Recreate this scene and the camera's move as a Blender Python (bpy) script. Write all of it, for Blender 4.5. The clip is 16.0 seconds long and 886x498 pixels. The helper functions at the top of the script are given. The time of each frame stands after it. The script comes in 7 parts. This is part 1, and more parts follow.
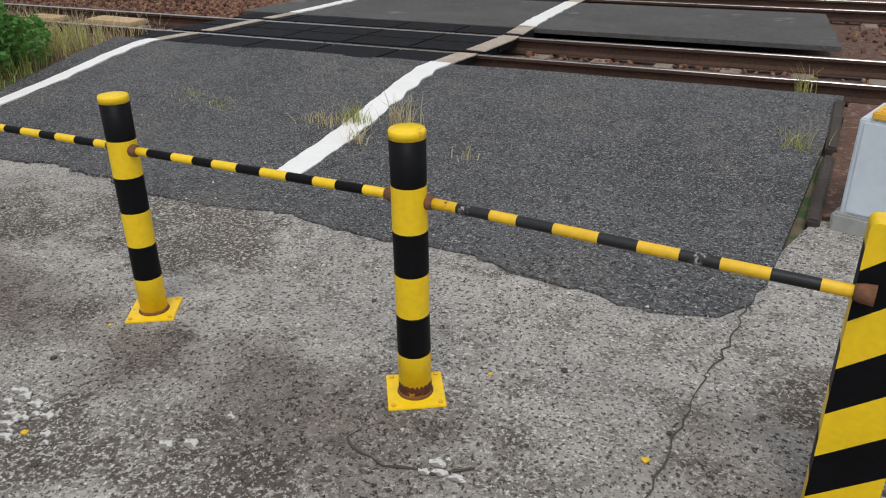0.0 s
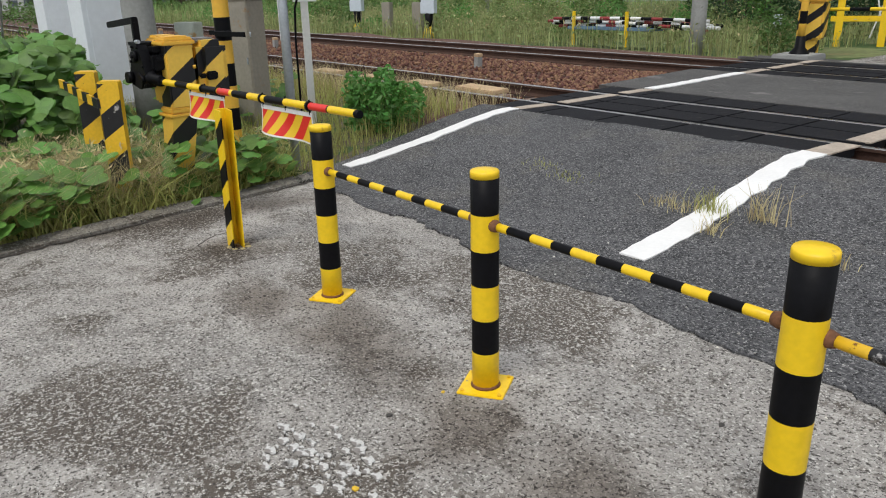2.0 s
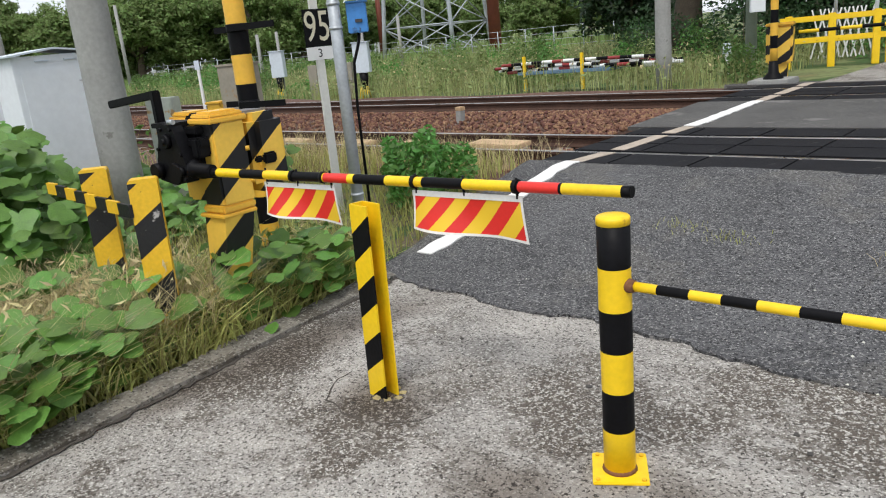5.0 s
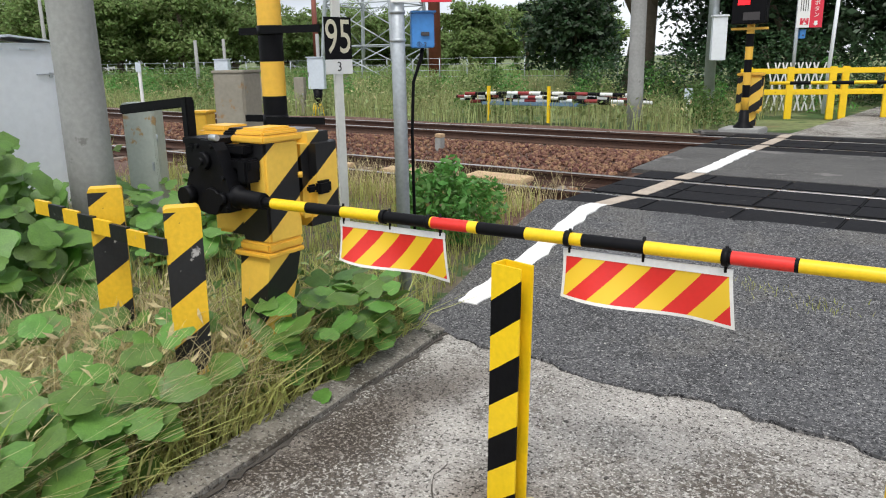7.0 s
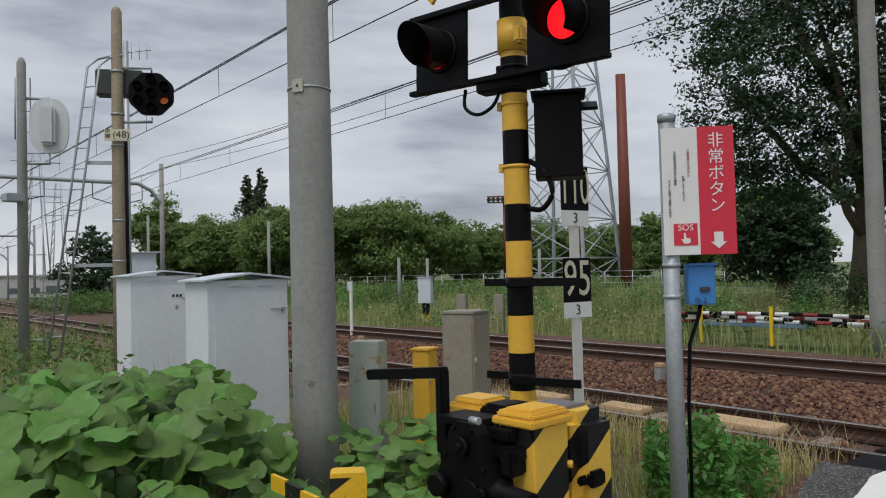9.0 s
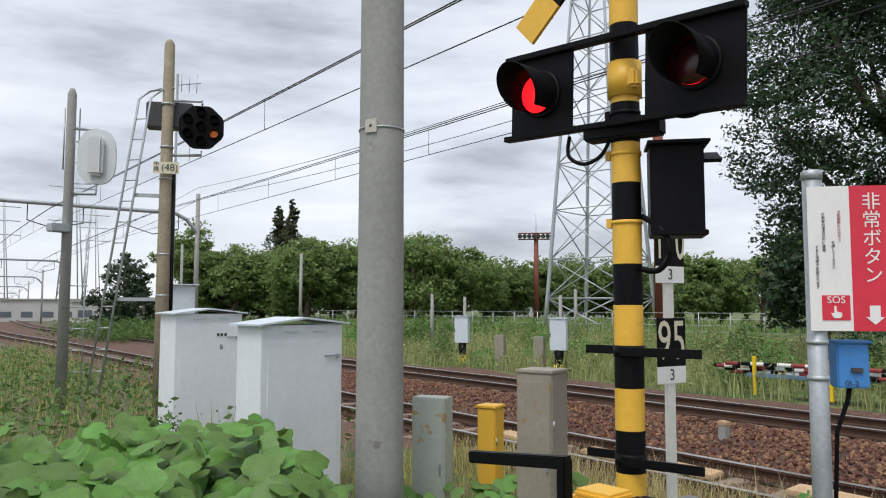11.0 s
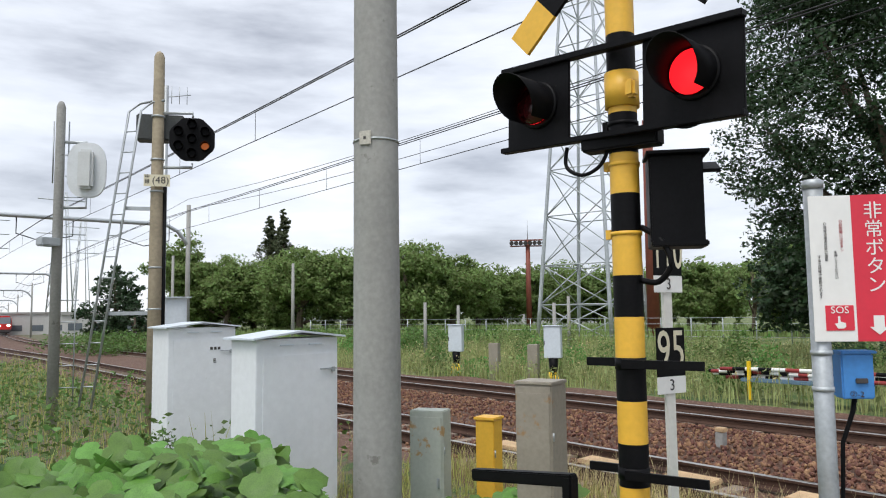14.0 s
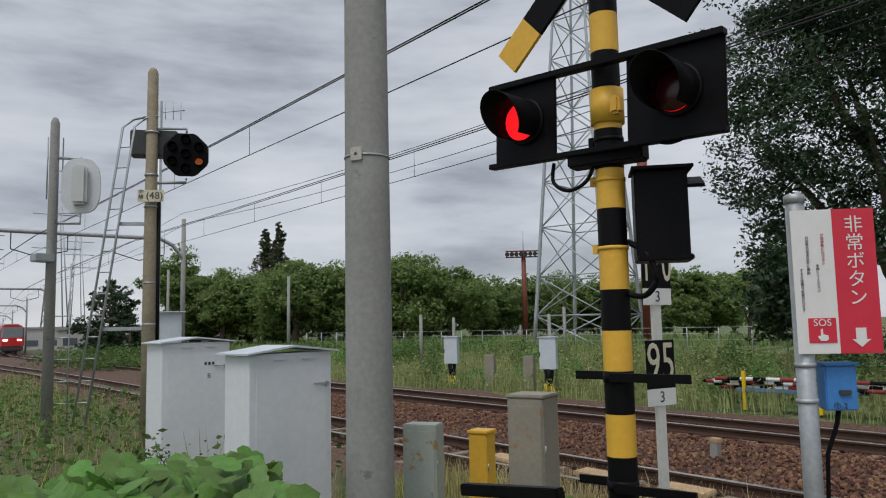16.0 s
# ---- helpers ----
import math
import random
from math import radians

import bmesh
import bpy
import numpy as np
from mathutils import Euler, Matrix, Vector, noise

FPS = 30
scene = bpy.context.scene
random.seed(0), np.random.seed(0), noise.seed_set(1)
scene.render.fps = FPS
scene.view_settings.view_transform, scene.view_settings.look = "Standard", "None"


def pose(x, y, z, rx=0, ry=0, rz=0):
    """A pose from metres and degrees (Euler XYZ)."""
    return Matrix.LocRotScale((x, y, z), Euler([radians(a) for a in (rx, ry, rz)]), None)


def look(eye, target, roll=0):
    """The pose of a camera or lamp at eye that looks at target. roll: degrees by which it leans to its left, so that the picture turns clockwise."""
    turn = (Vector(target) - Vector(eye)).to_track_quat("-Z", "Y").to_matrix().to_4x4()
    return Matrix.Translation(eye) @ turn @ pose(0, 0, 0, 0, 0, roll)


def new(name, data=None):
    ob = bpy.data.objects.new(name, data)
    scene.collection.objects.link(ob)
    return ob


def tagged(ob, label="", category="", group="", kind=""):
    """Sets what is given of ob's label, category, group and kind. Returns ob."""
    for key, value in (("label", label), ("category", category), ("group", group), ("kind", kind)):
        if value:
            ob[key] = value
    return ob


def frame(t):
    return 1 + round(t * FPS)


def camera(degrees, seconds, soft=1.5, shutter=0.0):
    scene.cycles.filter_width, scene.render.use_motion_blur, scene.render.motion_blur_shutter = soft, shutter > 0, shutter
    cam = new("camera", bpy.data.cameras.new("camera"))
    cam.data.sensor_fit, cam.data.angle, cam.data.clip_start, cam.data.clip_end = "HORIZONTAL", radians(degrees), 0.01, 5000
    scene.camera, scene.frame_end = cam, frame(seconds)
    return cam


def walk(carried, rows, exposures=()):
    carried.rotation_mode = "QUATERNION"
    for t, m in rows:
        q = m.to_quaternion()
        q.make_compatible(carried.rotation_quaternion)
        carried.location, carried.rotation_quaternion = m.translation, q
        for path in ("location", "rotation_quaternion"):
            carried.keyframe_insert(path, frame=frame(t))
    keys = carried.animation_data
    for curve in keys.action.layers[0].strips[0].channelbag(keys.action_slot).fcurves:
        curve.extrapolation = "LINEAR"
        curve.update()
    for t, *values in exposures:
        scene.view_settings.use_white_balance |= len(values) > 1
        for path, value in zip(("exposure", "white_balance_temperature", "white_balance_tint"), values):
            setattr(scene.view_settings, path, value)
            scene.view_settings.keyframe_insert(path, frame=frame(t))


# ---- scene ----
cam = camera(60.8, 16.0, 1.1)
PATH = [
    (0, (-0.01, 0.075, 1.569), (-1.029, 1.581, 0.735), -0.6),
    (0.5, (-0.088, 0.039, 1.582), (-1.365, 1.383, 0.832), -1.2),
    (1, (-0.13, 0.033, 1.577), (-1.558, 1.252, 0.886), -1.5),
    (1.5, (-0.192, 0.066, 1.578), (-1.709, 1.172, 0.889), -1.7),
    (2, (-0.29, 0.145, 1.59), (-1.913, 1.111, 0.932), -1.3),
    (2.5, (-0.503, 0.14, 1.585), (-2.175, 1.037, 0.955), -0.7),
    (3, (-0.862, 0.03, 1.565), (-2.517, 0.965, 0.943), -1.9),
    (3.5, (-1.275, 0.011, 1.574), (-2.968, 0.915, 1.012), -3.4),
    (4, (-1.698, -0.008, 1.549), (-3.417, 0.885, 1.054), -3.5),
    (4.2, (-1.865, -0.079, 1.546), (-3.549, 0.879, 1.051), -3.9),
    (6.3, (-3.223, -0.491, 1.526), (-4.547, 0.891, 0.944), -3.6),
    (6.5, (-3.337, -0.5, 1.527), (-4.639, 0.903, 0.95), -2.8),
    (7, (-3.619, -0.525, 1.567), (-4.991, 0.846, 1.078), -1.0),
    (7.5, (-3.884, -0.596, 1.63), (-5.32, 0.763, 1.322), -1.1),
    (8, (-4.053, -0.61, 1.677), (-5.543, 0.713, 1.511), -1.1),
    (8.5, (-4.206, -0.503, 1.76), (-5.828, 0.666, 1.744), -1.6),
    (9, (-4.374, -0.441, 1.834), (-6.079, 0.602, 1.894), -1.5),
    (9.5, (-4.523, -0.492, 1.891), (-6.248, 0.517, 1.979), -0.4),
    (10, (-4.69, -0.532, 1.936), (-6.435, 0.443, 2.014), 0.1),
    (10.2, (-4.766, -0.553, 1.953), (-6.519, 0.402, 2.063), 0.0),
    (12.3, (-4.967, -0.593, 2.023), (-6.681, 0.422, 2.202), -0.4),
    (12.5, (-4.968, -0.602, 2.029), (-6.689, 0.403, 2.205), -0.6),
    (13, (-4.979, -0.606, 2.032), (-6.71, 0.38, 2.201), -0.5),
    (13.5, (-4.969, -0.583, 2.056), (-6.708, 0.391, 2.222), -0.9),
    (14, (-4.972, -0.586, 2.029), (-6.696, 0.414, 2.2), -0.7),
    (14.5, (-4.958, -0.579, 2.028), (-6.672, 0.435, 2.208), -0.6),
    (15, (-4.945, -0.584, 2.03), (-6.656, 0.433, 2.22), -0.9),
    (15.5, (-4.932, -0.579, 2.025), (-6.645, 0.433, 2.223), -1.0),
    (16, (-4.916, -0.573, 2.048), (-6.632, 0.435, 2.249), -1.2),
]
EXPOSURES = [(0.0, 0.15), (1.0, 0.3), (2.5, 0.4), (3.5, 0.6), (4.2, 0.6), (6.3, 0.75), (7.0, 0.75), (7.5, 0.5), (8.0, 0.4), (8.5, 0.1), (9.0, -0.1), (9.5, -0.08), (10.0, 0.32), (10.2, 0.38), (12.5, 0.46), (13.5, 0.5), (14.0, 0.6), (14.5, 0.6), (15.0, 0.38), (15.5, 0.06), (16.0, -0.12)]
walk(cam, [(t, look(eye, target, roll)) for t, eye, target, roll in PATH], EXPOSURES)

# ---- light ----
def build_world():
    w = bpy.data.worlds.new("overcast_sky")
    scene.world = w
    w.use_nodes = True
    nt = w.node_tree
    nt.nodes.clear()
    N = nt.nodes.new
    out, bg, mixn = N("ShaderNodeOutputWorld"), N("ShaderNodeBackground"), N("ShaderNodeMix")
    sky = N("ShaderNodeTexSky")
    sky.sky_type, sky.sun_disc = "NISHITA", False
    sky.sun_elevation, sky.sun_rotation = radians(52), radians(140)
    co, mp = N("ShaderNodeTexCoord"), N("ShaderNodeMapping")
    mp.inputs["Scale"].default_value = (1.0, 1.0, 4.5)
    big, fine = N("ShaderNodeTexNoise"), N("ShaderNodeTexNoise")
    big.inputs["Scale"].default_value, big.inputs["Detail"].default_value = 2.3, 7
    big.inputs["Roughness"].default_value = 0.55
    fine.inputs["Scale"].default_value, fine.inputs["Detail"].default_value = 7.0, 6
    add = N("ShaderNodeMath")
    add.operation = "MULTIPLY_ADD"
    add.inputs[1].default_value = 0.3
    ramp = N("ShaderNodeValToRGB")
    e = ramp.color_ramp.elements
    e[0].position, e[0].color = 0.42, (3.0, 3.2, 3.7, 1)
    e[1].position, e[1].color = 0.86, (7.4, 7.6, 8.0, 1)
    mid = ramp.color_ramp.elements.new(0.62)
    mid.color = (5.6, 5.9, 6.5, 1)
    mixn.data_type = "RGBA"
    mixn.inputs[0].default_value = 0.9
    L = nt.links.new
    L(co.outputs["Generated"], mp.inputs[0])
    L(mp.outputs[0], big.inputs["Vector"])
    L(mp.outputs[0], fine.inputs["Vector"])
    L(fine.outputs["Fac"], add.inputs[0])
    L(big.outputs["Fac"], add.inputs[2])
    L(add.outputs[0], ramp.inputs[0])
    L(sky.outputs[0], mixn.inputs[6])
    L(ramp.outputs[0], mixn.inputs[7])
    L(mixn.outputs[2], bg.inputs[0])
    bg.inputs[1].default_value = 0.105
    L(bg.outputs[0], out.inputs[0])


build_world()
sun = new("sun", bpy.data.lights.new("sun", "SUN"))
sun.data.energy, sun.data.angle, sun.data.color = 1.5, radians(22), (1.0, 0.97, 0.92)
sun.matrix_world = look((0, 0, 30), (-9, 14, 0))

# ---- materials ----
MATS = {}


def mat(name, col, rough=0.7, metal=0.0, var=0.25, scale=6.0, bump=0.15, bscale=None, spots=None, island=0.0, tint=None, spec=0.5, coord="Object"):
    """A material of one base colour with two scales of variation, relief and optional spots (colour, scale, threshold)."""
    if name in MATS:
        return MATS[name]
    m = bpy.data.materials.new(name)
    m.use_nodes = True
    nt = m.node_tree
    b = nt.nodes["Principled BSDF"]
    N, L = nt.nodes.new, nt.links.new
    b.inputs["Metallic"].default_value = metal
    b.inputs["Specular IOR Level"].default_value = spec
    co = N("ShaderNodeTexCoord")
    n1, n2 = N("ShaderNodeTexNoise"), N("ShaderNodeTexNoise")
    n1.inputs["Scale"].default_value, n1.inputs["Detail"].default_value = scale, 5
    n2.inputs["Scale"].default_value, n2.inputs["Detail"].default_value = scale * 9, 4
    L(co.outputs[coord], n1.inputs["Vector"])
    L(co.outputs[coord], n2.inputs["Vector"])
    avg = N("ShaderNodeMath")
    avg.operation = "ADD"
    L(n1.outputs["Fac"], avg.inputs[0])
    L(n2.outputs["Fac"], avg.inputs[1])
    ramp = N("ShaderNodeMapRange")
    ramp.inputs[1].default_value, ramp.inputs[2].default_value = 0.7, 1.3
    L(avg.outputs[0], ramp.inputs[0])
    mx = N("ShaderNodeMix")
    mx.data_type = "RGBA"
    t = tint or col
    mx.inputs[6].default_value = (*[c * (1 - var) for c in col], 1)
    mx.inputs[7].default_value = (*[min(1, c * (1 + var)) for c in t], 1)
    L(ramp.outputs[0], mx.inputs[0])
    last = mx.outputs[2]
    if island:
        geo, hsv = N("ShaderNodeNewGeometry"), N("ShaderNodeHueSaturation")
        obi, ad = N("ShaderNodeObjectInfo"), N("ShaderNodeMath")
        ad.operation = "ADD"
        fr = N("ShaderNodeMath")
        fr.operation = "FRACT"
        mr = N("ShaderNodeMapRange")
        mr.inputs[3].default_value, mr.inputs[4].default_value = 1 - island, 1 + island
        L(geo.outputs["Random Per Island"], ad.inputs[0])
        L(obi.outputs["Random"], ad.inputs[1])
        L(ad.outputs[0], fr.inputs[0])
        L(fr.outputs[0], mr.inputs[0])
        L(mr.outputs[0], hsv.inputs["Value"])
        mh = N("ShaderNodeMapRange")
        mh.inputs[3].default_value, mh.inputs[4].default_value = 0.5 - island * 0.05, 0.5 + island * 0.05
        L(fr.outputs[0], mh.inputs[0])
        L(mh.outputs[0], hsv.inputs["Hue"])
        L(last, hsv.inputs["Color"])
        last = hsv.outputs[0]
    rgh = N("ShaderNodeMapRange")
    rgh.inputs[3].default_value, rgh.inputs[4].default_value = max(0.02, rough - 0.12), min(1, rough + 0.12)
    L(n1.outputs["Fac"], rgh.inputs[0])
    for scol, sscale, thr in spots or ():
        sn, st, sm = N("ShaderNodeTexNoise"), N("ShaderNodeMapRange"), N("ShaderNodeMix")
        sn.inputs["Scale"].default_value, sn.inputs["Detail"].default_value = sscale, 6
        sn.inputs["Roughness"].default_value = 0.65
        st.inputs[1].default_value, st.inputs[2].default_value = thr, thr + 0.05
        sm.data_type = "RGBA"
        sm.inputs[7].default_value = (*scol, 1)
        L(co.outputs[coord], sn.inputs["Vector"])
        L(sn.outputs["Fac"], st.inputs[0])
        L(st.outputs[0], sm.inputs[0])
        L(last, sm.inputs[6])
        last = sm.outputs[2]
    L(last, b.inputs["Base Color"])
    L(rgh.outputs[0], b.inputs["Roughness"])
    if bump:
        bn, bp = N("ShaderNodeTexNoise"), N("ShaderNodeBump")
        bn.inputs["Scale"].default_value, bn.inputs["Detail"].default_value = bscale or scale * 12, 6
        bp.inputs["Strength"].default_value, bp.inputs["Distance"].default_value = bump, 0.01
        L(co.outputs[coord], bn.inputs["Vector"])
        L(bn.outputs["Fac"], bp.inputs["Height"])
        L(bp.outputs[0], b.inputs["Normal"])
    MATS[name] = m
    return m


def glow(name, col, strength):
    m = bpy.data.materials.new(name)
    m.use_nodes = True
    b = m.node_tree.nodes["Principled BSDF"]
    b.inputs["Base Color"].default_value = (*[c * 0.5 for c in col], 1)
    b.inputs["Emission Color"].default_value = (*col, 1)
    b.inputs["Emission Strength"].default_value = strength
    return m


def leafy(name, col, rough=0.45, island=0.35, back=0.35):
    m = mat(name, col, rough, 0, 0.22, 14, 0.1, 60, island=island)
    nt = m.node_tree
    b = nt.nodes["Principled BSDF"]
    tr, mx = nt.nodes.new("ShaderNodeBsdfTranslucent"), nt.nodes.new("ShaderNodeMixShader")
    out = nt.nodes["Material Output"]
    src = b.inputs["Base Color"].links[0].from_socket
    nt.links.new(src, tr.inputs["Color"])
    mx.inputs[0].default_value = back
    nt.links.new(b.outputs[0], mx.inputs[1])
    nt.links.new(tr.outputs[0], mx.inputs[2])
    nt.links.new(mx.outputs[0], out.inputs["Surface"])
    return m


RUST = (0.16, 0.055, 0.02)
YEL = mat("yellow_paint", (0.88, 0.58, 0.01), 0.42, 0, 0.08, 5, 0.08, 40, spots=[((0.5, 0.27, 0.02), 9, 0.68), (RUST, 14, 0.72)])
YELC = mat("yellow_machine_paint", (0.80, 0.46, 0.05), 0.45, 0, 0.07, 4, 0.05, 40, spots=[((0.3, 0.15, 0.03), 12, 0.73)])
BLK = mat("black_paint", (0.005, 0.005, 0.006), 0.5, 0, 0.3, 6, 0.1, 40, spots=[((0.09, 0.08, 0.07), 16, 0.72)], spec=0.12)
RED = mat("red_tape", (0.72, 0.03, 0.02), 0.35, 0, 0.08, 8, 0.03)
WORNY = mat("worn_yellow_paint", (0.78, 0.47, 0.02), 0.5, 0, 0.1, 5, 0.2, 40, spots=[((0.35, 0.33, 0.3), 11, 0.64), (RUST, 18, 0.68)])
WORNB = mat("worn_black_paint", (0.009, 0.009, 0.01), 0.5, 0, 0.3, 6, 0.2, 40, spots=[((0.42, 0.4, 0.38), 10, 0.62)])
RUSTM = mat("rusty_steel", (0.17, 0.075, 0.035), 0.85, 0.1, 0.4, 9, 0.4, 80)
CONC = mat("concrete_pavement", (0.33, 0.31, 0.282), 0.92, 0, 0.4, 0.8, 1.0, 85, spots=[((0.115, 0.098, 0.08), 0.7, 0.515), ((0.2, 0.182, 0.16), 5, 0.56), ((0.42, 0.4, 0.365), 48, 0.53), ((0.07, 0.062, 0.054), 56, 0.545), ((0.64, 0.62, 0.57), 75, 0.57), ((0.03, 0.027, 0.024), 85, 0.585)], spec=0.25)


def grime(m, places, col, amount):
    """Old dirt stains: soft, ragged ovals at (x, y, half length, half width)."""
    nt = m.node_tree
    b = nt.nodes["Principled BSDF"]
    N, L = nt.nodes.new, nt.links.new
    co, nz = N("ShaderNodeTexCoord"), N("ShaderNodeTexNoise")
    nz.inputs["Scale"].default_value, nz.inputs["Detail"].default_value = 3.2, 6
    L(co.outputs["Object"], nz.inputs["Vector"])
    total = None
    for x, y, rx, ry in places:
        mp, ln, mr = N("ShaderNodeMapping"), N("ShaderNodeVectorMath"), N("ShaderNodeMapRange")
        mp.inputs["Location"].default_value = (-x / rx, -y / ry, 0)
        mp.inputs["Scale"].default_value = (1 / rx, 1 / ry, 0)
        ln.operation = "LENGTH"
        ad = N("ShaderNodeMath")
        ad.operation, ad.inputs[1].default_value = "MULTIPLY_ADD", 1.6
        mr.inputs[1].default_value, mr.inputs[2].default_value, mr.inputs[3].default_value, mr.inputs[4].default_value = 1.1, 1.9, amount, 0.0
        L(co.outputs["Object"], mp.inputs[0])
        L(mp.outputs[0], ln.inputs[0])
        L(nz.outputs["Fac"], ad.inputs[0])
        L(ln.outputs["Value"], ad.inputs[2])
        L(ad.outputs[0], mr.inputs[0])
        if total is None:
            total = mr.outputs[0]
        else:
            mx = N("ShaderNodeMath")
            mx.operation = "MAXIMUM"
            L(total, mx.inputs[0])
            L(mr.outputs[0], mx.inputs[1])
            total = mx.outputs[0]
    mix = N("ShaderNodeMix")
    mix.data_type, mix.blend_type = "RGBA", "MULTIPLY"
    mix.inputs[7].default_value = (*col, 1)
    src = b.inputs["Base Color"].links[0].from_socket
    L(total, mix.inputs[0])
    L(src, mix.inputs[6])
    L(mix.outputs[2], b.inputs["Base Color"])


grime(CONC, [(-3.5, 1.5, 0.8, 0.32), (-1.6, 1.55, 0.85, 0.4), (-4.2, 1.25, 0.5, 0.22), (-5.25, 1.4, 0.42, 0.3), (0.1, 1.6, 0.75, 1.3), (-2.5, 1.5, 0.45, 0.3), (-6.2, 1.4, 0.3, 1.6)], (0.36, 0.31, 0.27), 0.72)
ASPH = mat("worn_asphalt", (0.088, 0.088, 0.09), 0.88, 0, 0.4, 1.0, 1.0, 85, spots=[((0.11, 0.106, 0.1), 1.2, 0.55), ((0.025, 0.025, 0.027), 45, 0.545), ((0.24, 0.235, 0.23), 52, 0.55), ((0.008, 0.008, 0.009), 66, 0.565), ((0.46, 0.45, 0.43), 80, 0.6)], spec=0.25)
ASPH2 = mat("old_asphalt", (0.08, 0.077, 0.073), 0.9, 0, 0.3, 1.6, 0.8, 100, spots=[((0.24, 0.23, 0.2), 60, 0.6), ((0.17, 0.16, 0.15), 1.9, 0.6)])
RUBBER = mat("rubber_crossing_panel", (0.014, 0.014, 0.016), 0.8, 0, 0.3, 2.5, 0.25, 60, spots=[((0.05, 0.047, 0.045), 6, 0.66)], spec=0.15)
WHITEP = mat("white_road_paint", (0.82, 0.81, 0.78), 0.7, 0, 0.05, 4, 0.3, 70, spots=[((0.35, 0.34, 0.32), 20, 0.7)])
DIRTYP = mat("grimy_road_paint", (0.42, 0.35, 0.28), 0.75, 0, 0.2, 5, 0.2, 70)
RAILS = mat("rail_side_rust", (0.07, 0.036, 0.024), 0.85, 0.2, 0.35, 4, 0.3, 60)
RAILT = mat("polished_rail_head", (0.42, 0.40, 0.38), 0.3, 0.9, 0.12, 3, 0.03)
BALL = mat("rust_brown_ballast", (0.18, 0.088, 0.056), 0.95, 0, 0.35, 5, 0.6, 60, island=0.5)
BALLB = mat("ballast_bed", (0.105, 0.055, 0.036), 0.95, 0, 0.45, 12, 0.9, 40, spots=[((0.2, 0.13, 0.1), 16, 0.55)])
SOIL = mat("weedy_soil", (0.13, 0.105, 0.065), 0.95, 0, 0.4, 1.5, 0.6, 30, spots=[((0.05, 0.09, 0.025), 4, 0.5)])
MEADOW = mat("rough_meadow", (0.15, 0.175, 0.065), 0.95, 0, 0.4, 0.7, 0.8, 12, spots=[((0.05, 0.095, 0.02), 0.5, 0.5), ((0.2, 0.17, 0.07), 1.2, 0.62)])
POLEC = mat("spun_concrete_pole", (0.31, 0.31, 0.295), 0.85, 0, 0.14, 2.5, 0.2, 50, spots=[((0.2, 0.195, 0.18), 5, 0.64)])
GALV = mat("galvanised_steel", (0.42, 0.45, 0.47), 0.5, 0.55, 0.15, 5, 0.08)
GREYP = mat("pale_grey_cabinet_paint", (0.60, 0.66, 0.72), 0.5, 0, 0.07, 2, 0.05, 30, spots=[((0.42, 0.43, 0.42), 7, 0.7)])
WHITEC = mat("white_cabinet_paint", (0.74, 0.77, 0.80), 0.5, 0, 0.05, 1.6, 0.05, 30, spots=[((0.5, 0.5, 0.47), 6, 0.7)])
GREYB = mat("grey_brown_cabinet", (0.30, 0.27, 0.22), 0.6, 0, 0.12, 3, 0.1, spots=[((0.33, 0.2, 0.1), 4, 0.62)])
BLUE = mat("blue_box_paint", (0.05, 0.22, 0.55), 0.45, 0, 0.1, 5, 0.05)
SWHITE = mat("sign_white", (0.80, 0.80, 0.78), 0.4, 0, 0.03, 3, 0)
SRED = mat("sign_red", (0.68, 0.03, 0.06), 0.4, 0, 0.05, 3, 0)
CREAM = mat("sign_cream", (0.68, 0.63, 0.47), 0.5, 0, 0.06, 4, 0)
INK = mat("sign_ink", (0.05, 0.045, 0.045), 0.6, 0, 0.1, 5, 0)
DARKR = mat("dark_red_steel", (0.20, 0.055, 0.035), 0.6, 0.1, 0.2, 2, 0.1)
WOOD = mat("sleeper_wood", (0.20, 0.145, 0.09), 0.9, 0, 0.35, 4, 0.5, 50)
TAN = mat("tan_cover_board", (0.52, 0.36, 0.21), 0.85, 0, 0.2, 5, 0.3, 60)
BARK = mat("bark", (0.11, 0.085, 0.06), 0.95, 0, 0.35, 4, 0.8, 40)
WIREM = mat("wire", (0.03, 0.03, 0.032), 0.6, 0.3, 0.1, 3, 0)
KUDZU = leafy("kudzu_leaf", (0.118, 0.24, 0.043), 0.5, 0.3, 0.26)
GRASS = leafy("grass_blade", (0.41, 0.41, 0.13), 0.6, 0.4)
DRYG = leafy("dry_seed_grass", (0.62, 0.52, 0.29), 0.8, 0.3)
WEED = leafy("weed_leaf", (0.115, 0.205, 0.05), 0.55, 0.4)
BUSHL = leafy("bush_leaf", (0.12, 0.29, 0.06), 0.5, 0.3)
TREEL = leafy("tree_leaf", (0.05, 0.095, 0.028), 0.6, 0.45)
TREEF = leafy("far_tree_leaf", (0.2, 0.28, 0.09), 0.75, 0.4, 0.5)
PALEW = leafy("pale_weed_leaf", (0.26, 0.32, 0.12), 0.6, 0.35)
DARKL = leafy("dark_tree_leaf", (0.036, 0.07, 0.028), 0.5, 0.5)


# ---- mesh helpers ----
def up(v):
    return Vector(v)


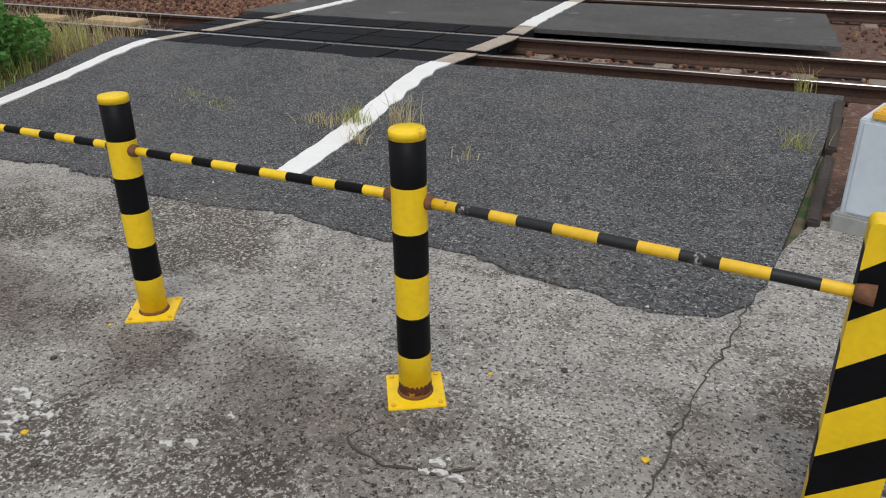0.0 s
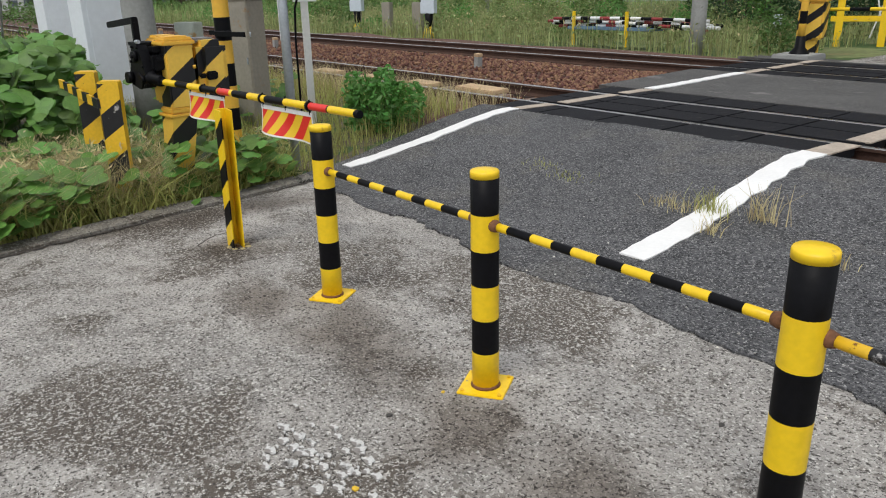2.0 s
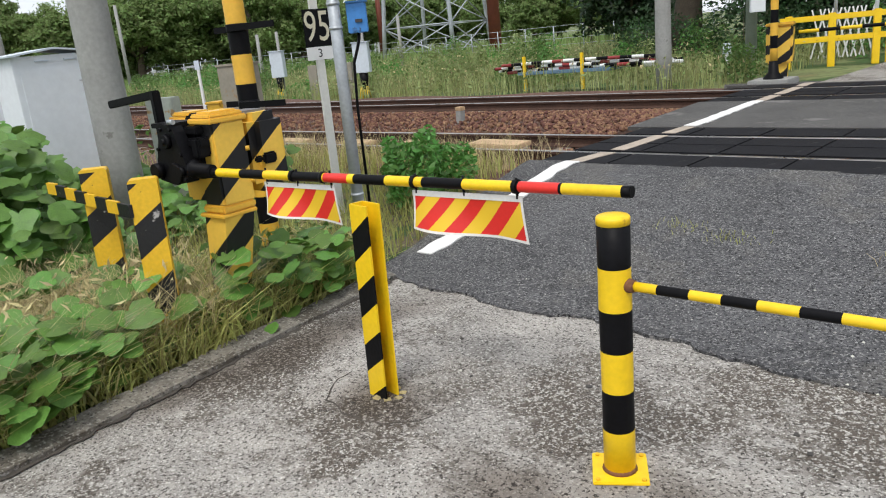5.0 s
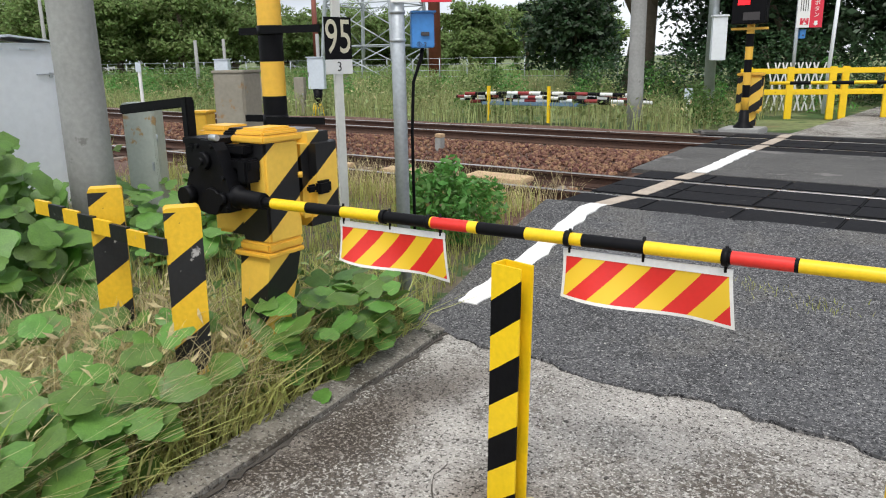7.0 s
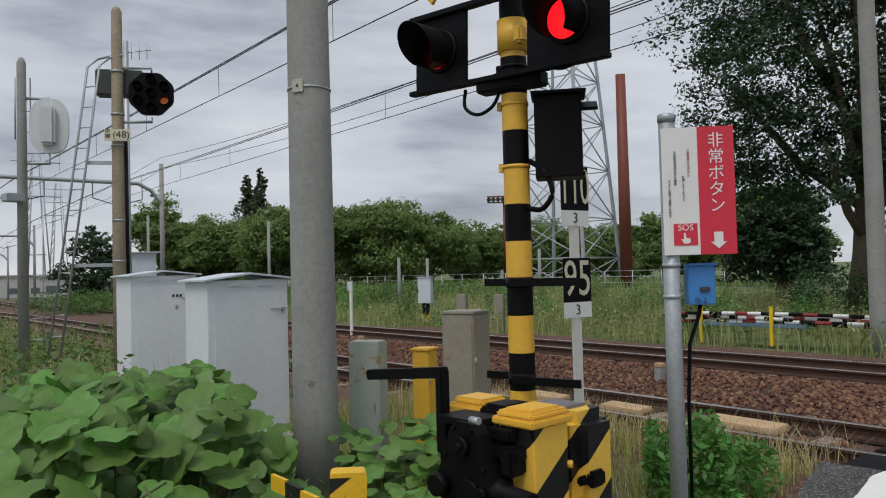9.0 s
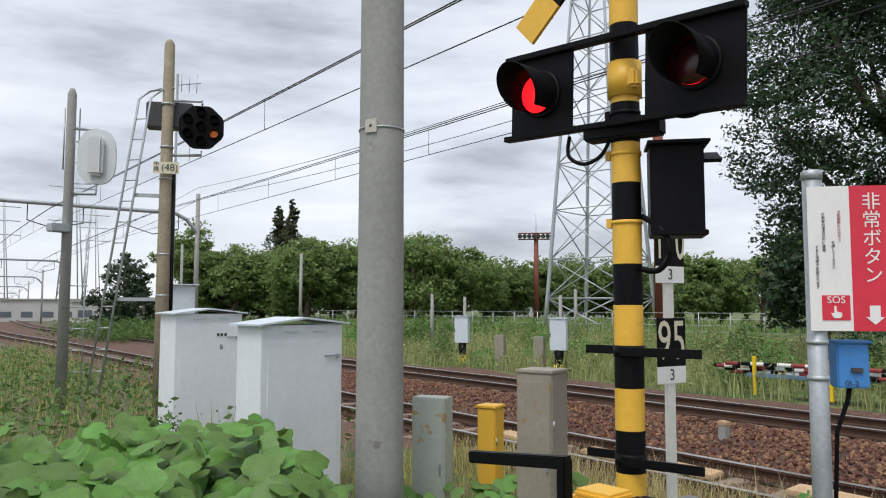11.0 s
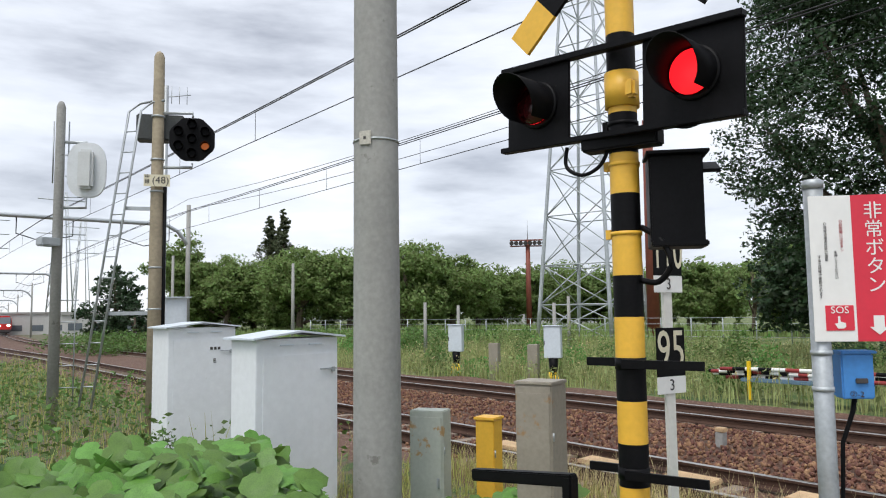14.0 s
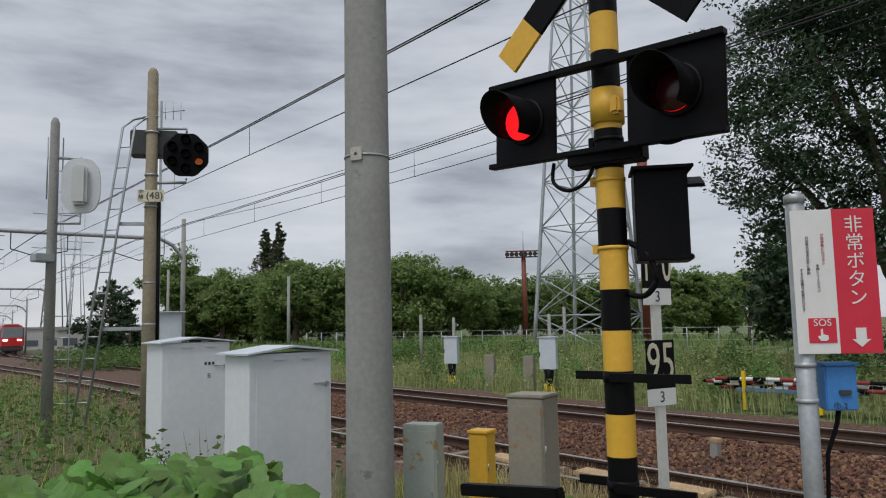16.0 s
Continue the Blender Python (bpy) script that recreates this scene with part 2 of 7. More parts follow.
def box(bm, c, s, rot=None, mi=0, bev=0.0):
    """A box with centre c and full sizes s, turned by rot (Matrix 3x3 or degrees about z), its edges bevelled."""
    tmp = bmesh.new()
    bmesh.ops.create_cube(tmp, size=1.0)
    for v in tmp.verts:
        v.co = Vector((v.co.x * s[0], v.co.y * s[1], v.co.z * s[2]))
    if bev:
        bmesh.ops.bevel(tmp, geom=tmp.edges[:], offset=bev, segments=2, affect="EDGES")
    if rot is not None:
        r = rot if isinstance(rot, Matrix) else Matrix.Rotation(radians(rot), 3, "Z")
        for v in tmp.verts:
            v.co = r @ v.co
    join(bm, tmp, c, mi)


def join(bm, tmp, c=(0, 0, 0), mi=0):
    c = Vector(c)
    vs = [bm.verts.new(v.co + c) for v in tmp.verts]
    tmp.verts.index_update()
    for f in tmp.faces:
        try:
            nf = bm.faces.new([vs[v.index] for v in f.verts])
            nf.material_index, nf.smooth = mi, f.smooth
        except ValueError:
            pass
    tmp.free()


def tube(bm, rings, n=14, mi=0, caps=True, smooth=True, axis=None):
    """A tube through rings of (centre, radius[, material of the band up to the next ring])."""
    rings = [(Vector(r[0]), r[1], r[2] if len(r) > 2 else mi) for r in rings]
    loops = []
    for i, (c, r, k) in enumerate(rings):
        a = rings[min(i + 1, len(rings) - 1)][0] - rings[max(i - 1, 0)][0]
        d = Vector(axis) if axis else (a.normalized() if a.length > 1e-6 else Vector((0, 0, 1)))
        side = d.cross(Vector((0.31, 0.17, 1))) if abs(d.z) < 0.95 else d.cross(Vector((1, 0.1, 0)))
        side.normalize()
        up2 = d.cross(side)
        loops.append([bm.verts.new(c + r * (math.cos(2 * math.pi * j / n) * side + math.sin(2 * math.pi * j / n) * up2)) for j in range(n)])
    for i in range(len(loops) - 1):
        for j in range(n):
            f = bm.faces.new((loops[i][j], loops[i][(j + 1) % n], loops[i + 1][(j + 1) % n], loops[i + 1][j]))
            f.material_index, f.smooth = rings[i][2], smooth
    if caps:
        f = bm.faces.new(loops[0][::-1])
        f.material_index = rings[0][2]
        f = bm.faces.new(loops[-1])
        f.material_index = rings[-2][2]


def prism(bm, pts, a, b, mi=0):
    """A flat outline pts (3D), pushed out from a to b (vectors)."""
    a, b = Vector(a), Vector(b)
    lo = [bm.verts.new(Vector(p) + a) for p in pts]
    hi = [bm.verts.new(Vector(p) + b) for p in pts]
    n = len(pts)
    fs = [bm.faces.new(lo[::-1]), bm.faces.new(hi)]
    fs += [bm.faces.new((lo[i], lo[(i + 1) % n], hi[(i + 1) % n], hi[i])) for i in range(n)]
    for f in fs:
        f.material_index = mi


def finish(name, bm, mats):
    bmesh.ops.recalc_face_normals(bm, faces=bm.faces[:])
    me = bpy.data.meshes.new(name)
    bm.to_mesh(me)
    bm.free()
    for m in mats if isinstance(mats, (list, tuple)) else [mats]:
        me.materials.append(m)
    return me


def thing(name, m, label, category, group="", kind=""):
    ob = new(name)
    ob.empty_display_size = 0.1
    ob.matrix_world = m
    return tagged(ob, label, category, group, kind)


def part(name, bm, mats, parent, label="", m=None):
    if name in ("web", "flange", "bar", "cross_board") and not isinstance(bm, bpy.types.Mesh):
        bmesh.ops.remove_doubles(bm, verts=bm.verts[:], dist=0.0005)
    ob = new(name, bm if isinstance(bm, bpy.types.Mesh) else finish(name, bm, mats))
    ob.parent = parent
    if m is not None:
        ob.matrix_basis = m
    return tagged(ob, label)


def solid(name, bm, mats, label, category="", group="", kind="", m=None):
    ob = new(name, finish(name, bm, mats))
    if m is not None:
        ob.matrix_world = m
    return tagged(ob, label, category, group, kind)


def mesh_from(name, verts, faces, mats, smooth=False, idx=None):
    me = bpy.data.meshes.new(name)
    me.from_pydata(verts, [], faces)
    for m in mats if isinstance(mats, (list, tuple)) else [mats]:
        me.materials.append(m)
    if idx is not None:
        me.polygons.foreach_set("material_index", np.asarray(idx, dtype=np.int32))
    if smooth:
        me.polygons.foreach_set("use_smooth", np.ones(len(me.polygons), dtype=bool))
    me.update()
    return me


def text_mesh(body, size, m, mats, depth=0.001, align="CENTER"):
    """Letters as a mesh, upright in the plane of m's x and z."""
    cu = bpy.data.curves.new("letters", "FONT")
    cu.body, cu.size, cu.extrude, cu.align_x, cu.align_y = body, size, depth, align, "CENTER"
    cu.resolution_u = 3
    tmp = bpy.data.objects.new("letters", cu)
    scene.collection.objects.link(tmp)
    bpy.context.view_layer.update()
    me = bpy.data.meshes.new_from_object(tmp.evaluated_get(bpy.context.evaluated_depsgraph_get()))
    bpy.data.objects.remove(tmp)
    me.transform(m @ Matrix.Rotation(radians(90), 4, "X"))
    me.materials.clear()
    me.materials.append(mats)
    return me

# ---- ground and tracks ----
SLOPE = 0.14
COS = 1 / math.sqrt(1 + SLOPE * SLOPE)
RAILDEG = math.degrees(math.atan(SLOPE))
RAILZ = 0.2


def smooth01(a):
    a = min(1, max(0, a))
    return a * a * (3 - 2 * a)


def across(x, y):
    """Metres beyond the first rail, square to the tracks."""
    return (y - 6.09 - SLOPE * (x + 7.5)) * COS


def along(u, v):
    """The place u metres along the first rail from x = -7.5 and v metres across it."""
    return (-7.5 + u * COS - v * SLOPE * COS, 6.09 + u * SLOPE * COS + v * COS)


def gz(x, y):
    """Height of the road surface."""
    v = across(x, y)
    p = 0.019 * (min(2, max(-5.4, x)) + 0.9)
    s = smooth01((v + 3.6) / 3.3)
    z = p * (1 - s) + RAILZ * s
    return z + (0.0 - RAILZ) * smooth01((v - 6.6) / 2.2)


def tz(x, y):
    """Height of the open ground beside the road: lower under the tracks, uneven elsewhere."""
    v = across(x, y) - bend((x + 7.5) / COS)[0]
    z = gz(x, y) - 0.03
    far = smooth01((math.hypot(x + 8, y - 6) - 5) / 10)
    k = smooth01((v + 0.9) / 0.5) * (1 - smooth01((v - 6.5) / 0.6))
    z -= 0.16 * k
    z -= 0.009 * max(0.0, -x - 47) * (1 - smooth01((y - 14) / 14)) if x > -900 else 0
    if k < 1:
        z += (1 - k) * far * 0.12 * noise.noise(Vector((x * 0.35, y * 0.35, 3.1)))
    if -4.6 < x < 3.4 and -3.4 < y < 2.6:
        z -= 0.15
    return z


def sheet(xs, ys, f, lift=0.0, keep=None):
    """A sheet over a grid of x and y at the height f, as lists of places and faces."""
    vs = [(x, y, f(x, y) + lift) for y in ys for x in xs]
    n = len(xs)
    fs = [(j * n + i, j * n + i + 1, (j + 1) * n + i + 1, (j + 1) * n + i) for j in range(len(ys) - 1) for i in range(n - 1) if not keep or keep((xs[i] + xs[i + 1]) / 2, (ys[j] + ys[j + 1]) / 2)]
    return vs, fs


def spaced(a, b, step):
    n = max(1, round((b - a) / step))
    return [a + (b - a) * i / n for i in range(n + 1)]


def ground():
    xs = [-2500, -900, -420] + spaced(-220, -60, 8) + spaced(-58, -20, 2) + spaced(-19.5, 8, 0.5) + spaced(10, 40, 3) + [90, 300, 900, 2500]
    ys = [-2500, -900, -300, -90, -40] + spaced(-20, -6, 2) + spaced(-5, 22, 0.5) + spaced(24, 60, 4) + spaced(70, 220, 15) + [420, 900, 2500]
    vs, fs = sheet(xs, ys, tz)
    mid = lambda f: [sum(vs[k][a] for k in f) / 4 for a in (0, 1)]
    idx = [1 if -1.4 < across(*mid(f)) - bend((mid(f)[0] + 7.5) / COS)[0] < 7.4 and vs[f[0]][0] > -700 else (0 if vs[f[0]][1] < 9 else 2) for f in fs]
    ob = new("ground", mesh_from("ground", vs, fs, [SOIL, BALLB, MEADOW], True, idx))
    tagged(ob, "weedy soil and rough meadow around the railway tracks", "ground", kind="structure")


def ragged(pts, step, amp, seed):
    """A line of places through pts, resampled and made ragged."""
    rnd = random.Random(seed)
    out = []
    for (x0, y0), (x1, y1) in zip(pts, pts[1:]):
        n = max(1, int(math.hypot(x1 - x0, y1 - y0) / step))
        for i in range(n):
            t = i / n
            w = noise.noise(Vector((x0 + (x1 - x0) * t, y0 + (y1 - y0) * t, seed)) * 2.2) * amp * 1.3
            out.append((x0 + (x1 - x0) * t + rnd.uniform(-amp, amp) * 0.45, y0 + (y1 - y0) * t + w + rnd.uniform(-amp, amp) * 0.45))
    return out + [pts[-1]]


def slab(name, near, far, lift, m, label, rows=24, category="pavement", kind="structure", f=gz, cols=None, skirt=0.05):
    """A surface between two lines of equally many places, following the ground, with a skirt at its rim."""
    n = len(near)
    vs, fs = [], []
    for j in range(rows + 1):
        t = j / rows
        for i in range(n):
            x, y = near[i][0] + (far[i][0] - near[i][0]) * t, near[i][1] + (far[i][1] - near[i][1]) * t
            vs.append((x, y, f(x, y) + lift))
    for j in range(rows):
        for i in range(n - 1):
            fs.append((j * n + i, j * n + i + 1, (j + 1) * n + i + 1, (j + 1) * n + i))
    rim = list(range(n)) + [j * n + n - 1 for j in range(1, rows + 1)] + [rows * n + i for i in range(n - 2, -1, -1)] + [j * n for j in range(rows - 1, 0, -1)]
    base = len(vs)
    vs += [(vs[k][0], vs[k][1], vs[k][2] - skirt) for k in rim]
    for i in range(len(rim)):
        j = (i + 1) % len(rim)
        fs.append((rim[i], base + i, base + j, rim[j]))
    ob = new(name, mesh_from(name, vs, fs, m))
    return tagged(ob, label, category, kind=kind)


def spread(pts, n):
    """n places evenly along the line pts."""
    d = [0]
    for a, b in zip(pts, pts[1:]):
        d.append(d[-1] + math.hypot(b[0] - a[0], b[1] - a[1]))
    return [(float(np.interp(d[-1] * i / (n - 1), d, [p[0] for p in pts])), float(np.interp(d[-1] * i / (n - 1), d, [p[1] for p in pts]))) for i in range(n)]


WL_L = [(-7.06, 3.04), (-7.28, 4.1), (-7.62, 5.3), (-7.6, 6.09), (-7.77, 7.4), (-7.85, 8.2), (-8.2, 10.0), (-8.52, 12.0), (-8.85, 13.6)]
WL_R = [(-3.58, 3.39), (-3.75, 4.23), (-4.1, 5.7), (-4.17, 6.6), (-4.28, 7.5), (-4.64, 9.0), (-5.05, 10.9), (-5.5, 13.0)]


def line_at(pts, y):
    return float(np.interp(y, [p[1] for p in pts], [p[0] for p in pts]))


def pavements():
    # the concrete that the camera stands on
    near = spread([(-5.45, -3.5), (3.5, -3.5)], 60)
    far = [(-5.45 - (1.15) * 1.0, 2.9)] + spread([(-6.5, 2.9), (3.5, 3.3)], 59)
    lx = lambda y: float(np.interp(y, [-3.5, -0.36, 0.2, 0.73, 1.51, 2.1, 2.65, 3.0], [-5.1, -5.86, -6.04, -6.19, -6.41, -6.58, -6.76, -6.85]))
    xs, ys = spaced(0, 1, 1 / 70), spaced(-3.5, 3.2, 0.1)
    vs = []
    for y in ys:
        for a in xs:
            x = lx(y) + (3.5 - lx(y)) * a
            vs.append((x, y, gz(x, y) + 0.008 * (noise.noise(Vector((x * 0.9, y * 0.9, 7))))))
    n = len(xs)
    fs = [(j * n + i, j * n + i + 1, (j + 1) * n + i + 1, (j + 1) * n + i) for j in range(len(ys) - 1) for i in range(n - 1)]
    tagged(new("pavement", mesh_from("pavement", vs, fs, CONC, True)), "weathered grey concrete pavement with stains and cracks", "pavement", kind="structure")
    # raised strip of old concrete along the weeds
    bm = bmesh.new()
    edge = [(lx(y) + 0.012 * noise.noise(Vector((9, y * 6, 1))), y) for y in spaced(-3.4, 2.62, 0.05)]
    for (x0, y0), (x1, y1) in zip(edge, edge[1:]):
        w0, w1 = 0.2 + 0.05 * noise.noise(Vector((0, y0 * 2, 1))), 0.2 + 0.05 * noise.noise(Vector((0, y1 * 2, 1)))
        h = 0.02 + 0.006 * noise.noise(Vector((3, y0 * 5, 2)))
        q = [(x0 - 0.012, y0, gz(x0, y0)), (x1 - 0.012, y1, gz(x1, y1)), (x1 - w1, y1, gz(x1, y1) + 0.012), (x0 - w0, y0, gz(x0, y0) + 0.012)]
        prism(bm, q, (0, 0, -0.08), (0, 0, h + 0.012 * noise.noise(Vector((1, y0 * 3, 5)))))
    solid("kerb_strip", bm, mat("old_kerb_concrete", (0.21, 0.19, 0.16), 0.95, 0, 0.4, 2, 1.0, 70, spots=[((0.1, 0.085, 0.065), 2.2, 0.52), ((0.05, 0.05, 0.035), 7, 0.58), ((0.36, 0.34, 0.3), 48, 0.55), ((0.04, 0.035, 0.03), 60, 0.57)]), "cracked dirty concrete kerb strip between pavement and weeds", "kerb", kind="structure")
    # asphalt ramp up to the first rail
    near = ragged([(-7.05, 2.62), (-6.62, 2.6), (-6.23, 2.6), (-5.88, 2.62), (-5.45, 2.66), (-5.15, 2.79), (-4.85, 2.73), (-4.57, 2.78), (-4.22, 2.69), (-3.94, 2.7), (-3.69, 2.75), (-3.35, 2.8), (-2.9, 2.89), (-2.28, 2.89), (-1.84, 2.97), (-1.53, 2.87), (-1.24, 2.87), (-0.99, 2.83), (-0.85, 2.84), (-0.6, 2.95), (-0.52, 3.1), (-0.49, 3.35)], 0.06, 0.045, 3)
    n = len(near)
    far = spread([(-8.1, 5.42), (-0.66, 6.48)], n)
    near[0] = (-7.05, 2.66)
    slab("road", near, far, 0.012, ASPH, "dark worn asphalt ramp with a ragged edge", 40, "road", f=lambda x, y: gz(x, y) + 0.012 * noise.noise(Vector((x * 1.7, y * 1.7, 2))))
    slab("pavement", spread([(-0.62, 3.05), (3.5, 3.15)], 20), spread([(-0.44, 4.22), (3.5, 4.5)], 20), -0.004, CONC, "grey concrete beside the asphalt ramp", 8)
    slab("ballast_bank", spread([(-0.46, 4.24), (3.5, 4.5)], 20), spread([(-0.6, 6.3), (3.5, 6.9)], 20), 0.012, BALLB, "dark stony soil beside the asphalt ramp", 10, "ground")
    # asphalt between the tracks and beyond
    near, far = [along(u, 1.75) for u in spaced(-0.8, 6.8, 0.3)], [along(u, 4.35) for u in spaced(-1.0, 6.6, 0.3)]
    slab("road", near, far, 0.008, ASPH2, "grey patched asphalt between the two tracks", 12, "road")
    near, far = [along(u, 6.75) for u in spaced(-1.6, 2.9, 0.3)], [along(u, 9.2) for u in spaced(-2.6, 5.0, 7.6 / 15)]
    slab("road", near, far, 0.008, ASPH2, "asphalt beyond the far track", 10, "road")
    # pale path that leads away on the far side
    near, far = spread([(-9.3, 14.6), (-4.6, 15.6)], 14), spread([(-12.0, 40), (-4.0, 42)], 14)
    slab("pavement", near, far, 0.012, CONC, "pale concrete path beyond the crossing", 24, "pavement")
    # rubber panels of the crossing
    deck = thing("crossing_deck", pose(0, 0, 0), "black rubber crossing deck between and beside the rails", "crossing deck", kind="structure")
    for base in (0.0, 4.95):
        u0, u1 = (-0.55, 3.55) if base == 0 else (-0.95, 3.3)
        for a, b in ((-0.62, -0.06), (0.085, 0.56), (0.572, 1.045), (1.19, 1.72)):
            n = 5
            for i in range(n):
                ua, ub = u0 + (u1 - u0) * i / n + 0.004, u0 + (u1 - u0) * (i + 1) / n - 0.004
                bm = bmesh.new()
                cx, cy = along((ua + ub) / 2, base + (a + b) / 2)
                box(bm, (0, 0, 0), (ub - ua, b - a, 0.1), bev=0.012)
                part("crossing_panel", bm, RUBBER, deck, "", pose(cx, cy, RAILZ - 0.045, 0, 0, RAILDEG))
    # white lines
    for pts, w, nm in ((WL_L, 0.17, "left"), (WL_R, 0.21, "right")):
        for y0, y1, m in ((pts[0][1], pts[3][1] - 0.62, 0), (pts[3][1] - 0.6, pts[3][1] - 0.07, 1), (pts[3][1] + 0.1, pts[3][1] + 1.08, 1), (pts[3][1] + 1.25, pts[3][1] + 1.75, 1), (pts[3][1] + 1.78, pts[3][1] + 4.2, 0), (pts[3][1] + 4.22, pts[3][1] + 4.95, 1), (pts[3][1] + 5.12, pts[3][1] + 6.05, 1), (pts[3][1] + 6.2, pts[3][1] + 7.1, 1)):
            ys = spaced(y0, y1, 0.08)
            amp = 0.03 if m == 0 else 0.004
            near = [(line_at(pts, y) + amp * noise.noise(Vector((y * 6, 1, 0))), y) for y in ys]
            far = [(line_at(pts, y) + w + amp * noise.noise(Vector((y * 6, 5, 3))), y + 0.02) for y in ys]
            slab("road_marking", near, far, 0.022 if m == 0 else 0.012, DIRTYP if m else WHITEP, "grimy white line over the crossing panels" if m else "thick white painted road line", 3, "road marking", skirt=0.012)


def rail_profile():
    h = [(-0.0625, 0), (0.0625, 0), (0.0625, 0.011), (0.03, 0.022), (0.009, 0.04), (0.009, 0.105), (0.0325, 0.118), (0.0325, 0.146), (0.027, 0.153), (-0.027, 0.153), (-0.0325, 0.146), (-0.0325, 0.118), (-0.009, 0.105), (-0.009, 0.04), (-0.03, 0.022), (-0.0625, 0.011)]
    return h


def bend(u):
    """Sideways swing and fall of the tracks far off, beyond a gentle curve."""
    w = max(0.0, -u - 40)
    swing = 0.115 * w * w / 120 if w < 60 else 3.45 + 0.115 * (w - 60)
    return swing, -0.009 * w


def track_place(u, v):
    side, drop = bend(u)
    x, y = along(u, v + side)
    return x, y, drop


def tracks():
    prof = rail_profile()
    lines = []
    us = spaced(-640, -110, 20) + spaced(-106, -70, 4) + spaced(-66, -14, 2) + spaced(-13, 9, 1) + [16, 30, 60]
    for k, v in enumerate((0.0, 1.132, 4.95, 6.082)):
        vs, fs, idx = [], [], []
        for u in us:
            for a, b in prof:
                x, y, d = track_place(u, v + a)
                vs.append((x, y, RAILZ - 0.153 + b + d))
        n = len(prof)
        for i in range(len(us) - 1):
            for j in range(n):
                j2 = (j + 1) % n
                fs.append((i * n + j, i * n + j2, (i + 1) * n + j2, (i + 1) * n + j))
                idx.append(1 if j in (8, 9) else 0)
        if k % 2 == 0:
            lines.append(thing("railway_track", pose(0, 0, 0), "rusty rails on concrete sleepers in brown ballast", "railway track", "railway tracks"))
        tagged(new("rail", mesh_from("rail", vs, fs, [RAILS, RAILT], False, idx)), "rusty rail with a polished head").parent = lines[-1]
    bm = bmesh.new()
    box(bm, (0, 0, 0), (0.2, 2.0, 0.16), bev=0.012)
    me = finish("sleeper", bm, mat("concrete_sleeper", (0.24, 0.19, 0.15), 0.9, 0, 0.3, 3, 0.4))
    for base, line in ((0.566, lines[0]), (5.516, lines[1])):
        for i in range(-70, 22):
            u = i * 0.65
            if -0.9 < u < 3.6:
                continue
            x, y, d = track_place(u, base)
            m = pose(x, y, RAILZ - 0.153 - 0.085 + d, 0, 0, RAILDEG)
            part("sleeper", me, None, line, "", m)


def stones():
    rnd = random.Random(5)
    ico = bmesh.new()
    bmesh.ops.create_icosphere(ico, subdivisions=1, radius=1)
    base_v = np.array([v.co for v in ico.verts])
    ico.verts.index_update()
    base_f = [[v.index for v in f.verts] for f in ico.faces]
    ico.free()
    vs, fs = [], []

    def drop(u, v, r, z):
        x, y = along(u, v)
        k = len(vs)
        rot = np.array(Euler((rnd.uniform(0, 6), rnd.uniform(0, 6), rnd.uniform(0, 6))).to_matrix())
        sc = np.array([rnd.uniform(0.7, 1.3), rnd.uniform(0.7, 1.2), rnd.uniform(0.5, 0.9)]) * r
        jit = np.array([rnd.uniform(0.75, 1.2) for _ in range(len(base_v))])[:, None]
        p = (base_v * jit * sc) @ rot.T + np.array([x, y, z])
        vs.extend(map(tuple, p))
        fs.extend([[k + a for a in f] for f in base_f])

    # ridge of ballast between the tracks and beds beside the rails
    for _ in range(9500):
        u = -1.1 - 26 * rnd.random() ** 1.5
        v = rnd.uniform(1.35, 4.75)
        h = 0.1 * (1 - abs((v - 3.0) / 1.8) ** 2)
        drop(u, v, rnd.uniform(0.022, 0.042), RAILZ - 0.18 + max(0, h) + rnd.uniform(0, 0.02))
    for _ in range(5000):
        u = -1.1 - 24 * rnd.random() ** 1.5
        v = rnd.choice((rnd.uniform(-1.0, -0.1), rnd.uniform(0.1, 1.05), rnd.uniform(5.05, 6.0), rnd.uniform(6.2, 6.9)))
        drop(u, v, rnd.uniform(0.022, 0.04), RAILZ - 0.185 + rnd.uniform(0, 0.02))
    for _ in range(1800):
        u = rnd.uniform(3.7, 9.5)
        v = rnd.choice((rnd.uniform(0.1, 1.05), rnd.uniform(5.05, 6.0), rnd.uniform(1.3, 4.8) if u > 6.9 else 0.5))
        drop(u, v, rnd.uniform(0.022, 0.04), RAILZ - 0.185 + rnd.uniform(0, 0.02))
    ob = new("ballast", mesh_from("ballast", vs, fs, BALL))
    tagged(ob, "rust-brown crushed stone ballast along the tracks", "ballast", kind="stuff")


ground()
pavements()
tracks()
stones()

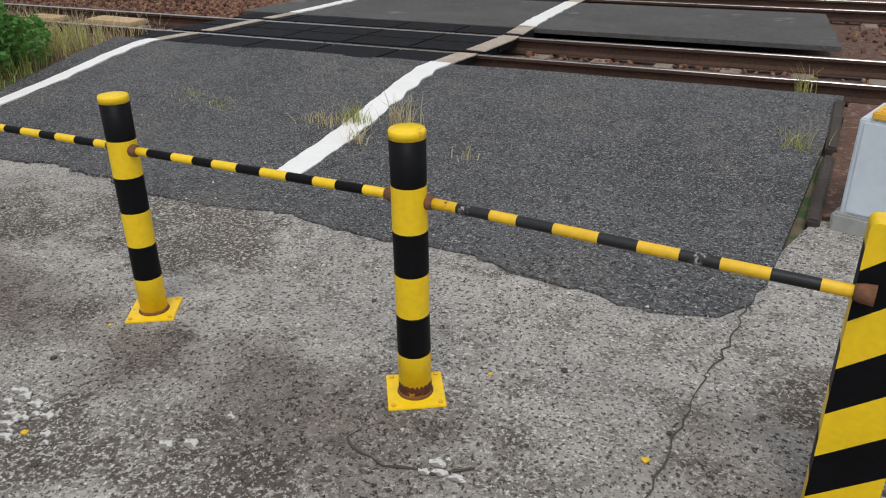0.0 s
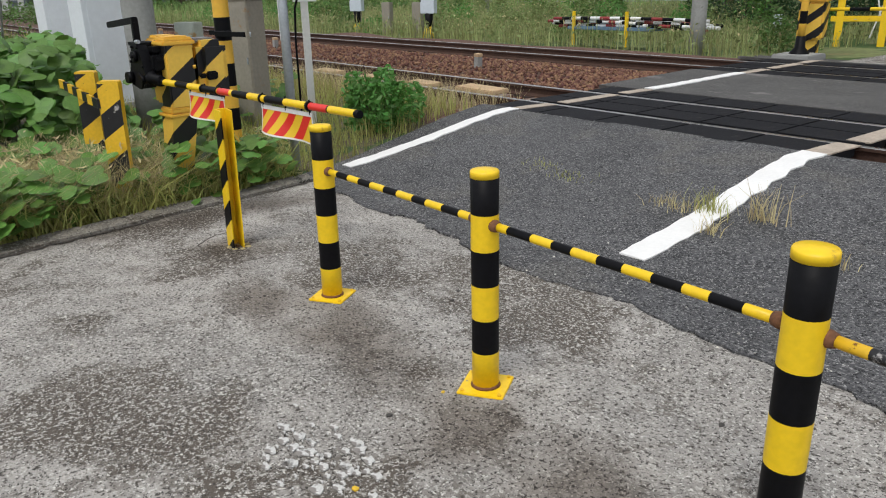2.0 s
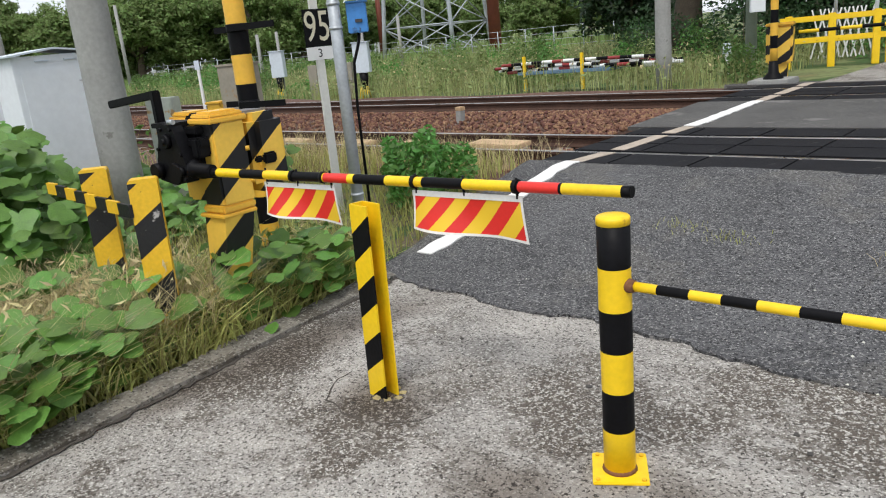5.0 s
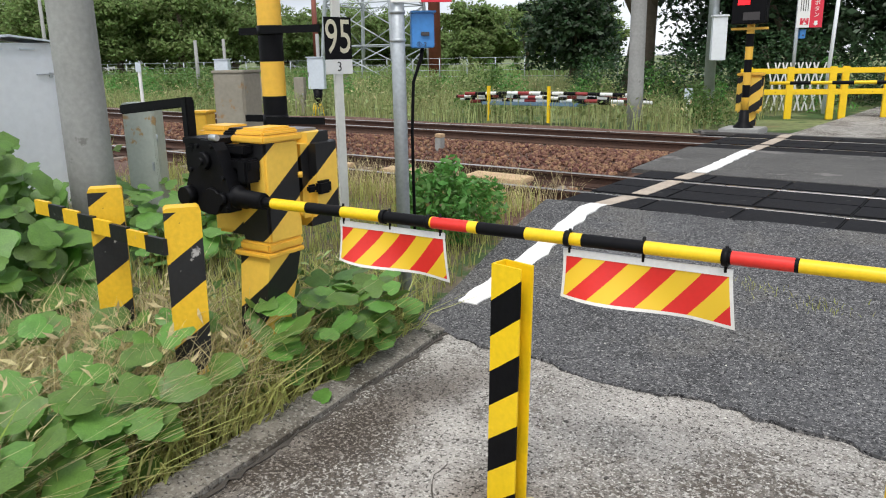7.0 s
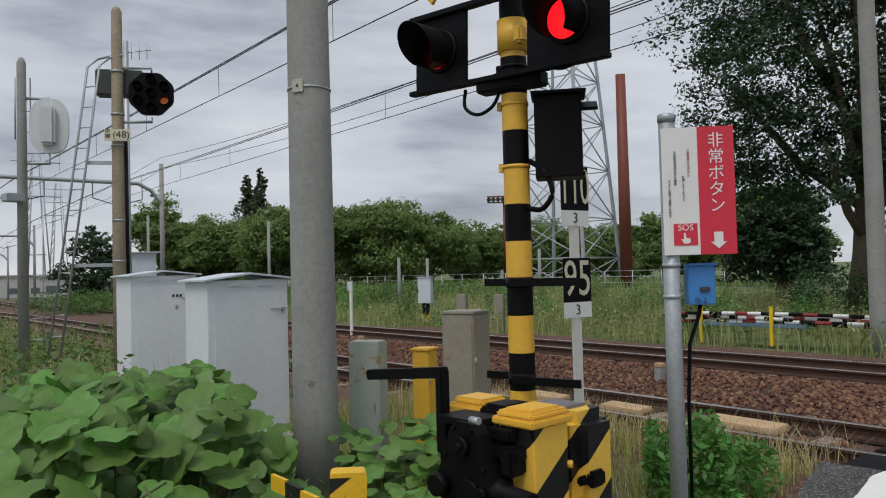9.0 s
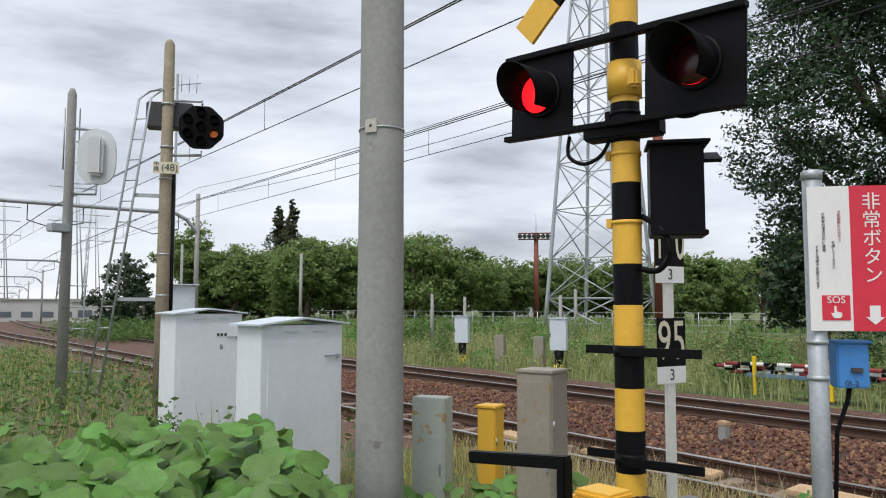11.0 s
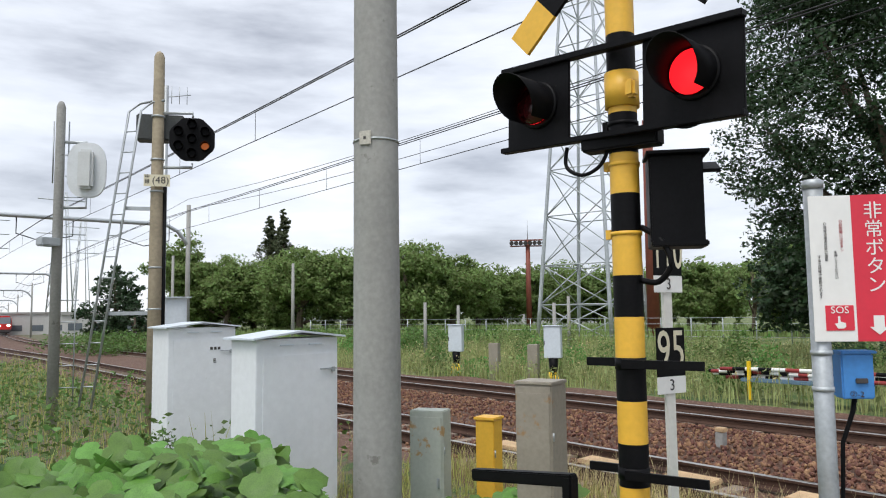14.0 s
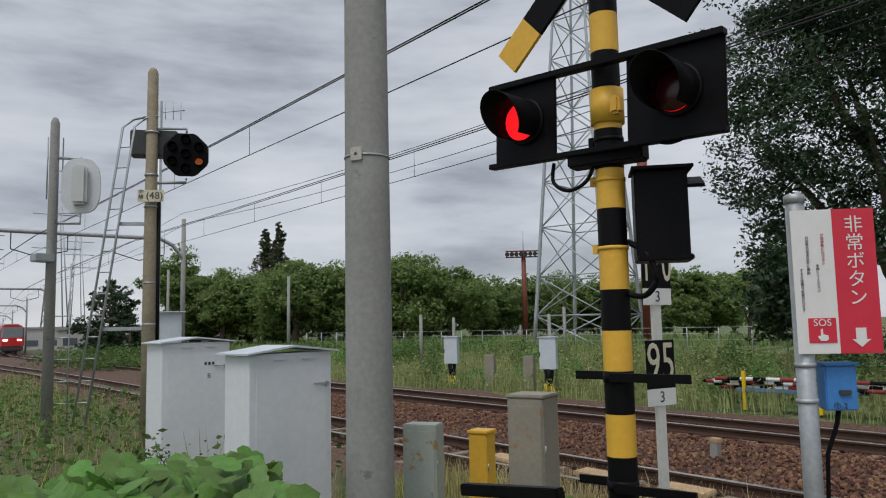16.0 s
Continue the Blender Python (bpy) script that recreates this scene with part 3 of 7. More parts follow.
# ---- the row of bollards and the barrier ----
def bollard(x, y, h, lean, label, turn):
    z = gz(x, y)
    t = thing("bollard", pose(x, y, z, lean[0], lean[1], 0), label, "bollard", "row of striped bollards")
    bm = bmesh.new()
    box(bm, (0, 0, 0.006), (0.2, 0.2, 0.012), turn, bev=0.003)
    part("base_plate", bm, [YEL], t, "yellow steel base plate with chipped rusty edges")
    r = 0.057
    n = 13
    bm = bmesh.new()
    top = h - 0.024
    step = (top - 0.012) / 6.1
    zs = [0.012, 0.012 + 1.1 * step] + [0.012 + step * (1.1 + i) for i in range(1, 6)]
    rings = [((0, 0, a), r * (1.0 + 0.012 * math.sin(i * 2.1)), 0 if i % 2 == 0 else 1) for i, a in enumerate(zs)]
    rings[-1] = ((0, 0, top), r, 1)
    tube(bm, rings, 24)
    part("post", bm, [YEL, BLK], t)
    bm = bmesh.new()
    tube(bm, [((0, 0, top - 0.004), r * 1.012), ((0, 0, h - 0.006), r * 1.012), ((0, 0, h), r * 0.95), ((0, 0, h + 0.004), r * 0.2)], 24)
    part("cap", bm, [YEL], t, "yellow cap with worn edges")
    bm = bmesh.new()
    tube(bm, [((0, 0, 0.012), r * 1.13), ((0, 0, 0.024), r * 1.01)], 20)
    part("weld", bm, [RUSTM], t, "rusty weld at the foot")
    if "rusted" in label:
        bm = bmesh.new()
        tube(bm, [((0, 0, 0.012), r * 1.025), ((0, 0, 0.05), r * 1.02), ((0, 0, 0.062), r * 1.004)], 20)
        part("rust_patch", bm, [mat("flaking_rust", (0.10, 0.03, 0.012), 0.95, 0.1, 0.5, 14, 0.8, 60, spots=[((0.75, 0.45, 0.02), 13, 0.58)])], t, "flaking brown rust round the foot")
    for k in range(4):
        a = radians(turn + 45 + 90 * k)
        bm = bmesh.new()
        tube(bm, [((0.115 * math.cos(a), 0.115 * math.sin(a), 0.012), 0.009), ((0.115 * math.cos(a), 0.115 * math.sin(a), 0.02), 0.008)], 6)
        part("bolt", bm, [WORNY], t)
    return t


BOLL = [(-4.022, 1.631, 0.975), (-2.662, 1.754, 0.95), (-1.341, 1.859, 0.97)]


def barrier_row():
    labels = ("yellow and black striped steel bollard with a level base plate", "yellow and black striped steel bollard on a tilted plate", "yellow and black striped steel bollard with a rusted foot")
    for (x, y, h), lb, ln in zip(BOLL, labels, ((0.3, 0.8), (0.4, 0.4), (1.6, 1.0))):
        bollard(x, y, h, ln, lb, 40)
    ends = [(BOLL[0], BOLL[1]), (BOLL[1], BOLL[2]), (BOLL[2], (0.0, 1.92, 0.9))]
    for i, (a, b) in enumerate(ends):
        pa = Vector((a[0] + 0.05, a[1], gz(a[0], a[1]) + 0.735))
        pb = Vector((b[0] - 0.05, b[1], gz(b[0], b[1]) + (0.735 if i < 2 else 0.71)))
        d = pb - pa
        n = 11
        t = thing("barrier_rail", Matrix.Translation(pa), "thin yellow and black banded steel rail between bollards", "barrier rail", "rails between the bollards")
        bm = bmesh.new()
        rnd = random.Random(i)
        cuts = [0.0] + [(k + 1 + rnd.uniform(-0.12, 0.12)) / n for k in range(n - 1)] + [1.0]
        tube(bm, [(d * c, 0.017, k % 2) for k, c in enumerate(cuts)], 12)
        part("tube", bm, [WORNY if i == 2 else YEL, WORNB if i == 2 else BLK], t)
        for e in (0.0, 1.0):
            bm = bmesh.new()
            s = d.normalized() * (0.02 if e == 0 else -0.02)
            tube(bm, [(d * e - s * 0.3, 0.027), (d * e + s, 0.025), (d * e + s * 2, 0.02)], 12)
            part("socket", bm, [RUSTM], t, "rusty socket joint")


def bm_copy(me, dy):
    """The same plate again, dy further back."""
    bm = bmesh.new()
    bm.from_mesh(me)
    bmesh.ops.translate(bm, verts=bm.verts, vec=(0, dy, 0))
    return bm


def channel_post(name, m, h, label, worn=True, w=0.13, dep=0.075, flip=1, group="", shut=True, per=0.137):
    """A steel channel post with diagonal stripes, its web facing -y, rounded at the top."""
    ya, bl = (WORNY, WORNB) if worn else (YEL, BLK)
    t = thing(name, m, label, "post", group)
    # web, cut in slanting bands
    bm = bmesh.new()
    slope = 0.75 * flip
    k = 0
    z = -w * abs(slope) - per
    hw = w / 2

    def clip(poly):
        out = []
        for lim, sgn in ((0.0, 1), (h, -1)):
            src, out = poly, []
            for i in range(len(src)):
                a, b = src[i], src[(i + 1) % len(src)]
                ina, inb = sgn * (a[1] - lim) >= 0, sgn * (b[1] - lim) >= 0
                if ina:
                    out.append(a)
                if ina != inb:
                    s = (lim - a[1]) / (b[1] - a[1])
                    out.append((a[0] + (b[0] - a[0]) * s, lim))
            poly = out
            if not poly:
                break
        return poly

    while z < h + per:
        poly = clip([(-hw, z - slope * hw), (hw, z + slope * hw), (hw, z + slope * hw + per), (-hw, z - slope * hw + per)])
        if len(poly) >= 3:
            prism(bm, [(p[0], 0, p[1]) for p in poly], (0, -0.004, 0), (0, 0.004, 0), k % 2)
        z += per
        k += 1
    part("web", bm, [ya, bl], t)
    if not shut:
        bm2 = bm_copy(t.children[0].data, dep)
        part("rear_flange", bm2, [ya, ya], t)
    for sx in (-1, 1) if shut else (-1,):
        bm = bmesh.new()
        z, k = 0.0, 0
        while z < h:
            z1 = min(h, z + per)
            x = sx * (hw - 0.004)
            prism(bm, [(x - 0.004, 0.004, z), (x + 0.004, 0.004, z), (x + 0.004, dep, z), (x - 0.004, dep, z)], (0, 0, 0), (0, 0, z1 - z), k % 2 if sx < 0 and shut else 0)
            z, k = z1, k + 1
        part("flange", bm, [ya, bl], t)
    bm = bmesh.new()
    n = 8
    arc = [(-hw + 0.02 - 0.02 * math.cos(math.pi / 2 * i / n), 0, h + 0.02 * math.sin(math.pi / 2 * i / n)) for i in range(n + 1)] + [(hw - 0.02 + 0.02 * math.sin(math.pi / 2 * i / n), 0, h + 0.02 * math.cos(math.pi / 2 * i / n)) for i in range(n + 1)]
    prism(bm, arc + [(hw, 0, h), (-hw, 0, h)], (0, -0.004, 0), (0, dep, 0), 0)
    if shut:
        part("top_cap", bm, [ya], t, "worn yellow top edge")
    else:
        bm.free()
    return t


def posts():
    # stout post in the pavement that catches the arm; its open side shows the plain yellow web
    x, y = -5.275, 1.415
    t = channel_post("barrier_post", pose(x, y, gz(x, y) - 0.01, -0.6, 1.0, 2), 0.955, "yellow and black diagonally striped steel channel post in the pavement", False, 0.128, 0.07, 1, shut=False)
    bm = bmesh.new()
    tube(bm, [((0.0, 0.004, 0.63), 0.02), ((0.0, 0.014, 0.63), 0.018)], 10)
    part("bolt", bm, [RUSTM], t, "rusty bolt")
    bm = bmesh.new()
    for i in range(7):
        a = 2 * math.pi * i / 7
        box(bm, (0.02 + 0.07 * math.cos(a), 0.05 + 0.06 * math.sin(a), 0.012), (0.05, 0.04, 0.02), i * 40, bev=0.008)
    part("mortar", bm, [mat("mortar_crumbs", (0.4, 0.33, 0.16), 0.95, 0, 0.3, 9, 0.5)], t, "crumbling mortar at the foot")
    # wide striped post that ends the row of rails
    channel_post("barrier_post", pose(-0.005, 1.95, gz(0, 1.9) - 0.01, 0, 0, 8), 0.87, "broad yellow and black striped steel end post", False, 0.17, 0.08, 1)
    # guard frame before the gate machine
    for (x, y, h, lb) in ((-6.785, 0.975, 1.06, "worn striped guard post with peeling paint"), (-7.42, 0.89, 1.09, "worn striped guard post among the vines")):
        channel_post("guard_post", pose(x, y, gz(x, y) - 0.05, 0, 1, 66), h, lb, True, 0.16, 0.1, 1, "guard posts by the gate", per=0.2)
    a, b = Vector((-6.80, 0.91, 0.77)), Vector((-7.98, 0.76, 0.84))
    t = thing("guard_rail", Matrix.Translation(a), "yellow and black banded flat guard rail", "guard rail")
    d = b - a
    n = 8
    for i in range(n):
        p, q = a + d * (i / n), a + d * ((i + 1) / n)
        c = (p + q) / 2 - a
        bm = bmesh.new()
        box(bm, c, ((q - p).length, 0.02, 0.075), math.degrees(math.atan2(d.y, d.x)))
        part("band", bm, [WORNB if (i + 1) % 2 else WORNY], t)


# ---- the gate ----
def gate():
    base = gz(-7.0, 1.6) - 0.05
    g = pose(-7.0, 1.6, base, 0, 0, 11.3)
    t = thing("gate_machine", g, "yellow and black striped crossing gate machine with black gears", "gate machine")

    def made(name, m, label, *boxes):
        """One part out of bevelled blocks: centre, size, bevel; heights are over the road's zero."""
        bm = bmesh.new()
        for (x, y, z), size, bev in boxes:
            box(bm, (x, y, z - base), size, bev=bev)
        return part(name, bm, [m], t, label)

    # tapered foot
    bm = bmesh.new()
    lo = [(-0.12, -0.2), (0.03, -0.2), (0.03, -0.05), (-0.12, -0.05)]
    hi = [(-0.08, -0.17), (0.13, -0.17), (0.13, 0.05), (-0.08, 0.05)]
    a = [bm.verts.new((x, y, 0.0)) for x, y in lo]
    b = [bm.verts.new((x, y, 0.6 - base)) for x, y in hi]
    bm.faces.new(a[::-1])
    bm.faces.new(b)
    for k in range(4):
        bm.faces.new((a[k], a[(k + 1) % 4], b[(k + 1) % 4], b[k]))
    part("pedestal", bm, [stripe_yb], t, "striped tapered pedestal")
    made("mounting_plate", YELC, "yellow mounting flange", ((0.02, -0.06, 0.615), (0.25, 0.26, 0.025), 0.006), ((0.03, -0.05, 0.655), (0.22, 0.25, 0.05), 0.012))
    made("body", stripe_yb, "", ((0.035, -0.04, 0.93), (0.2, 0.24, 0.52), 0.014))
    made("rear_body", stripe_yb, "", ((-0.2, 0.03, 0.93), (0.3, 0.26, 0.5), 0.02))
    made("lid", YELC, "yellow moulded lid", ((0.035, -0.04, 1.198), (0.235, 0.275, 0.035), 0.008), ((0.035, -0.04, 1.225), (0.205, 0.245, 0.03), 0.01), ((0.035, -0.04, 1.243), (0.15, 0.19, 0.015), 0.006))
    made("motor_cover", stripe_yb, "rounded striped motor cover", ((0.03, 0.245, 0.955), (0.28, 0.27, 0.5), 0.055))
    made("cover_cap", mat("weathered_grey_cap", (0.16, 0.16, 0.17), 0.55, 0, 0.2, 6, 0.1), "weathered dark grey cap on the motor cover", ((-0.04, 0.22, 1.2), (0.22, 0.2, 0.04), 0.018))
    made("rear_lid", YELC, "", ((-0.36, 0.04, 1.19), (0.24, 0.22, 0.05), 0.014), ((-0.36, 0.04, 1.225), (0.19, 0.17, 0.035), 0.012))
    made("top_cover", BLK, "black cover between the lids", ((-0.15, 0.03, 1.2), (0.18, 0.24, 0.05), 0.01), ((-0.16, 0.0, 1.228), (0.12, 0.14, 0.02), 0.006))
    for zz in (0.80, 0.84, 1.0):
        bm = bmesh.new()
        tube(bm, [((0.142, 0.07, zz - base - 0.014), 0.013), ((0.142, 0.07, zz - base + 0.014), 0.013)], 10)
        part("hinge", bm, [YELC], t)
    made("side_lock", BLK, "black lock casting", ((0.18, 0.2, 0.92), (0.04, 0.1, 0.07), 0.012), ((0.16, 0.13, 0.92), (0.03, 0.06, 0.04), 0.01))
    # black drive on the road side
    bm = bmesh.new()
    c = Vector((-0.12, -0.25, 0.0))
    outline = [(-0.17, 0.86), (-0.19, 0.93), (-0.16, 0.99), (-0.09, 1.16), (-0.05, 1.2), (0.03, 1.2), (0.07, 1.15), (0.13, 1.0), (0.15, 0.92), (0.13, 0.85), (-0.02, 0.83)]
    prism(bm, [(c.x + x, c.y, z - base) for x, z in outline], (0, -0.05, 0), (0, 0.03, 0))
    gear = part("gear_case", bm, [BLK], t, "black triangular gear case")
    for x, z, r, d in ((-0.01, 1.1, 0.045, 0.03), (-0.01, 1.1, 0.02, 0.045), (-0.14, 0.92, 0.05, 0.05), (0.02, 0.9, 0.07, 0.015), (0.1, 0.92, 0.03, 0.03)):
        bm = bmesh.new()
        o = Vector((c.x + x, c.y - 0.05, z - base))
        tube(bm, [(o, r), (o + Vector((0, -d, 0)), r * 0.92)], 18)
        part("boss", bm, [BLK], gear)
    for x, z in ((-0.13, 0.87), (-0.06, 1.17), (0.04, 1.17), (0.11, 1.02), (0.12, 0.87), (-0.12, 1.05)):
        bm = bmesh.new()
        o = Vector((c.x + x, c.y - 0.05, z - base))
        tube(bm, [(o, 0.011), (o + Vector((0, -0.014, 0)), 0.011)], 6)
        part("bolt", bm, [BLK], gear)
    made("drive_frame", BLK, "black drive frame of plates and bars", ((-0.2, -0.19, 1.19), (0.24, 0.18, 0.03), 0.004), ((-0.05, -0.19, 1.15), (0.22, 0.06, 0.045), 0.006), ((-0.02, -0.2, 1.08), (0.26, 0.07, 0.05), 0.008), ((0.06, -0.2, 1.05), (0.07, 0.1, 0.12), 0.012), ((-0.16, -0.15, 1.0), (0.36, 0.09, 0.3), 0.012), ((-0.33, -0.15, 1.05), (0.06, 0.16, 0.22), 0.01))
    bm = bmesh.new()
    tube(bm, [(Vector((-0.08, -0.3, 1.215 - base)), 0.016), (Vector((-0.03, -0.3, 1.215 - base)), 0.016)], 8)
    part("pin", bm, [GALV], t, "bright steel pin")
    made("counter_arm", BLK, "black upright counter arm", ((-0.391, -0.17, 1.2), (0.045, 0.055, 0.38), 0.006))
    p, q = Vector((-0.37, -0.17, 1.375 - base)), Vector((-0.9, -0.2, 1.325 - base))
    bm = bmesh.new()
    d = q - p
    r = d.to_track_quat("X", "Z").to_matrix()
    box(bm, (p + q) / 2, (d.length, 0.05, 0.05), r, bev=0.005)
    bar = part("weight_bar", bm, [BLK], t, "black perforated weight bar")
    for k in range(8):
        bm = bmesh.new()
        o = p + d * (0.2 + 0.1 * k)
        tube(bm, [(o + r @ Vector((0, -0.024, 0)), 0.009), (o + r @ Vector((0, -0.028, 0)), 0.009)], 8)
        part("hole", bm, [mat("bare_steel_hole", (0.2, 0.2, 0.2), 0.6, 0.4, 0.1, 9, 0)], bar)
    bm = bmesh.new()
    tube(bm, [(Vector((0.0, -0.25, 0.925 - base)), 0.055), (Vector((0.05, -0.25, 0.925 - base)), 0.058), (Vector((0.06, -0.25, 0.925 - base)), 0.04), (Vector((0.2, -0.245, 0.92 - base)), 0.036)], 16)
    part("arm_clamp", bm, [BLK], t, "black arm clamp")
    return t


def stripes(name, ya, bl, per, dx, dy, dz, off=0.0):
    """Painted diagonal bands in the thing's own space."""
    m = mat(name, ya, 0.45, 0, 0.06, 4, 0.06, 40)
    nt = m.node_tree
    b = nt.nodes["Principled BSDF"]
    src = b.inputs["Base Color"].links[0].from_socket
    co, dot = nt.nodes.new("ShaderNodeTexCoord"), nt.nodes.new("ShaderNodeVectorMath")
    dot.operation = "DOT_PRODUCT"
    dot.inputs[1].default_value = (dx / per, dy / per, dz / per)
    ad, fr, gt, mx = (nt.nodes.new(k) for k in ("ShaderNodeMath", "ShaderNodeMath", "ShaderNodeMath", "ShaderNodeMix"))
    ad.operation, fr.operation, gt.operation = "ADD", "FRACT", "GREATER_THAN"
    ad.inputs[1].default_value, gt.inputs[1].default_value = off + 20, 0.54
    mx.data_type = "RGBA"
    mx.inputs[7].default_value = (*bl, 1)
    L = nt.links.new
    L(co.outputs["Object"], dot.inputs[0])
    L(dot.outputs["Value"], ad.inputs[0])
    L(ad.outputs[0], fr.inputs[0])
    L(fr.outputs[0], gt.inputs[0])
    L(gt.outputs[0], mx.inputs[0])
    L(src, mx.inputs[6])
    L(mx.outputs[2], b.inputs["Base Color"])
    return m


stripe_yb = stripes("striped_machine_paint", (0.84, 0.53, 0.075), (0.007, 0.007, 0.008), 0.38, -0.72, -0.72, 0.95, 0.35)


def arm(machine):
    a, b = Vector((-6.70, 1.413, 0.91)), Vector((-4.169, 1.92, 0.922))
    d = b - a
    cuts = [(-0.14, 1), (0.0, 0), (0.087, 1), (0.169, 0), (0.259, 1), (0.348, 0), (0.358, 2), (0.425, 0), (0.442, 1), (0.524, 0), (0.613, 1), (0.703, 0), (0.803, 1), (0.815, 2), (0.889, 1), (0.894, 0), (0.993, 1), (1.008, 1)]
    bm = bmesh.new()
    tube(bm, [(d * c, 0.026 - 0.003 * c, k) for c, k in cuts], 14)
    t = part("gate_arm", bm, [YEL, BLK, RED], machine, "lowered gate arm banded yellow, black and red", machine.matrix_world.inverted() @ Matrix.Translation(a))
    bm = bmesh.new()
    tube(bm, [(d * -0.15, 0.036), (d * -0.02, 0.036)], 14)
    part("sleeve", bm, [BLK], t, "black clamp sleeve")
    for c in (0.259, 0.351, 0.591, 0.808):
        bm = bmesh.new()
        tube(bm, [(d * (c - 0.004), 0.031), (d * (c + 0.004), 0.031)], 12)
        part("strap", bm, [BLK], t)
    # two striped flags of plastic sheet
    ux = d.normalized()
    for c0, c1 in ((0.162, 0.38), (0.584, 0.818)):
        f = part("flag", flag_mesh(d, c0, c1), None, t, "red and yellow striped warning sheet, curled")
        bm = bmesh.new()
        p, q = d * c0 + Vector((0, 0, -0.052)), d * c1 + Vector((0, 0, -0.052))
        box(bm, (p + q) / 2, ((q - p).length, 0.006, 0.026), Matrix.Rotation(math.atan2(d.y, d.x), 3, "Z") @ Matrix.Rotation(math.asin(-d.z / d.length), 3, "Y"))
        part("flag_hem", bm, [mat("white_hem", (0.7, 0.7, 0.68), 0.6, 0, 0.08, 8, 0.05)], t)
        for k in range(3):
            bm = bmesh.new()
            s = p + (q - p) * (0.04 + 0.46 * k)
            tube(bm, [(s + Vector((0, 0, 0.09)), 0.006), (s, 0.006)], 6)
            part("flag_tie", bm, [BLK], t)


def EDGE(i, n, size):
    """Even steps, with a narrow hem at either end."""
    e = 0.012 / size
    return 0.0 if i == 0 else 1.0 if i == n else e + (1 - 2 * e) * (i - 1) / (n - 2)


def flag_mesh(d, c0, c1):
    """A sheet whose slanting stripes are real strips; it curls toward its far lower corner."""
    nu, nv = 30, 8
    L = d.length * (c1 - c0)
    ux = d.normalized()
    nrm = Vector((ux.y, -ux.x, 0))
    vs, fs, idx = [], [], []
    H = 0.185
    for j in range(nv + 1):
        for i in range(nu + 1):
            s, t = EDGE(i, nu, L), EDGE(j, nv, H)
            p = d * c0 + ux * (s * L) + Vector((0, 0, -0.06))
            drop = H * t * (0.86 + 0.10 * s + 0.22 * max(0, s - 0.75))
            out = 0.035 * t * t * math.sin(3.0 * s + 0.6) + 0.02 * t * math.sin(7 * s)
            vs.append(p + Vector((0, 0, -drop)) + nrm * out + ux * 0.02 * t * s)
    for j in range(nv):
        for i in range(nu):
            k = j * (nu + 1) + i
            fs.append((k, k + 1, k + nu + 2, k + nu + 1))
            s, t = (i + 0.5) / nu * L, (j + 0.5) / nv * H
            rim = i == 0 or i == nu - 1 or j == nv - 1
            idx.append(1 if rim else 0)
    me = mesh_from("flag", vs, fs, [FLAGM, HEMM], True, idx)
    uv = me.uv_layers.new(name="sheet")
    for poly in me.polygons:
        for li in poly.loop_indices:
            k = me.loops[li].vertex_index
            uv.data[li].uv = (EDGE(k % (nu + 1), nu, L) * L, EDGE(k // (nu + 1), nv, H) * H)
    return me


def flag_material():
    m = mat("striped_sheet", (0.68, 0.025, 0.02), 0.4, 0, 0.05, 6, 0.05)
    nt = m.node_tree
    b = nt.nodes["Principled BSDF"]
    src = b.inputs["Base Color"].links[0].from_socket
    N, L = nt.nodes.new, nt.links.new
    co, dot, fr, gt, mx = N("ShaderNodeTexCoord"), N("ShaderNodeVectorMath"), N("ShaderNodeMath"), N("ShaderNodeMath"), N("ShaderNodeMix")
    dot.operation, fr.operation, gt.operation = "DOT_PRODUCT", "FRACT", "GREATER_THAN"
    dot.inputs[1].default_value = (1 / 0.17, 0.85 / 0.17, 0)
    gt.inputs[1].default_value = 0.5
    mx.data_type = "RGBA"
    mx.inputs[7].default_value = (0.80, 0.52, 0.03, 1)
    L(co.outputs["UV"], dot.inputs[0])
    L(dot.outputs["Value"], fr.inputs[0])
    L(fr.outputs[0], gt.inputs[0])
    L(gt.outputs[0], mx.inputs[0])
    L(src, mx.inputs[6])
    L(mx.outputs[2], b.inputs["Base Color"])
    return m


FLAGM = flag_material()
HEMM = mat("pale_hem", (0.72, 0.70, 0.66), 0.6, 0, 0.08, 8, 0.05)
barrier_row()
posts()
arm(gate())

# ---- poles, signs and cabinets by the gate ----
def concrete_pole(x, y, r0, r1, h, label, z=None, lean=(0, 0)):
    z = gz(x, y) - 0.1 if z is None else z
    t = thing("utility_pole", pose(x, y, z, *lean), label, "utility pole", "concrete poles")
    bm = bmesh.new()
    tube(bm, [((0, 0, h * i / 12), r0 + (r1 - r0) * i / 12) for i in range(13)], 32)
    part("shaft", bm, [POLEC], t)
    return t


def near_pole():
    t = concrete_pole(-10.356, 1.932, 0.19, 0.15, 11, "tall round grey concrete utility pole with a band")
    bm = bmesh.new()
    tube(bm, [((0, 0, 3.57), 0.184), ((0, 0, 3.585), 0.184)], 32)
    part("band", bm, [GALV], t, "thin steel band")
    bm = bmesh.new()
    box(bm, (0.115, -0.145, 3.58), (0.1, 0.012, 0.11), 38, bev=0.004)
    box(bm, (0.118, -0.152, 3.58), (0.02, 0.004, 0.02), 38, mi=1)
    part("tag", bm, [mat("tag_plate", (0.5, 0.48, 0.42), 0.5), INK], t, "small pale metal tag")


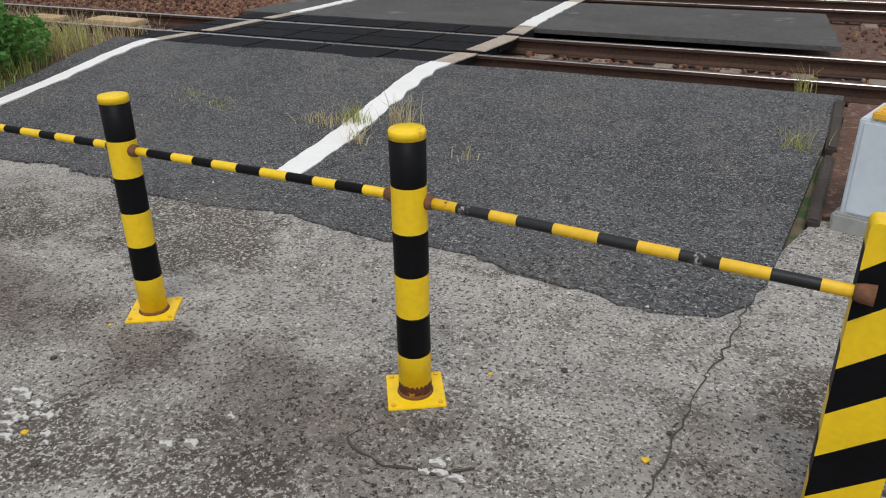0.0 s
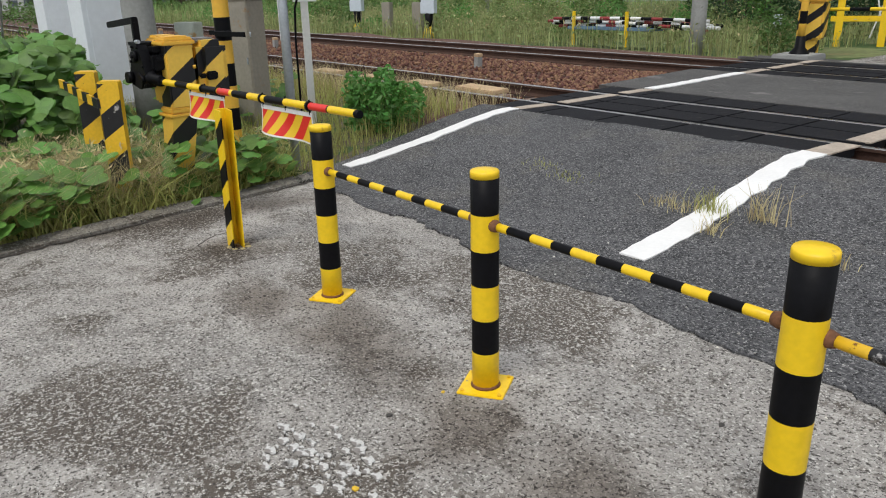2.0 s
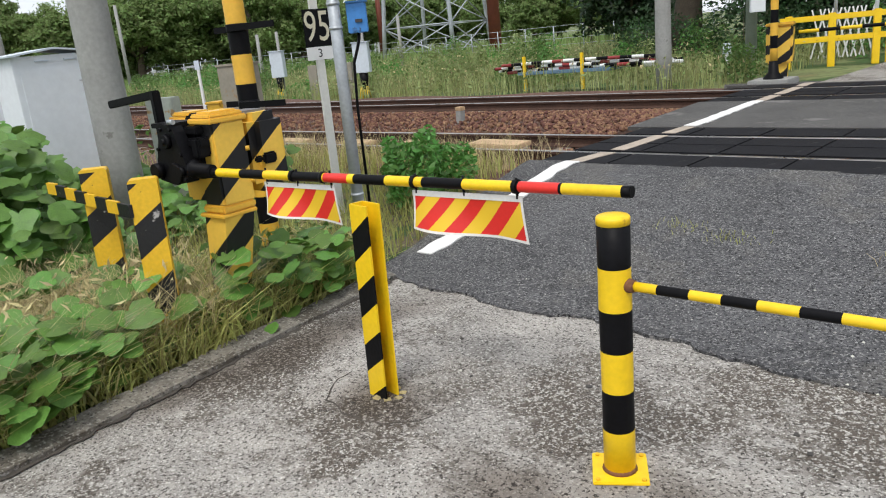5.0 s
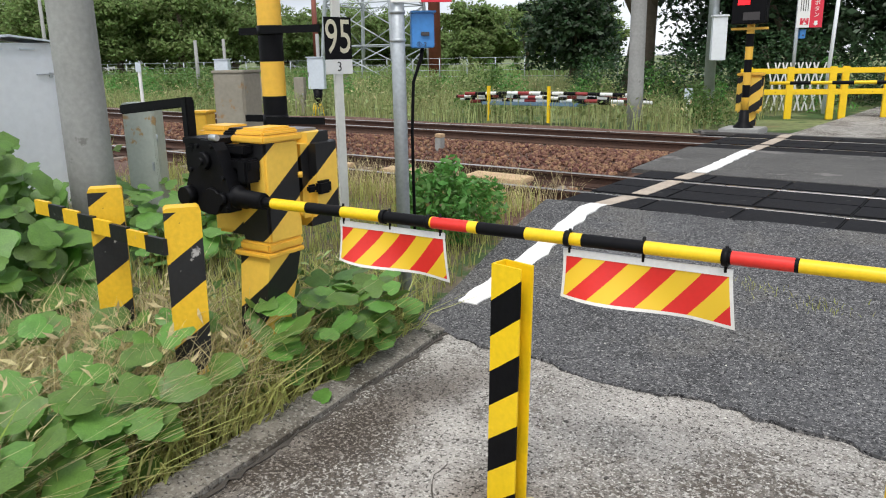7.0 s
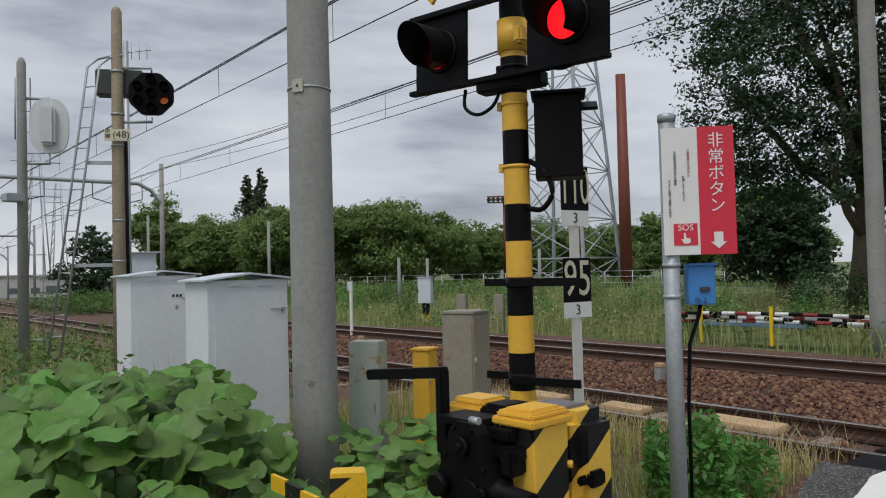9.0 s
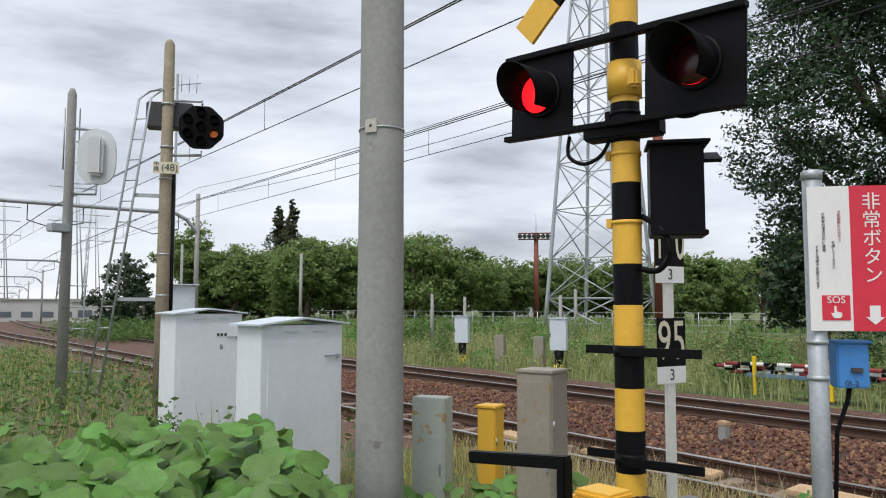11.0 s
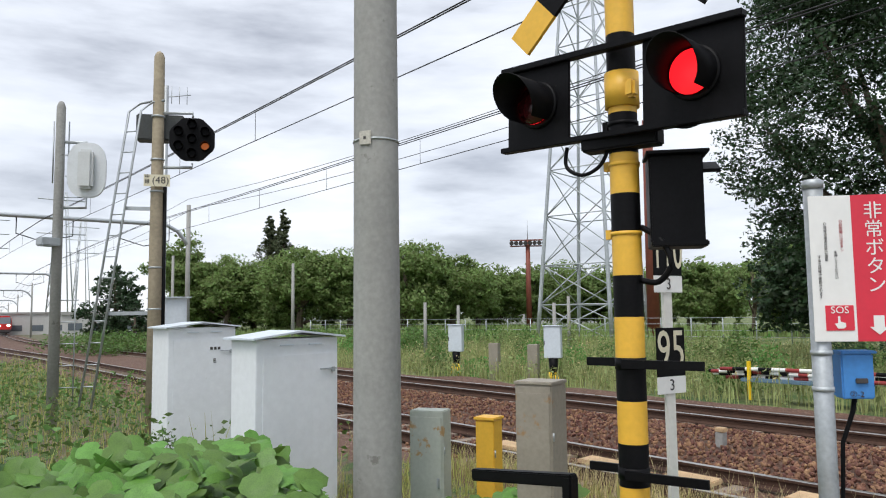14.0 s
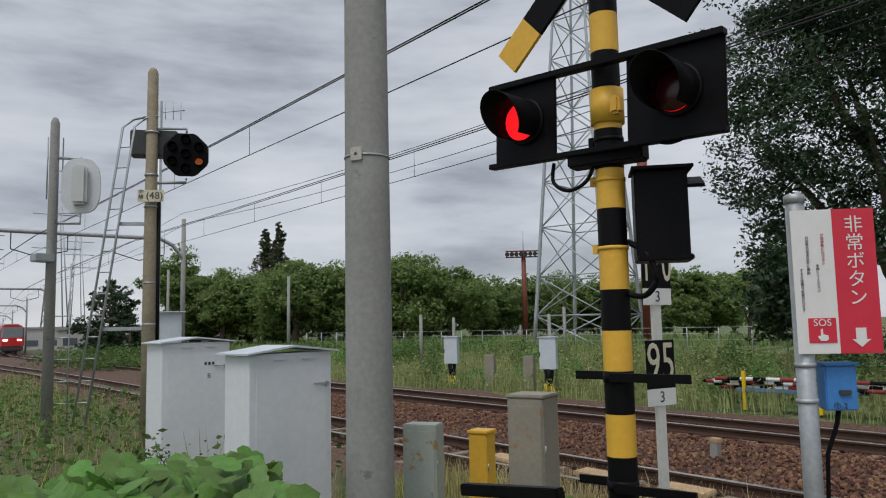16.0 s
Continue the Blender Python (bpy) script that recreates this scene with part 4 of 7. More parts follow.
def arrow(bm, x, z, w, h, y=0.0, mi=0):
    pts = [(x - w * 0.28, y, z + h / 2), (x + w * 0.28, y, z + h / 2), (x + w * 0.28, y, z - h * 0.1), (x + w / 2, y, z - h * 0.1), (x, y, z - h / 2), (x - w / 2, y, z - h * 0.1), (x - w * 0.28, y, z - h * 0.1)]
    prism(bm, pts, (0, -0.0015, 0), (0, 0.0005, 0), mi)


def hand_shape(bm, x, z, s, y, mi=0):
    """A pointing pictogram: a raised bar on a rounded block."""
    pts = [(-0.18, 0.5), (0.0, 0.5), (0.0, 0.05), (0.4, -0.05), (0.42, -0.35), (0.25, -0.5), (-0.2, -0.5), (-0.45, -0.1), (-0.18, -0.05)]
    prism(bm, [(x + a * s, y, z + b * s) for a, b in pts], (0, -0.0015, 0), (0, 0.0005, 0), mi)


def flat_letters(name, body, size, x, y, z, m, parent, label=""):
    me = text_mesh(body, size, Matrix.Translation((x, y, z)), m, 0.0006)
    ob = new(name, me)
    ob.parent = parent
    return tagged(ob, label)


def emergency_sign(x, y, z0, z1, turn, w, lean, label, detailed, polez, cap):
    t = thing("emergency_button_sign", pose(x, y, polez, lean[0], lean[1], turn), label, "sign", "emergency button signs")
    zc, h = (z0 + z1) / 2 - polez, z1 - z0
    bm = bmesh.new()
    top = z1 - polez + cap
    tube(bm, [((0, 0, 0), 0.042), ((0, 0, top), 0.042)], 20)
    part("pole", bm, [GALV], t)
    bm = bmesh.new()
    tube(bm, [((0, 0, top - 0.03), 0.046), ((0, 0, top + 0.006), 0.046), ((0, 0, top + 0.012), 0.035)], 20)
    part("cap", bm, [GALV], t)
    ox = w / 2 - 0.04
    yb = -0.05
    for k, (nm, m) in enumerate((("white_panel", SWHITE), ("red_panel", SRED))):
        bm = bmesh.new()
        box(bm, (ox - w / 4 + k * w / 2, yb, zc), (w / 2, 0.006, h), bev=0.0015)
        p = part(nm, bm, [m], t, "red sign half with white characters" if k else "white sign half with small writing")
        if k:
            flat_letters("characters", "非\n常\nボ\nタ\nン", w * 0.23, ox + w / 4, yb - 0.005, zc + h * 0.13, SWHITE, p)
            bm = bmesh.new()
            arrow(bm, ox + w / 4, zc - h * 0.39, w * 0.22, h * 0.13, yb - 0.005)
            part("arrow", bm, [SWHITE], p)
        else:
            bm = bmesh.new()
            box(bm, (ox - w * 0.2, yb - 0.0045, zc - h * 0.34), (w * 0.33, 0.003, h * 0.17))
            part("red_square", bm, [SRED], p)
            flat_letters("letters", "SOS", w * 0.125, ox - w * 0.2, yb - 0.008, zc - h * 0.288, SWHITE, p)
            bm = bmesh.new()
            hand_shape(bm, ox - w * 0.2, zc - h * 0.37, w * 0.15, yb - 0.0075)
            part("pictogram", bm, [SWHITE], p)
            if detailed:
                for body, dx, dz in (("○非常時にはボタン", 0.1, 0.3), ("を押してください", 0.175, 0.1), ("○非常の場合以外に使用", 0.285, 0.26), ("すると法律で処罰されます", 0.37, 0.02)):
                    flat_letters("small_writing", "\n".join(body), w * 0.045, ox - w * dx * 1.0 - 0.012, yb - 0.005, zc + h * (dz - 0.08), INK if dx > 0.11 else mat("sign_red_ink", (0.4, 0.05, 0.06), 0.5, 0, 0.1, 5, 0), p)
            else:
                for k2 in range(4):
                    bm = bmesh.new()
                    box(bm, (ox - w * (0.1 + 0.09 * k2), yb - 0.0045, zc + h * 0.15), (w * 0.03, 0.002, h * 0.45))
                    part("writing_bar", bm, [INK], p)
    for dz in (z0 - polez - 0.06, z0 - polez - 0.22, 0.5):
        bm = bmesh.new()
        tube(bm, [((0, 0, dz), 0.047), ((0, 0, dz + 0.02), 0.047)], 20)
        part("band", bm, [GALV], t)
    b = thing("emergency_button_box", t.matrix_world @ pose(0.15, 0.06, z0 - polez - 0.155), "weathered blue steel emergency button box on the sign pole", "button box", "emergency button boxes")
    bm = bmesh.new()
    box(bm, (0, 0, 0), (0.135, 0.11, 0.2), bev=0.006)
    part("case", bm, [BLUE], b)
    bm = bmesh.new()
    box(bm, (0.005, -0.004, 0.106), (0.15, 0.13, 0.012), bev=0.003)
    part("lid", bm, [BLUE], b)
    bm = bmesh.new()
    box(bm, (0.012, -0.062, -0.02), (0.05, 0.014, 0.022), bev=0.003)
    part("latch", bm, [INK], b, "dark latch")
    if detailed:
        flat_letters("writing", "②-2", 0.034, -0.01, -0.058, -0.08, INK, b)
        bm = bmesh.new()
        tube(bm, [(Vector((0.0, 0, -0.1)), 0.012), (Vector((-0.01, 0, -0.16)), 0.011), (Vector((-0.06, 0, -0.3)), 0.01), (Vector((-0.075, 0, -0.6)), 0.01), (Vector((-0.075, 0, -1.4)), 0.01)], 8)
        part("cable", bm, [BLK], b, "black cable")


def number_post():
    x, y = -8.782, 3.453
    z = gz(x, y) - 0.1
    t = thing("speed_sign_post", pose(x, y, z, 0, 0, 92), "white post with black speed plates reading 110 and 95", "speed sign")
    bm = bmesh.new()
    box(bm, (0, 0.02, 1.38), (0.085, 0.03, 2.76), bev=0.004)
    part("post", bm, [mat("white_post_paint", (0.72, 0.71, 0.66), 0.6, 0, 0.08, 3, 0.1)], t)
    for body, zt in (("110", 2.615), ("95", 1.912)):
        zc = zt - z - 0.168
        bm = bmesh.new()
        box(bm, (0, 0, zc), (0.285, 0.008, 0.337), bev=0.002)
        p = part("plate", bm, [BLK], t, "black plate with cream figures")
        me = text_mesh(body, 0.36, Matrix.Translation((0, -0.006, zc)) @ Matrix.Diagonal((0.8 if len(body) == 2 else 0.58, 1, 1.08, 1)), CREAM, 0.001)
        f = new("figure", me)
        f.parent = p
        bm = bmesh.new()
        box(bm, (0, 0, zc - 0.168 - 0.061), (0.285, 0.008, 0.118), bev=0.002)
        p = part("small_plate", bm, [SWHITE], t, "white plate with a black 3")
        f = new("figure", text_mesh("3", 0.11, Matrix.Translation((0, -0.006, zc - 0.23)), INK, 0.001))
        f.parent = p


def cabinet(name, m, s, mat1, label, cat, door=True, lid=None, roof=None, side=None, kind=""):
    """A cabinet of size s standing on its origin, its front toward -y."""
    t = thing(name, m, label, cat)
    w, d, h = s
    bm = bmesh.new()
    box(bm, (0, 0, h / 2), (w, d, h), bev=0.008)
    part("body", bm, [mat1], t)
    if lid:
        bm = bmesh.new()
        box(bm, (0, 0, h + 0.012), (w * lid, d * lid, 0.026), bev=0.006)
        part("lid", bm, [mat1], t)
    if door:
        bm = bmesh.new()
        box(bm, (0, -d / 2 - 0.004, h / 2), (w * 0.9, 0.01, h * 0.92), bev=0.003)
        dr = part("door", bm, [mat1], t)
        bm = bmesh.new()
        box(bm, (w * 0.36, -d / 2 - 0.02, h * 0.55), (0.02, 0.02, 0.08), bev=0.004)
        part("handle", bm, [GALV], dr)
    for k in (0.25, 0.75):
        bm = bmesh.new()
        tube(bm, [((w / 2 + 0.004, -d / 2 + 0.02, h * k - 0.03), 0.008), ((w / 2 + 0.004, -d / 2 + 0.02, h * k + 0.03), 0.008)], 8)
        part("hinge", bm, [GALV], t)
    return t


def huts():
    for (x, y, z, turn, w, d, h, lb) in ((-12.62, 1.95, 0.0, 105, 0.98, 0.47, 1.80, "white painted steel relay hut with a low pitched roof"), (-16.08, 1.76, 0.05, 100, 0.96, 0.6, 1.83, "white painted steel relay hut with black marking")):
        t = thing("relay_hut", pose(x, y, z, 0, 0, turn), lb, "equipment hut", "relay huts")
        bm = bmesh.new()
        box(bm, (0, 0, h / 2), (w, d, h), bev=0.006)
        part("wall", bm, [WHITEC], t)
        bm = bmesh.new()
        ov = 0.06
        prof = [(-w / 2 - ov, h - 0.005), (0, h + 0.06), (w / 2 + ov, h + 0.0), (w / 2 + ov, h + 0.018), (0, h + 0.08), (-w / 2 - ov, h + 0.013)]
        prism(bm, [(a, 0, b) for a, b in prof], (0, -d / 2 - ov, 0), (0, d / 2 + ov, 0))
        part("roof", bm, [GREYP], t, "pale grey sheet roof")
        bm = bmesh.new()
        box(bm, (0.0, -d / 2 - 0.006, h * 0.48), (w * 0.86, 0.012, h * 0.86), bev=0.004)
        dr = part("door", bm, [WHITEC], t)
        bm = bmesh.new()
        box(bm, (w * 0.36, -d / 2 - 0.03, h * 0.82), (0.2, 0.015, 0.014))
        box(bm, (w * 0.42, -d / 2 - 0.03, h * 0.815), (0.04, 0.03, 0.05), bev=0.006)
        part("latch", bm, [GALV], dr, "steel latch bar")
        for k in (-0.15, 0.2):
            bm = bmesh.new()
            box(bm, (k * w, -d / 2 - 0.012, h * 0.965), (0.16, 0.02, 0.012), bev=0.003)
            part("vent", bm, [GREYP], t)
        if "marking" in lb:
            for k in range(3):
                bm = bmesh.new()
                box(bm, (0.12 + 0.055 * k, -d / 2 - 0.016, h * 0.84), (0.035, 0.003, 0.04))
                part("marking_bar", bm, [INK], dr)
            flat_letters("marking", "B", 0.09, 0.17, -d / 2 - 0.016, h * 0.745, INK, dr)
        bm = bmesh.new()
        box(bm, (0, 0, 0.02), (w + 0.16, d + 0.16, 0.1), bev=0.01)
        part("plinth", bm, [POLEC], t)


def cabinets():
    z = gz(-9.7, 3.1) - 0.05
    cabinet("equipment_cabinet", pose(-9.79, 3.08, z, 0, 0, 28), (0.305, 0.29, 1.475 - z), GREYB, "tall grey-brown steel equipment cabinet with rusty side", "cabinet", True, 1.06)
    cabinet("junction_box", pose(-10.68, 2.58, z, 0, 0, 40), (0.3, 0.2, 1.22 - z), mat("grey_green_box", (0.42, 0.45, 0.40), 0.6, 0, 0.1, 3, 0.1, spots=[((0.4, 0.26, 0.12), 5, 0.6)]), "grey-green steel junction box with rust stains", "junction box", True)
    cabinet("cable_post", pose(-10.75, 3.22, z, 0, 0, 30), (0.18, 0.18, 1.08 - z), YELC, "short yellow plastic cable post", "cable post", False, 1.15)
    for (x, y) in ((-26.4, 12.3), (-21.5, 12.45)):
        t = thing("relay_box", pose(x, y, 0.0, 0, 0, 40), "pale grey relay box on a dark stand with yellow cables", "relay box", "relay boxes beyond the tracks")
        bm = bmesh.new()
        box(bm, (0, 0, 1.22), (0.46, 0.28, 0.86), bev=0.015)
        bd = part("body", bm, [GREYP], t)
        bm = bmesh.new()
        box(bm, (-0.21, -0.15, 1.2), (0.02, 0.02, 0.12), bev=0.004)
        part("latch", bm, [INK], bd)
        bm = bmesh.new()
        box(bm, (0, 0, 1.665), (0.52, 0.34, 0.03), bev=0.006)
        part("roof", bm, [GREYP], t)
        bm = bmesh.new()
        tube(bm, [((0, 0, 0.3), 0.09), ((0, 0, 0.8), 0.14)], 12)
        part("stand", bm, [BLK], t)
        for k in range(5):
            bm = bmesh.new()
            a = -0.14 + 0.07 * k
            tube(bm, [((a * 1.3, -0.08, 0.02), 0.018), ((a * 0.7, -0.07, 0.4), 0.018)], 8)
            part("cable", bm, [YEL], t, "yellow cable sleeve")
        bm = bmesh.new()
        tube(bm, [((0.0, 0.25, 0), 0.05), ((0.0, 0.25, 2.3), 0.05)], 10)
        part("pole", bm, [POLEC], t)
    for (x, y) in ((-24.6, 12.6), (-23.0, 12.9)):
        cabinet("trackside_box", pose(x, y, 0, 0, 0, 40), (0.3, 0.3, 1.1), GREYB, "brown-grey trackside equipment box in the grass", "cabinet", True)
    # low box with a yellow textured top beside the ramp
    t = cabinet("control_box", pose(-0.06, 4.32, gz(-0.1, 4.4) + 0.06, 0, 0, -8), (0.5, 0.4, 0.5), GREYP, "blue-grey steel control box with a yellow textured lid", "control box", True)
    bm = bmesh.new()
    box(bm, (0.03, 0, 0.52), (0.46, 0.42, 0.04), bev=0.008)
    for i in range(9):
        for j in range(8):
            tube(bm, [((-0.16 + 0.048 * i, -0.18 + 0.05 * j, 0.54), 0.016), ((-0.16 + 0.048 * i, -0.18 + 0.05 * j, 0.546), 0.01)], 6)
    part("textured_lid", bm, [YELC], t, "yellow studded lid")
    bm = bmesh.new()
    box(bm, (0, 0, -0.06), (0.56, 0.46, 0.14), bev=0.012)
    part("plinth", bm, [POLEC], t, "grey concrete plinth")
    # old timber edging of the ramp
    for (xa, ya, xb, yb) in ((-0.44, 4.12, -0.53, 5.1), (-0.54, 5.2, -0.66, 6.25)):
        bm = bmesh.new()
        L = math.hypot(xb - xa, yb - ya)
        box(bm, (0, 0, 0), (0.07, L, 0.14), bev=0.012)
        zc = gz((xa + xb) / 2, (ya + yb) / 2)
        solid("timber_edging", bm, mat("dark_timber", (0.05, 0.04, 0.032), 0.95, 0, 0.4, 5, 0.5, 50), "dark weathered timber edging along the asphalt", "timber", "timber edgings", m=pose((xa + xb) / 2, (ya + yb) / 2, zc - 0.03, math.degrees(math.atan2(gz(xb, yb) - gz(xa, ya), L)), 0, math.degrees(math.atan2(yb - ya, xb - xa)) - 90))
    # tan boards over the cable trench, stub markers between the tracks
    for (x, y, w, l, z) in ((-9.54, 6.36, 0.34, 0.8, 0.16), (-11.3, 6.4, 0.3, 0.6, 0.08), (-12.6, 6.2, 0.3, 0.6, 0.08), (-14.2, 5.95, 0.3, 0.7, 0.08)):
        bm = bmesh.new()
        box(bm, (0, 0, 0), (l, w, 0.06), bev=0.012)
        solid("trench_cover", bm, TAN, "tan board covering the cable trench between rails", "trench cover", "trench covers", m=pose(x, y, z, 2, 1, RAILDEG + 2))
    for (x, y) in ((-12.39, 8.2), (-20.5, 7.1), (-29, 5.9)):
        t = thing("track_marker", pose(x, y, 0.12, 0, 3, 10), "small concrete track marker with a brown top", "marker", "track markers")
        bm = bmesh.new()
        box(bm, (0, 0, 0.1), (0.12, 0.12, 0.22), bev=0.01)
        part("block", bm, [POLEC], t)
        bm = bmesh.new()
        box(bm, (0, 0, 0.235), (0.13, 0.13, 0.06), bev=0.01)
        part("top", bm, [TAN], t)


def crossing_post():
    x, y = -7.935, 2.26
    z0 = gz(x, y) - 0.05
    turn = 15.9
    g = pose(x, y, z0, 0, 0, turn)
    t = thing("crossing_signal", g, "yellow and black crossing signal post with twin red flashers", "crossing signal")
    bm = bmesh.new()
    st = 0.217
    base = (2.218 - z0) % (2 * st) - 2 * st
    rings, k = [], 0
    zz = base
    while zz < 4.3:
        if zz + st > 0:
            rings.append(((0, 0, max(0, zz)), 0.077, k % 2))
        zz += st
        k += 1
    tube(bm, rings + [((0, 0, 4.6), 0.077, 0)], 28)
    part("post", bm, [YELC, BLK], t)
    bm = bmesh.new()
    tube(bm, [((0, 0, 4.6), 0.08), ((0, 0, 4.63), 0.06), ((0, 0, 4.64), 0.01)], 20)
    part("cap", bm, [YELC], t)

    def h(z):
        return z - z0

    # flasher board: two plates, joined by bars above and below
    tilt = math.degrees(math.asin(0.03))
    fr = part("flasher_board", frame_mesh(h), [BLK], t, "black flasher board with two plates", pose(0, -0.11, h(3.192), 0, tilt, 0))
    for sx in (-1, 1):
        lx = sx * 0.47
        bm = bmesh.new()
        # hood: an open shell that covers the upper half
        n, R, Ln = 22, 0.125, 0.3
        v0, v1, w0, w1 = [], [], [], []
        for i in range(n + 1):
            a = radians(-52 + 284 * i / n)
            reach = Ln * (0.42 + 0.58 * max(0.0, math.sin(a) * 0.5 + 0.5) ** 0.8)
            for lst, rr, yy in ((v0, R, -0.02), (v1, R, -0.02 - reach), (w0, R - 0.005, -0.02), (w1, R - 0.005, -0.02 - reach)):
                lst.append(bm.verts.new((rr * math.cos(a), yy, rr * math.sin(a))))
        for i in range(n):
            for p, q in ((v0, v1), (w0, w1), (v1, w1)):
                f = bm.faces.new((p[i], p[i + 1], q[i + 1], q[i]))
                f.smooth = True
        part("hood", bm, [BLK], fr, "black lamp hood", pose(lx, 0, 0))
        bm = bmesh.new()
        tube(bm, [((0, 0.0, 0), 0.135), ((0, -0.03, 0), 0.135), ((0, -0.03, 0), 0.12)], 28, axis=(0, 1, 0))
        part("lamp_ring", bm, [BLK], fr, "", pose(lx, 0, 0))
        # the lamp turns its lit or its dark side to the road
        bm = bmesh.new()
        n, R = 24, 0.112
        for s, mi in ((-1, 0), (1, 1)):
            rings = [(R * math.cos(a), 0.035 * math.sin(a)) for a in (0.0, 0.4, 0.8, 1.2, 1.5)]
            loops = [[bm.verts.new((r * math.cos(2 * math.pi * i / n), s * (0.004 + d), r * math.sin(2 * math.pi * i / n))) for i in range(n)] for r, d in rings]
            for p, q in zip(loops, loops[1:]):
                for i in range(n):
                    f = bm.faces.new((p[i], p[(i + 1) % n], q[(i + 1) % n], q[i]))
                    f.material_index, f.smooth = mi, True
            f = bm.faces.new(loops[-1])
            f.material_index = mi
        lamp = part("lamp", bm, [LIT, UNLIT], fr, "red signal lamp", pose(lx, -0.045, 0))
        LAMPS[sx] = (lamp, lx)
    # crossed boards
    for s in (-1, 1):
        bm = bmesh.new()
        L, wd = 0.78, 0.17
        seg = 6
        for i in range(seg):
            a, b = -L + 2 * L * i / seg, -L + 2 * L * (i + 1) / seg
            box(bm, ((a + b) / 2, 0, 0), (b - a, 0.025, wd), mi=i % 2)
        part("cross_board", bm, [YELC, BLK], t, "yellow and black crossed board", pose(0, -0.1 - 0.015 * (s + 1), h(4.1), 0, -s * 42, 0))
    # clamp castings, cables, control box, brackets
    bm = bmesh.new()
    tube(bm, [((0, 0, h(3.12)), 0.092), ((0, 0, h(3.31)), 0.092)], 20)
    box(bm, (0.09, -0.05, h(3.2)), (0.06, 0.07, 0.1), bev=0.015)
    part("clamp", bm, [YELC], t, "yellow clamp casting")
    for zz in (2.80, 2.43, 3.02):
        bm = bmesh.new()
        tube(bm, [((0, 0, h(zz)), 0.083), ((0, 0, h(zz) + 0.02), 0.083)], 20)
        box(bm, (-0.09, -0.02, h(zz) + 0.01), (0.03, 0.03, 0.05))
        part("band", bm, [BLK if zz > 2.9 else YELC], t)
    for zz in (1.73, 1.17):
        bm = bmesh.new()
        tube(bm, [((0, 0, h(zz)), 0.082), ((0, 0, h(zz) + 0.06), 0.082)], 20)
        box(bm, (0.21, -0.06, h(zz) + 0.03), (0.42, 0.02, 0.045), 8)
        box(bm, (-0.14, 0.04, h(zz) + 0.03), (0.28, 0.02, 0.045), 8)
        part("bracket", bm, [BLK], t, "black clamp bracket")
    bm = bmesh.new()
    box(bm, (0.02, -0.05, h(2.93)), (0.42, 0.12, 0.09), 10, bev=0.01)
    part("junction_arm", bm, [BLK], t)
    c = g.inverted() @ Vector((-7.76, 2.44, 2.60))
    bm = bmesh.new()
    box(bm, c, (0.27, 0.2, 0.46), 34, bev=0.008)
    cb = part("control_case", bm, [BLK], t, "black direction indicator case")
    bm = bmesh.new()
    box(bm, c + Vector((0.02, -0.02, 0.24)), (0.31, 0.25, 0.015), 34)
    part("cover", bm, [BLK], cb)
    bm = bmesh.new()
    box(bm, c + Vector((0.13, 0.11, 0.18)), (0.12, 0.14, 0.02), Matrix.Rotation(radians(34), 3, "Z") @ Matrix.Rotation(radians(25), 3, "X"))
    part("visor", bm, [BLK], cb)
    bm = bmesh.new()
    box(bm, c + Vector((0.02, -0.02, -0.23)), (0.28, 0.22, 0.03), 34, bev=0.006)
    part("base", bm, [BLK], cb)
    for pts, rr in (([(-0.3, -0.09, 2.85), (-0.3, -0.1, 2.74), (-0.2, -0.1, 2.68), (-0.1, -0.08, 2.72), (-0.05, -0.06, 2.82)], 0.011), ([(0.08, 0.02, 2.38), (0.2, 0.0, 2.3), (0.25, 0.0, 2.18), (0.18, 0.0, 2.09), (0.08, 0.0, 2.1)], 0.016), ([(0.3, -0.1, 2.87), (0.42, -0.12, 2.83), (0.52, -0.11, 2.86), (0.55, -0.1, 2.93)], 0.008)):
        bm = bmesh.new()
        sm = []
        for i in range(len(pts) - 1):
            p0, p1, p2, p3 = (Vector(pts[max(0, min(len(pts) - 1, i + k))]) for k in (-1, 0, 1, 2))
            for s in range(5):
                u = s / 5
                sm.append(0.5 * ((2 * p1) + (p2 - p0) * u + (2 * p0 - 5 * p1 + 4 * p2 - p3) * u * u + (3 * p1 - p0 - 3 * p2 + p3) * u ** 3))
        sm.append(Vector(pts[-1]))
        tube(bm, [((p.x, p.y, h(p.z + 0.09)), rr) for p in sm], 8)
        part("cable", bm, [BLK], t, "black cable loop")
    return t


def frame_mesh(h):
    bm = bmesh.new()
    for a, b in ((-0.69, -0.26), (0.19, 0.715)):
        box(bm, ((a + b) / 2, 0, 0), (b - a, 0.02, 0.48), bev=0.004)
    box(bm, (0, -0.015, 0.235), (1.44, 0.06, 0.035), bev=0.004)
    box(bm, (0, -0.015, -0.235), (1.44, 0.06, 0.03), bev=0.004)
    return bm


LIT = glow("lit_red_lens", (1.0, 0.012, 0.02), 1.0)
UNLIT = mat("dark_red_lens", (0.05, 0.004, 0.006), 0.25, 0, 0.1, 8, 0)
LAMPS = {}
crossing_post()
near_pole()
emergency_sign(-7.068, 2.576, 1.886, 2.533, 52, 0.356, (0, 0), "white and red emergency button sign on a galvanised pole", True, 0.0, 0.07)
number_post()
huts()
cabinets()

